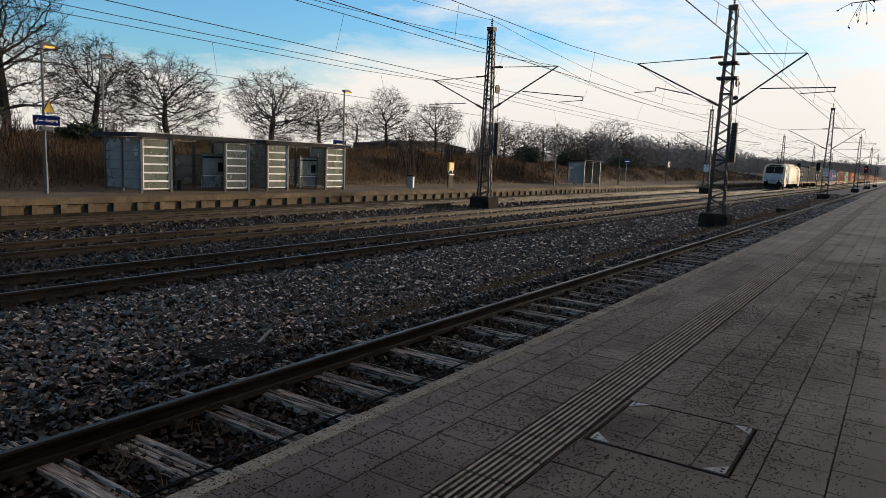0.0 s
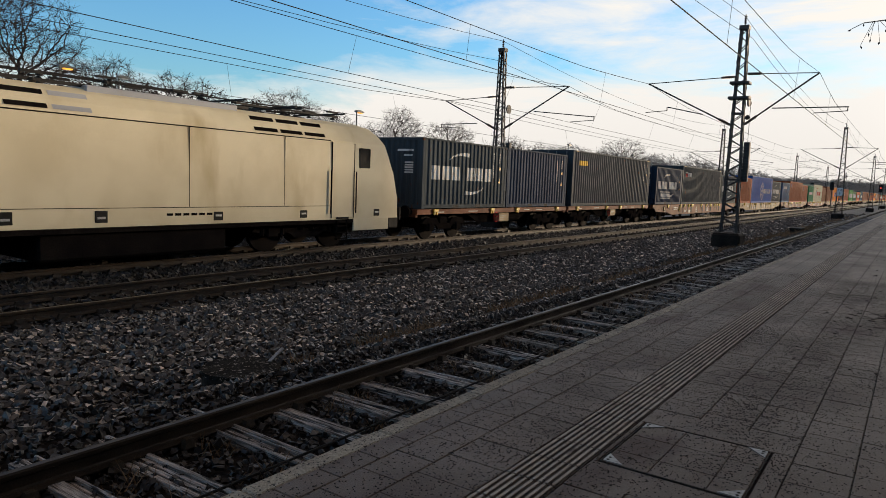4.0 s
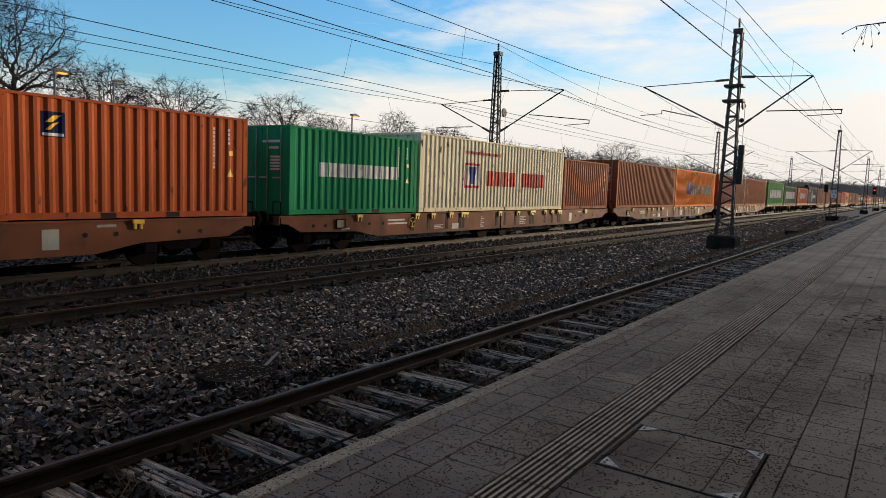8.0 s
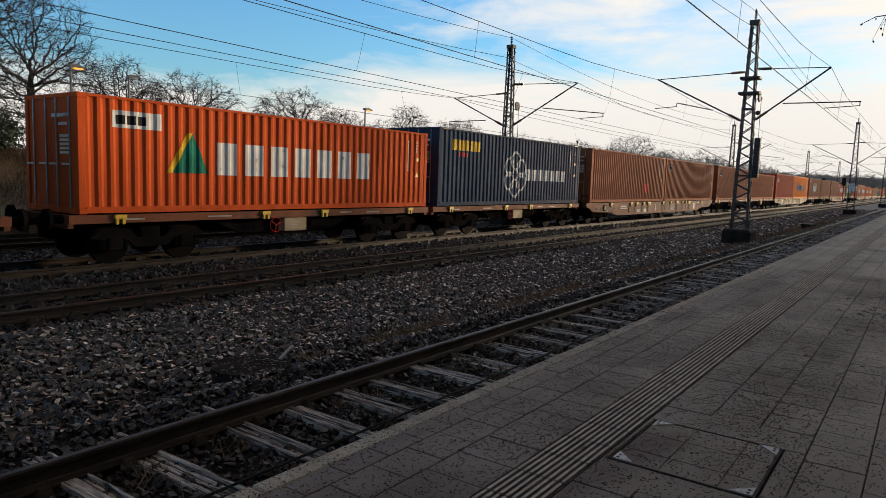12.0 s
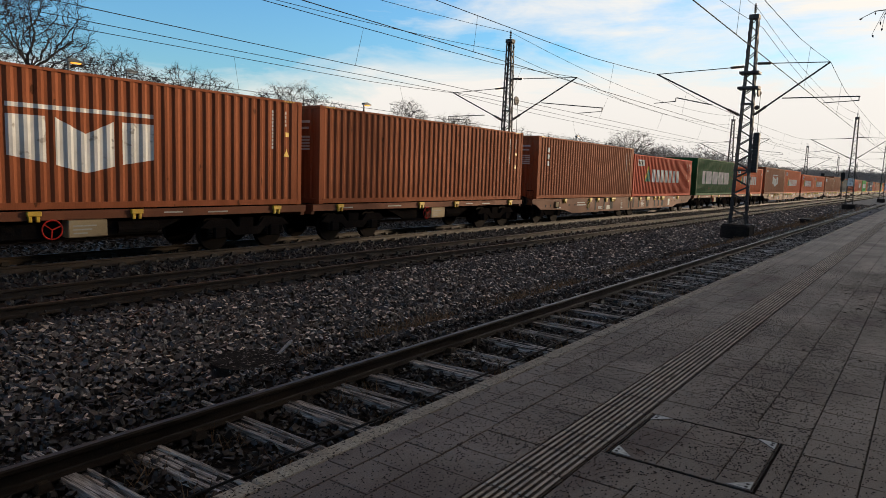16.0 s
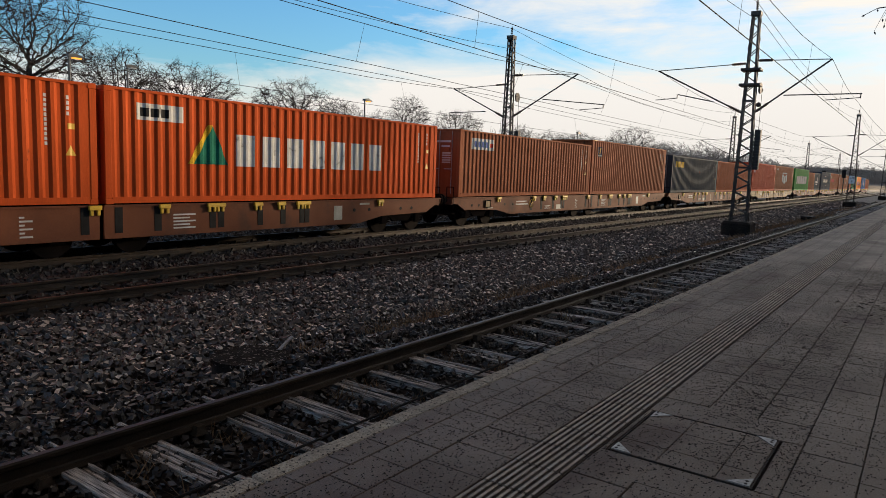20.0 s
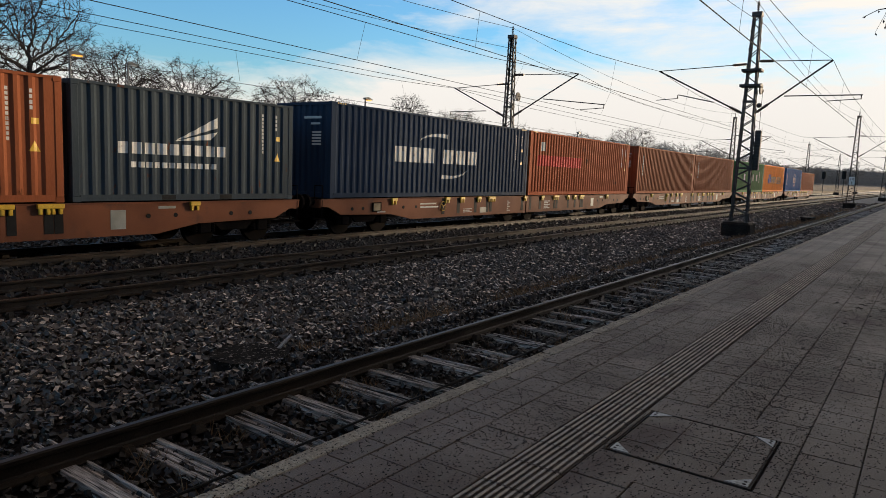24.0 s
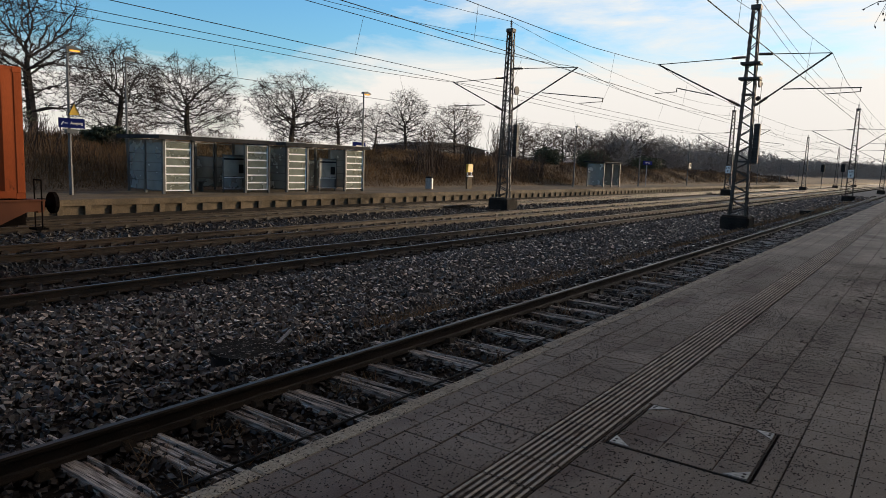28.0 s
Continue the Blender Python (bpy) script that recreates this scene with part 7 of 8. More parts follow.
def manhole():
    m = thing("manhole_shaft", "round concrete shaft with mossy lid standing out of the ballast", "manhole", at=pose(4.98, 6.30, 0))
    part("shaft", tube(bmesh.new(), (0, 0, -1.15), (0, 0, -0.79), 0.43, 0.43, sides=36), M_MASTFOOT, m)
    bm = bmesh.new()
    tube(bm, (0, 0, -0.79), (0, 0, -0.745), 0.45, 0.45, sides=36)
    bmesh.ops.bevel(bm, geom=[e for e in bm.edges if e.calc_face_angle(0) > 1.0], offset=0.008, segments=1, affect="EDGES")
    part("lid", bm, M_MOSS, m, "dark mossy concrete lid")
    bm = bmesh.new()
    strut(bm, (0.36, -0.08, -0.745), (0.60, -0.04, -0.63), 0.045, 0.02)
    part("pipe_stub", bm, M_GALV, m, "pale bent pipe stub")


manhole()
c = thing("cable_chute", "dark low concrete cable chamber beside the track", "cable chamber", at=pose(50.0, 6.4, 0))
part("chamber", box(bmesh.new(), -0.9, 0.9, -0.3, 0.3, -1.1, -0.72, 0.03), M_MASTFOOT, c)
part("cover", box(bmesh.new(), -0.95, 0.95, -0.34, 0.34, -0.72, -0.66, 0.01), M_BLACK, c)


def signal(x, y, red):
    s = thing("railway_signal", "dark railway light signal on a thin mast" + (", red lamp lit" if red else ""), "signal", "railway signals", at=pose(x, y, -0.9))
    part("post", tube(bmesh.new(), (0, 0, 0), (0, 0, 5.2), 0.08, sides=8), M_STEEL, s)
    part("head", box(bmesh.new(), -0.2, 0.1, -0.35, 0.35, 3.6, 5.1, 0.03), M_BLACK, s)
    if red:
        bm = bmesh.new()
        bmesh.ops.create_cone(bm, cap_ends=True, segments=12, radius1=0.14, radius2=0.14, depth=0.05, matrix=pose(-0.22, 0, 4.5, 0, 90, 0))
        part("lamp", bm, M_RED_LIGHT, s, "red lamp")
    part("platform_rung", a_box(-0.3, 0.3, -0.3, 0.3, 3.2, 3.25), M_STEEL, s)


signal(168, 6.6, True)
signal(150, 13.8, False)
signal(163, 18.7, False)

s = thing("shed", "long low dark shed on top of the bank", "building", at=pose(86.0, 62.0, 1.5))
part("wall", a_box(-6.5, 12.0, 0, 9, -0.5, 2.5), M_SHED, s)
bm = bmesh.new()
extrude_y(bm, [(-7, 2.4), (2.5, 3.3), (12.5, 2.4)], -0.4, 9.4)
part("roof", bm, M_ROOF, s)


# ---- winter trees, shrubs, grass ----
def grow(seed, height, width, trunk=0.30, levels=4, first=0.22):
    """The limbs of a bare tree: the boughs reach out to buds strewn through a lobed, rounded crown. (start, end, radius, radius, level)"""
    r = np.random.default_rng(seed)
    low, R = height * first, width / 2
    mid, up = (height + low) / 2, (height - low) / 2
    step = height / (15 + 5 * levels)
    n = (120, 160, 260, 480, 760, 1150)[min(levels, 5)]
    d = r.normal(size=(4 * n, 3))
    d /= np.linalg.norm(d, axis=1)[:, None]
    lobes = r.normal(size=(14, 3))
    lobes /= np.linalg.norm(lobes, axis=1)[:, None]
    swell = 0.62 + 0.46 * np.clip(((d @ lobes.T).max(axis=1) - 0.50) / 0.45, 0, 1)
    q = d * (swell * r.random(4 * n) ** 0.36)[:, None]
    q = q[(q[:, 2] > -0.97 + 0.12 * np.hypot(q[:, 0], q[:, 1]))][:n]
    buds = q * (R, R, up) + (0, 0, mid)
    # the bole
    pts, mum = [np.zeros(3)], [-1]
    lean = r.normal(0, 0.05, 2)
    while pts[-1][2] < low + 0.85 * up:
        lean = lean * 0.8 + r.normal(0, 0.05, 2)
        pts.append(pts[-1] + step * np.array((lean[0], lean[1], 1.0)))
        mum.append(len(pts) - 2)
    base = len(pts) - 1
    near = np.full(len(buds), np.inf)
    who = np.zeros(len(buds), int)
    fresh = list(range(max(1, base // 4), base + 1))
    reach, kill = 9.0 * step, 1.5 * step
    for _ in range(70):
        P = np.array([pts[i] for i in fresh])
        dist = np.linalg.norm(buds[:, None] - P[None], axis=2)
        k = dist.argmin(axis=1)
        m = dist[np.arange(len(buds)), k]
        better = m < near
        near[better], who[better] = m[better], np.array(fresh)[k[better]]
        live = near > kill
        buds, near, who = buds[live], near[live], who[live]
        if not len(buds):
            break
        pull = {}
        for b, w in zip(buds[near < reach] if (near < reach).any() else buds[near.argsort()[:6]], who[near < reach] if (near < reach).any() else who[near.argsort()[:6]]):
            v = b - pts[w]
            pull.setdefault(int(w), []).append(v / np.linalg.norm(v))
        fresh = []
        if not pull:
            break
        for w, vs in pull.items():
            v = np.mean(vs, axis=0)
            v = v / max(1e-6, np.linalg.norm(v)) + r.normal(0, 0.28, 3) + (0, 0, 0.22)
            pts.append(pts[w] + v / np.linalg.norm(v) * step)
            mum.append(w)
            fresh.append(len(pts) - 1)
        if len(pts) > 5200:
            break
    pts, mum = np.array(pts), np.array(mum)
    size = np.full(len(pts), 0.0)
    kids = np.bincount(mum[1:], minlength=len(pts))
    size[kids == 0] = 1.0
    for i in range(len(pts) - 1, 0, -1):
        size[mum[i]] += size[i]
    rad = size ** 0.48
    fine = min(1.0, height / 6.5)
    rad = np.maximum(0.017 * fine, rad * trunk / rad[1])
    segs = []
    for i in range(1, len(pts)):
        m = mum[i]
        lev = 0 if i <= base else 1 if size[i] > 14 else 2 if size[i] > 3 else 3
        segs.append((Vector(pts[m]), Vector(pts[i]), rad[i] * 1.12 if i > base else rad[m], rad[i], lev))
    # fine twigs round the ends of the boughs
    thin = [i for i in range(base + 1, len(pts)) if size[i] <= 4]
    span = height * 0.09
    for i in thin:
        out = pts[i] - pts[mum[i]]
        out /= max(1e-6, np.linalg.norm(out))
        for _ in range(2):
            v = out * 0.9 + r.normal(0, 0.55, 3) + (0, 0, 0.12)
            v /= np.linalg.norm(v)
            L = span * r.uniform(0.5, 1.15)
            e = pts[i] + v * L * 0.55
            segs.append((Vector(pts[i]), Vector(e), 0.017 * fine, 0.013 * fine, 4))
            for _ in range(2):
                u = v + r.normal(0, 0.42, 3)
                segs.append((Vector(e), Vector(e + u / np.linalg.norm(u) * L * 0.7), 0.015 * fine, 0.007 * fine, 5))
    return segs


def limb_mesh(name, segs, material):
    """All limbs as thin tapered prisms."""
    A = np.array([s[0] for s in segs])
    B = np.array([s[1] for s in segs])
    ra, rb = np.array([s[2] for s in segs]), np.array([s[3] for s in segs])
    d = B - A
    d /= np.maximum(1e-6, np.linalg.norm(d, axis=1))[:, None]
    ref = np.where(np.abs(d[:, 2:3]) > 0.9, np.array([[1.0, 0, 0]]), np.array([[0, 0, 1.0]]))
    s = np.cross(d, ref)
    s /= np.linalg.norm(s, axis=1)[:, None]
    t = np.cross(d, s)
    k = 3 if ra.max() < 0.05 else 5
    verts = np.empty((len(segs), 2 * k, 3))
    for i in range(k):
        a = 2 * math.pi * i / k
        o = s * math.cos(a) + t * math.sin(a)
        verts[:, i] = A + o * ra[:, None]
        verts[:, k + i] = B + o * rb[:, None]
    f = np.array([(i, (i + 1) % k, k + (i + 1) % k, k + i) for i in range(k)])
    faces = (f[None] + 2 * k * np.arange(len(segs))[:, None, None]).reshape(-1, 4)
    return quick_mesh(name, verts.reshape(-1, 3), faces, material)


def twig_mesh(name, segs, material):
    """The finest twigs: slim tapering slivers."""
    A, B = np.array([s[0] for s in segs]), np.array([s[1] for s in segs])
    ra = np.array([s[2] for s in segs])
    d = B - A
    rng = np.random.default_rng(len(segs))
    s = np.cross(d, np.array([0.5, -0.85, 0.0]) + rng.normal(0, 0.25, (len(segs), 3)))
    s *= (ra / np.maximum(1e-6, np.linalg.norm(s, axis=1)))[:, None]
    v = np.stack([A - s, A + s, B], 1)
    return quick_mesh(name, v.reshape(-1, 3), np.arange(3 * len(segs)).reshape(-1, 3), material)


def tree(x, y, z, height, width, seed, trunk=0.3, levels=4, first=0.17, twig=M_TWIG, label="bare winter tree with a rounded crown of twigs"):
    t = thing("tree", label, "tree", "bare trees on the bank", at=pose(x, y, z))
    segs = grow(seed, height, width, trunk, levels, first)
    part("trunk", limb_mesh("trunk", [q for q in segs if q[4] == 0], M_BARK), None, t)
    part("limbwork", limb_mesh("limbwork", [q for q in segs if 1 <= q[4] <= 2], M_BARK), None, t)["kind"] = "stuff"
    part("bough", limb_mesh("bough", [q for q in segs if q[4] == 3], M_BARK), None, t)["kind"] = "stuff"
    part("crown", twig_mesh("crown", [q for q in segs if q[4] > 3], twig), None, t, "mesh of fine leafless twigs")["kind"] = "stuff"
    return t


# x, y, height, crown width, trunk radius, bare bole, twig colour
TREES = [(20.6, 48, 10.6, 9.3, 0.30, 0.04, 5), (14.2, 46, 13.5, 11.4, 0.34, 0.06, 5), (26.1, 48, 6.9, 7.2, 0.22, 0.03, 5), (32.1, 48, 6.7, 8.4, 0.24, 0.02, 5), (42.5, 48, 6.8, 8.0, 0.25, 0.02, 5),
         (48.7, 48, 5.7, 5.1, 0.18, 0.02, 5), (53.9, 48, 5.3, 4.1, 0.12, 0.02, 4), (59.4, 48, 6.9, 5.4, 0.20, 0.04, 5), (69.0, 48, 7.1, 6.8, 0.20, 0.03, 5), (84.0, 48, 6.4, 5.2, 0.18, 0.02, 4),
         (88.2, 49, 5.9, 5.2, 0.18, 0.02, 4), (92.2, 48, 6.2, 5.7, 0.18, 0.02, 4), (99.0, 48, 6.3, 5.7, 0.18, 0.02, 4), (109.2, 48, 6.2, 7.1, 0.2, 0.02, 4), (128.6, 48, 9.2, 11.4, 0.28, 0.02, 5),
         (120.5, 49, 6.2, 7.5, 0.2, 0.02, 4), (139.5, 48, 6.8, 8.7, 0.22, 0.02, 4), (149.0, 48, 6.4, 7.4, 0.2, 0.02, 4), (161.0, 48, 6.2, 9.1, 0.22, 0.02, 4), (189.0, 48, 8.8, 12.0, 0.3, 0.02, 4), (203.0, 50, 8.0, 10.8, 0.26, 0.02, 4)]
# Haze on the farther trees is painted as a paler twig colour.
for i, (x, y, h, wd, tk, fi, lv) in enumerate(TREES):
    tree(x, y, bank_z(x, y) - 0.1, h, wd, 100 + i * 7, tk, lv, fi, twig=M_TWIG if i < 8 else M_SHRUB)


def shrub_mesh(seed, h, n):
    r = random.Random(seed)
    segs = []
    for _ in range(n):
        p = Vector((r.gauss(0, 0.25), r.gauss(0, 0.25), 0))
        d = Vector((r.gauss(0, 0.28), r.gauss(0, 0.28), 1)).normalized()
        L = h * r.uniform(0.5, 1.0)
        for i in range(4):
            q = p + d * L / 4
            segs.append((p.copy(), q.copy(), 0.016 - 0.003 * i, 0.013 - 0.003 * i, 4))
            if i > 0:
                for _ in range(2):
                    e = (d + Vector((r.gauss(0, 0.5), r.gauss(0, 0.5), r.gauss(0.1, 0.3)))).normalized()
                    w = q + e * L * r.uniform(0.12, 0.3)
                    segs.append((q.copy(), w, 0.008, 0.006, 4))
                    e2 = (e + Vector((r.gauss(0, 0.4), r.gauss(0, 0.4), 0.2))).normalized()
                    segs.append((w.copy(), w + e2 * L * 0.12, 0.006, 0.005, 4))
            p = q
            d = (d + Vector((r.gauss(0, 0.12), r.gauss(0, 0.12), 0.05))).normalized()
    return limb_mesh("stem_clump", [q for q in segs if q[2] > 0.009 or q[3] > 0.0085], M_SHRUB), limb_mesh("twig_clump", [q for q in segs if not (q[2] > 0.009 or q[3] > 0.0085)], M_SHRUB)


def build_shrubs():
    r = random.Random(21)
    kinds = [shrub_mesh(200 + k, 1.0, 26) for k in range(5)]

    def plant(i, label, at):
        ob = thing("shrub", label, "shrub", "shrubs on the bank", at=at)
        part("stem_clump", kinds[i % 5][0], None, ob)["kind"] = "stuff"
        part("twig_clump", kinds[i % 5][1], None, ob)["kind"] = "stuff"
    for i in range(150):
        x = r.uniform(4, 60) if i < 80 else r.uniform(60, 190)
        y = r.uniform(28.6, 37)
        h = r.choice((0.35, 0.5, 0.6, 0.9)) * r.uniform(0.8, 1.2)
        plant(i, "leafless brown shrub of thin stems on the bank", pose(x, y, bank_z(x, y) - 0.05, 0, 0, r.uniform(0, 360)) @ Matrix.Diagonal((h * 0.9, h * 0.9, h, 1)))
    # taller thickets that stand right behind the platform
    for x, y, h, w in ((38.6, 29.5, 3.4, 1.6), (40.0, 30.0, 3.2, 1.5), (48.2, 29.2, 3.9, 1.5), (49.6, 29.4, 4.2, 1.6), (50.8, 29.6, 3.6, 1.5), (46.4, 31, 3.0, 1.4), (56.0, 29.5, 2.2, 1.6), (70.5, 29.5, 3.0, 2.0), (13.5, 31.5, 1.6, 1.6), (9.5, 31, 1.8, 1.6)):
        plant(int(x * 7), "tall leafless thicket of upright stems behind the platform", pose(x, y, bank_z(x, y) - 0.05, 0, 0, x * 40) @ Matrix.Diagonal((w, w, h, 1)))


build_shrubs()


def build_grass():
    rng = np.random.default_rng(9)
    k = 110000
    x = np.where(rng.random(k) < 0.6, rng.uniform(3, 62, k), rng.uniform(62, 170, k))
    y = 27.7 + 7.5 * rng.random(k) ** 0.9
    h = rng.uniform(0.10, 0.42, k) * np.where(y < 28.4, 0.4, 1.0)
    z = np.array([bank_z(float(a), float(b)) for a, b in zip(x, y)])
    w = rng.uniform(0.007, 0.016, k)
    a = rng.uniform(0, 6.28, k)
    lx, ly = rng.normal(0, 0.5, k) * h, rng.normal(0, 0.5, k) * h
    v = np.empty((k, 4, 3))
    v[:, 0] = np.stack([x - w * np.cos(a), y - w * np.sin(a), z - 0.03], 1)
    v[:, 1] = np.stack([x + w * np.cos(a), y + w * np.sin(a), z - 0.03], 1)
    v[:, 2] = np.stack([x + lx + 0.004, y + ly, z + h], 1)
    v[:, 3] = np.stack([x + lx - 0.004, y + ly, z + h], 1)
    f = np.arange(4 * k).reshape(k, 4)
    tagged(new("dry_grass", quick_mesh("dry_grass", v.reshape(-1, 3), f, M_GRASS)), "dense reddish-brown dead grass covering the bank", "grass", kind="stuff")


build_grass()


def build_brambles():
    """Arching dead stems in thick clumps all over the bank."""
    rng = np.random.default_rng(31)
    k = 60000
    x = np.where(rng.random(k) < 0.5, rng.uniform(3, 62, k), rng.uniform(62, 200, k))
    y = 28.4 + 8.5 * rng.random(k)
    c = np.array([noise.noise((float(a) * 0.22, float(b) * 0.35, 7.0)) + 0.5 * noise.noise((float(a) * 0.7, float(b) * 0.8, 1.0)) for a, b in zip(x, y)])
    keep = c > -0.02
    x, y, c = x[keep], y[keep], c[keep]
    k = len(x)
    z = np.array([bank_z(float(a), float(b)) for a, b in zip(x, y)])
    h = (0.25 + 1.5 * np.clip(c, 0, 0.6)) * rng.uniform(0.45, 1.1, k)
    a = rng.uniform(0, 6.28, k)
    lean = h * rng.uniform(0.15, 0.9, k)
    w = 0.006 + x * 0.00011
    o = np.stack([x, y, z - 0.03], 1)
    dirn = np.stack([np.cos(a), np.sin(a), np.zeros(k)], 1)
    side = np.stack([-np.sin(a) * w, np.cos(a) * w, np.zeros(k)], 1)
    m = o + dirn * (lean * 0.4)[:, None] + np.stack([np.zeros(k), np.zeros(k), h * 0.75], 1)
    e = o + dirn * lean[:, None] + np.stack([np.zeros(k), np.zeros(k), h * rng.uniform(0.7, 1.0, k)], 1)
    v = np.stack([o - side, o + side, m + side * 0.8, m - side * 0.8, e + side * 0.4, e - side * 0.4], 1)
    f = (np.array([(0, 1, 2, 3), (3, 2, 4, 5)])[None] + 6 * np.arange(k)[:, None, None]).reshape(-1, 4)
    tagged(new("brambles", quick_mesh("brambles", v.reshape(-1, 3), f, M_BRAMBLE)), "tangled dead brambles and brushwood in clumps on the bank", "brambles", kind="stuff")


build_brambles()


def platform_tree():
    """A young tree beside the platform; one drooping twig hangs into view."""
    t = thing("tree", "young leafless tree at the back of the platform, one branch drooping", "tree", at=pose(9.2, -3.2, -0.05))
    r = random.Random(12)
    part("trunk", tube(tube(bmesh.new(), (0, 0, 0), (0.05, 0.1, 2.4), 0.085, 0.065), (0.05, 0.1, 2.35), (-0.05, 0.15, 4.6), 0.065, 0.03), M_BARK, t)
    for k in range(9):
        a, z = 3.4 + k * 0.37, 2.3 + k * 0.24
        p = Vector((0.03, 0.12, z))
        q = p + Vector((math.cos(a), math.sin(a) * 0.8, 0.75)) * r.uniform(0.9, 1.5)
        bm = tube(bmesh.new(), p, q, 0.024, 0.010, sides=6)
        for _ in range(7):
            b = p.lerp(q, r.uniform(0.4, 1.0))
            tube(bm, b, b + Vector((r.gauss(0, 0.3), r.gauss(-0.1, 0.2), r.uniform(0.1, 0.5))), 0.007, 0.003, sides=4)
        part("bough", bm, M_BARK, t)
    # the branch that reaches over the platform's edge, with hanging dead leaves
    pts = [Vector((0.0, 0.13, 2.9)), Vector((-0.5, 1.2, 3.35)), Vector((-0.95, 2.3, 3.42)), Vector((-1.16, 3.05, 3.30)), Vector((-1.2, 3.62, 3.285)), Vector((-1.2, 3.80, 3.275)), Vector((-1.2, 3.93, 3.21))]
    bm = bmesh.new()
    for i, (a, b) in enumerate(zip(pts, pts[1:])):
        tube(bm, a, b, 0.014 - 0.0021 * i, 0.012 - 0.0018 * i, sides=6)
    limb = part("branch", bm, M_BARK, t, "thin drooping branch")
    for y0, dy, dz in ((3.70, 0.05, -0.10), (3.71, 0.02, -0.16), (3.68, -0.03, -0.19), (3.72, 0.09, -0.22), (3.66, -0.06, -0.07)):
        a = Vector((-1.2, y0, 3.28))
        b = a + Vector((0.02, dy, dz))
        part("twig", tube(bmesh.new(), a, b, 0.003, 0.002, sides=4), M_BARK, limb)
        part("dead_leaf", leaf_bm(b, 0.040, r), M_LEAF, limb, "curled dead leaf")
    for y0, z0 in ((3.90, 3.225), (3.80, 3.27), (3.62, 3.285)):
        part("dead_leaf", leaf_bm(Vector((-1.2, y0, z0)), 0.035, r), M_LEAF, limb, "curled dead leaf")


def leaf_bm(at, size, r):
    """A narrow leaf folded along its rib."""
    bm = bmesh.new()
    t = Vector((r.gauss(0, 0.3), r.gauss(0, 0.5), -1)).normalized() * size
    w = t.cross(Vector((1, 0.3, 0))).normalized() * size * 0.22
    o = Vector((0.3, 0.0, 0.1)) * size
    v = [bm.verts.new(p) for p in (at, at + t * 0.5 + w + o, at + t, at + t * 0.5 - w + o, at + t * 0.5)]
    for f in ((0, 4, 1), (1, 4, 2), (0, 3, 4), (3, 2, 4)):
        bm.faces.new([v[i] for i in f])
    return bm


platform_tree()


def fallen_leaves():
    r = random.Random(44)
    kinds = []
    for k in range(4):
        bm = bmesh.new()
        L = 0.036 + 0.010 * k
        ring = [(0, 0, 0.004), (L * 0.35, L * 0.34, 0.014), (L * 0.8, L * 0.22, 0.010), (L, 0, 0.004), (L * 0.75, -L * 0.26, 0.012), (L * 0.3, -L * 0.30, 0.008)]
        c = bm.verts.new((L * 0.5, 0, 0.002))
        v = [bm.verts.new(p) for p in ring]
        for i in range(6):
            bm.faces.new((c, v[i], v[(i + 1) % 6]))
        kinds.append(mesh_of(bm, "fallen_leaf", M_LEAF))
    spots = [(10.1 + r.gauss(0, 0.45), 0.15 + abs(r.gauss(0, 0.28))) for _ in range(48)] + [(r.uniform(6, 16), r.uniform(-0.1, 0.9)) for _ in range(26)] + [(r.uniform(13, 20), r.uniform(0.1, 0.8)) for _ in range(16)]
    for i, (x, y) in enumerate(spots):
        ob = tagged(new("fallen_leaf", kinds[i % 4]), "small dark withered leaf lying on the platform", "leaf", "fallen leaves on the platform")
        ob.matrix_basis = pose(x, y, 0.002, 0, 0, r.uniform(0, 360)) @ Matrix.Diagonal((r.uniform(0.8, 1.3),) * 2 + (1, 1))


fallen_leaves()


def evergreen(x, y, h, w, n, seed, label):
    r = np.random.default_rng(seed)
    d = r.normal(size=(n, 3))
    d /= np.linalg.norm(d, axis=1)[:, None]
    rad = r.uniform(0.55, 1.0, n)[:, None]
    p = d * rad * np.array([w, w * 0.8, h / 2]) * (1 + 0.25 * np.sin(d[:, :1] * 9 + d[:, 2:] * 7)) + np.array([0, 0, h / 2])
    s = r.uniform(0.03, 0.06, n)[:, None]
    a, b = r.normal(size=(n, 3)), r.normal(size=(n, 3))
    v = np.stack([p, p + a * s, p + (a + b) * s * 0.9, p + b * s], 1)
    t = thing("evergreen_bush", label, "bush", "dark bushes on the bank", at=pose(x, y, bank_z(x, y) - 0.1))
    part("crown", quick_mesh("crown", v.reshape(-1, 3), np.arange(4 * n).reshape(n, 4), M_IVY), None, t)
    part("trunk", tube(bmesh.new(), (0, 0, 0), (0, 0, h * 0.6), 0.09, 0.04, sides=6), M_BARK, t)


for i, (x, y, h, w) in enumerate(((12.4, 34, 2.3, 1.7), (10.6, 34.5, 2.4, 1.5), (17.6, 33, 0.9, 1.2), (64.5, 33, 1.8, 1.9), (73.5, 32, 2.2, 2.4), (95, 33, 1.9, 3.0))):
    evergreen(x, y, h, w, 11000, 40 + i, "dark evergreen bush on the bank")


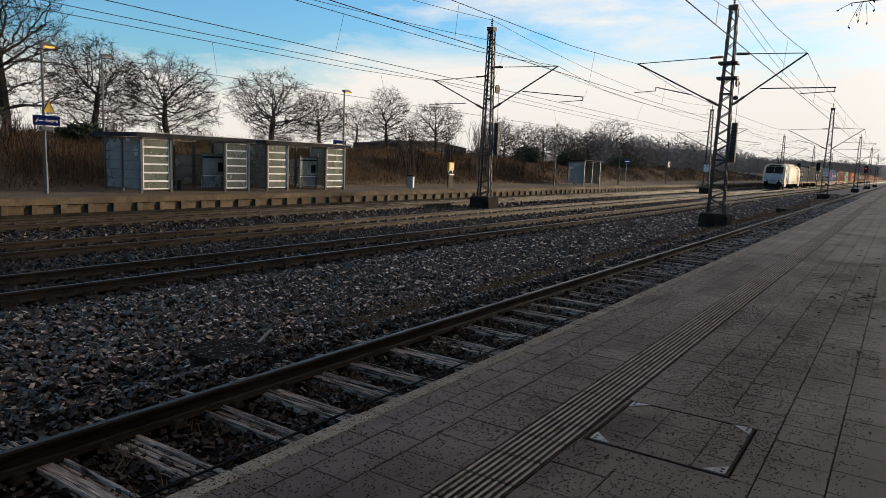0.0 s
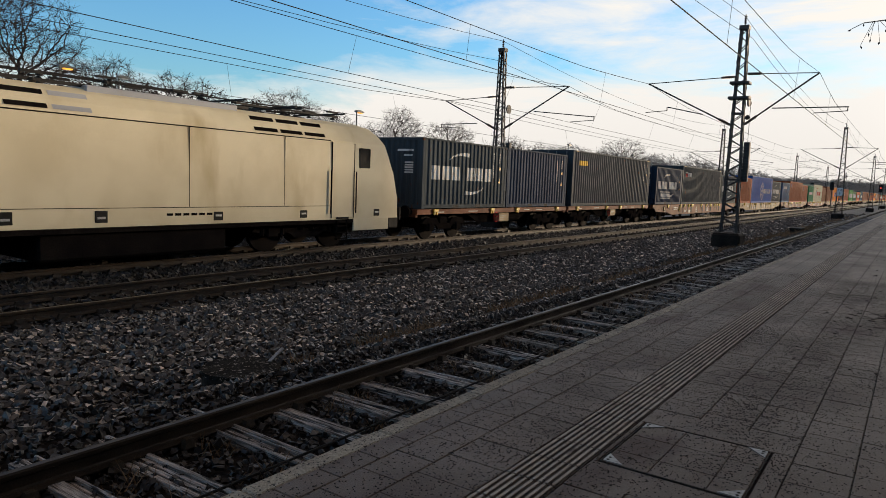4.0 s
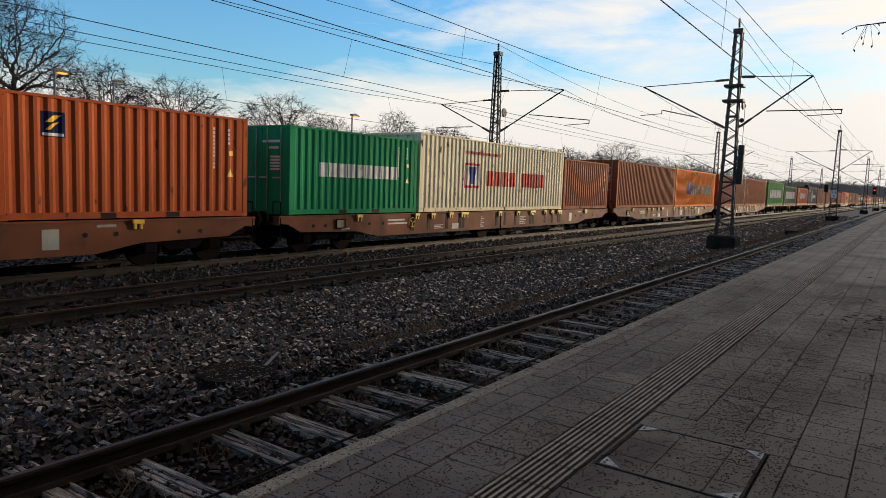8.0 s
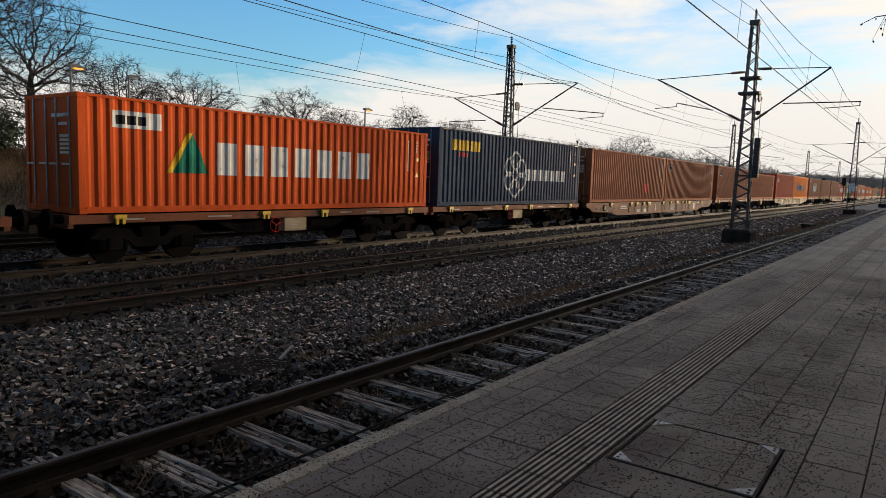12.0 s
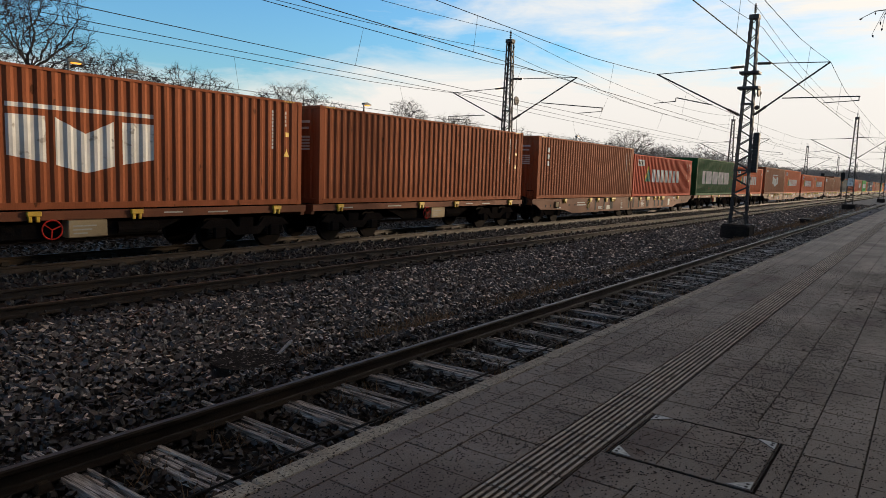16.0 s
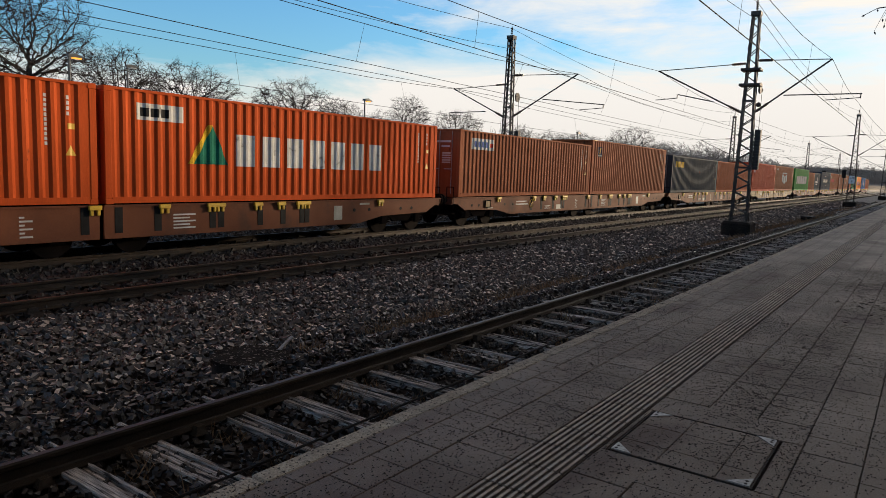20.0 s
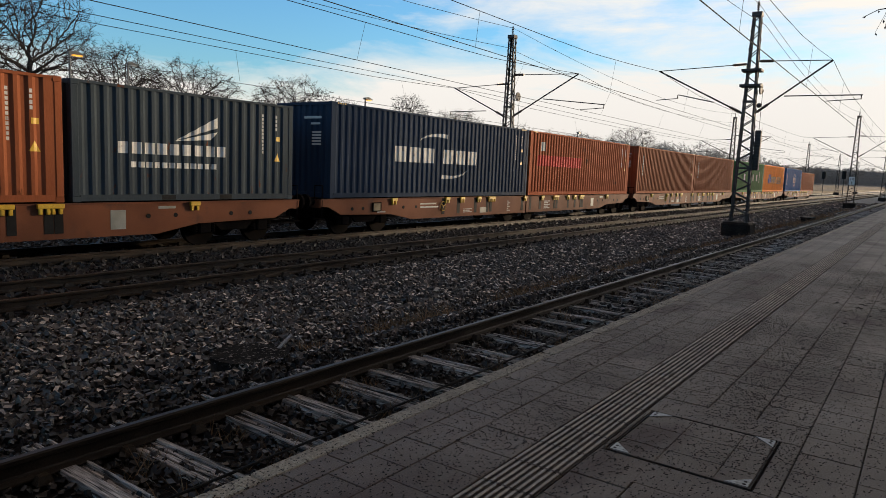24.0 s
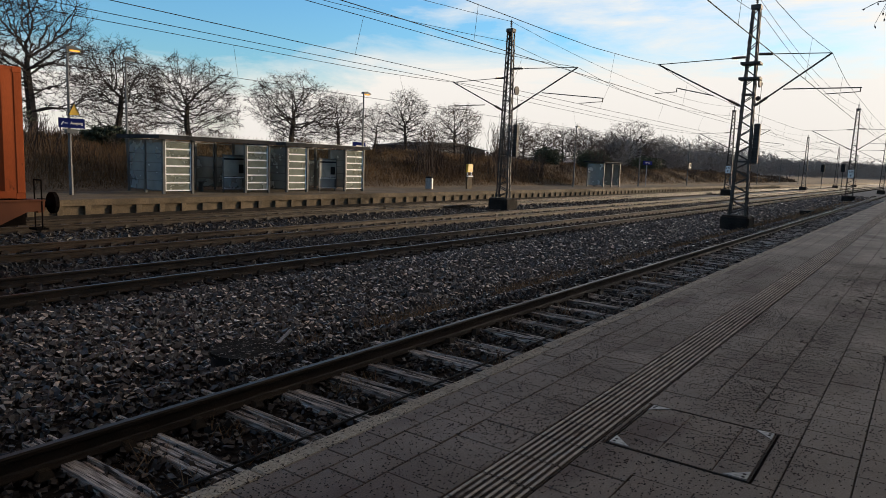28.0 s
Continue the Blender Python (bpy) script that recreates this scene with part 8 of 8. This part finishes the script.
def far_woods():
    r = random.Random(77)
    rng = np.random.default_rng(5)
    protos = [[q for q in grow(300 + k, 1.0, 0.85, 0.035, 2, 0.08) if q[4] < 4 or r.random() < 0.55] for k in range(5)]
    A = [np.array([q[0] for q in p]) for p in protos]
    B = [np.array([q[1] for q in p]) for p in protos]
    C = [np.array([q[2] for q in p]) for p in protos]
    V = []
    for i in range(330):
        if i < 190:
            x = 120 + 520 * r.random() ** 1.3
            y = r.uniform(40, 62) + max(0, x - 200) * r.uniform(-0.02, 0.12)
            h = r.uniform(5.0, 8.5) * (1 + max(0, x - 200) / 700)
        else:
            x, y = r.uniform(620, 1250), r.uniform(32, 130)
            h = r.uniform(9, 17) * (0.6 + x / 1500)
        z = bank_z(x, y) - 0.3
        c, s = math.cos(i), math.sin(i)
        rot = np.array([[c, -s, 0], [s, c, 0], [0, 0, 1]])
        a, b = A[i % 5] @ rot.T * h + (x, y, z), B[i % 5] @ rot.T * h + (x, y, z)
        w = np.maximum(np.minimum(C[i % 5] * h, 0.16), 0.012 + x * 0.00016)
        d = np.cross(b - a, np.array([0.85, 0.5, 0]) + rng.normal(0, 0.2, (len(a), 3)))
        d *= (w / np.maximum(1e-6, np.linalg.norm(d, axis=1)))[:, None]
        V.append(np.stack([a - d, a + d, b], 1).reshape(-1, 3))
    v = np.concatenate(V)
    tagged(new("far_woods", quick_mesh("far_woods", v, np.arange(len(v)).reshape(-1, 3), M_FARTREE)), "leafless woods along the line in the distance, greyed for haze", "woods", kind="stuff")
    # a wooded rise that closes the view along the line
    xs, ys = np.linspace(1330, 1700, 12), np.linspace(-700, 900, 160)
    verts = []
    for x in xs:
        for y in ys:
            k = math.sin(math.pi * min(1.0, (x - 1330) / 250) / 2)
            verts.append((x, y, -1.3 + k * (27 + 5 * noise.noise((y * 0.008, 1.0, 0)) + 4 * noise.noise((y * 0.06, x * 0.02, 5.0)) + 3 * noise.noise((y * 0.4, x * 0.1, 9.0)))))
    n = len(ys)
    faces = [(i * n + j, (i + 1) * n + j, (i + 1) * n + j + 1, i * n + j + 1) for i in range(len(xs) - 1) for j in range(n - 1)]
    tagged(new("backdrop_hill", quick_mesh("backdrop_hill", verts, faces, M_FARTREE)), "wooded rise on the horizon, greyed for haze", "hill", kind="structure")


far_woods()


def build_weeds():
    """Dead weeds in the hollow beside the near track and small tufts by the rail."""
    rng = np.random.default_rng(15)
    k = 9000
    x = 6 + 36 * rng.random(k) ** 1.2
    clump = np.array([noise.noise((float(a) * 0.55, 2.0, 0.0)) for a in x])
    x = x[clump > -0.05]
    k = len(x)
    y = rng.normal(6.42, 0.15, k)
    far = rng.uniform(34, 95, 5000)
    x, y = np.concatenate([x, far]), np.concatenate([y, rng.normal(6.6, 0.4, 5000)])
    x2 = rng.choice(np.array([2.6, 3.4, 4.7, 5.1, 6.6, 8.3, 9.9, 12.2, 14.0, 17.5]), 700) + rng.normal(0, 0.10, 700)
    y2 = rng.choice(np.array([3.15, 4.55, 3.9]), 700) + rng.normal(0, 0.08, 700)
    x, y = np.concatenate([x, x2]), np.concatenate([y, y2])
    z = np.interp(y, [b[0] for b in BED], [b[1] for b in BED])
    n = len(x)
    h = rng.uniform(0.07, 0.26, n)
    w = rng.uniform(0.003, 0.007, n) + x * 0.0003
    a = rng.uniform(0, 6.28, n)
    lx, ly = rng.normal(0, 0.6, n) * h, rng.normal(0, 0.6, n) * h
    v = np.stack([np.stack([x - w * np.cos(a), y - w * np.sin(a), z], 1), np.stack([x + w * np.cos(a), y + w * np.sin(a), z], 1), np.stack([x + lx, y + ly, z + h], 1)], 1)
    tagged(new("dead_weeds", quick_mesh("dead_weeds", v.reshape(-1, 3), np.arange(3 * n).reshape(n, 3), M_WEED)), "dead brown weeds among the stones beside the rail", "grass", kind="stuff")


build_weeds()


def motions():
    """The train runs through at an even speed."""
    for ob, u, y, z in MOVING:
        walk(ob, [(t, pose(u - SPEED * t, y, z)) for t in (0.0, 7.0, 14.0, 21.0, 28.0)])


motions()
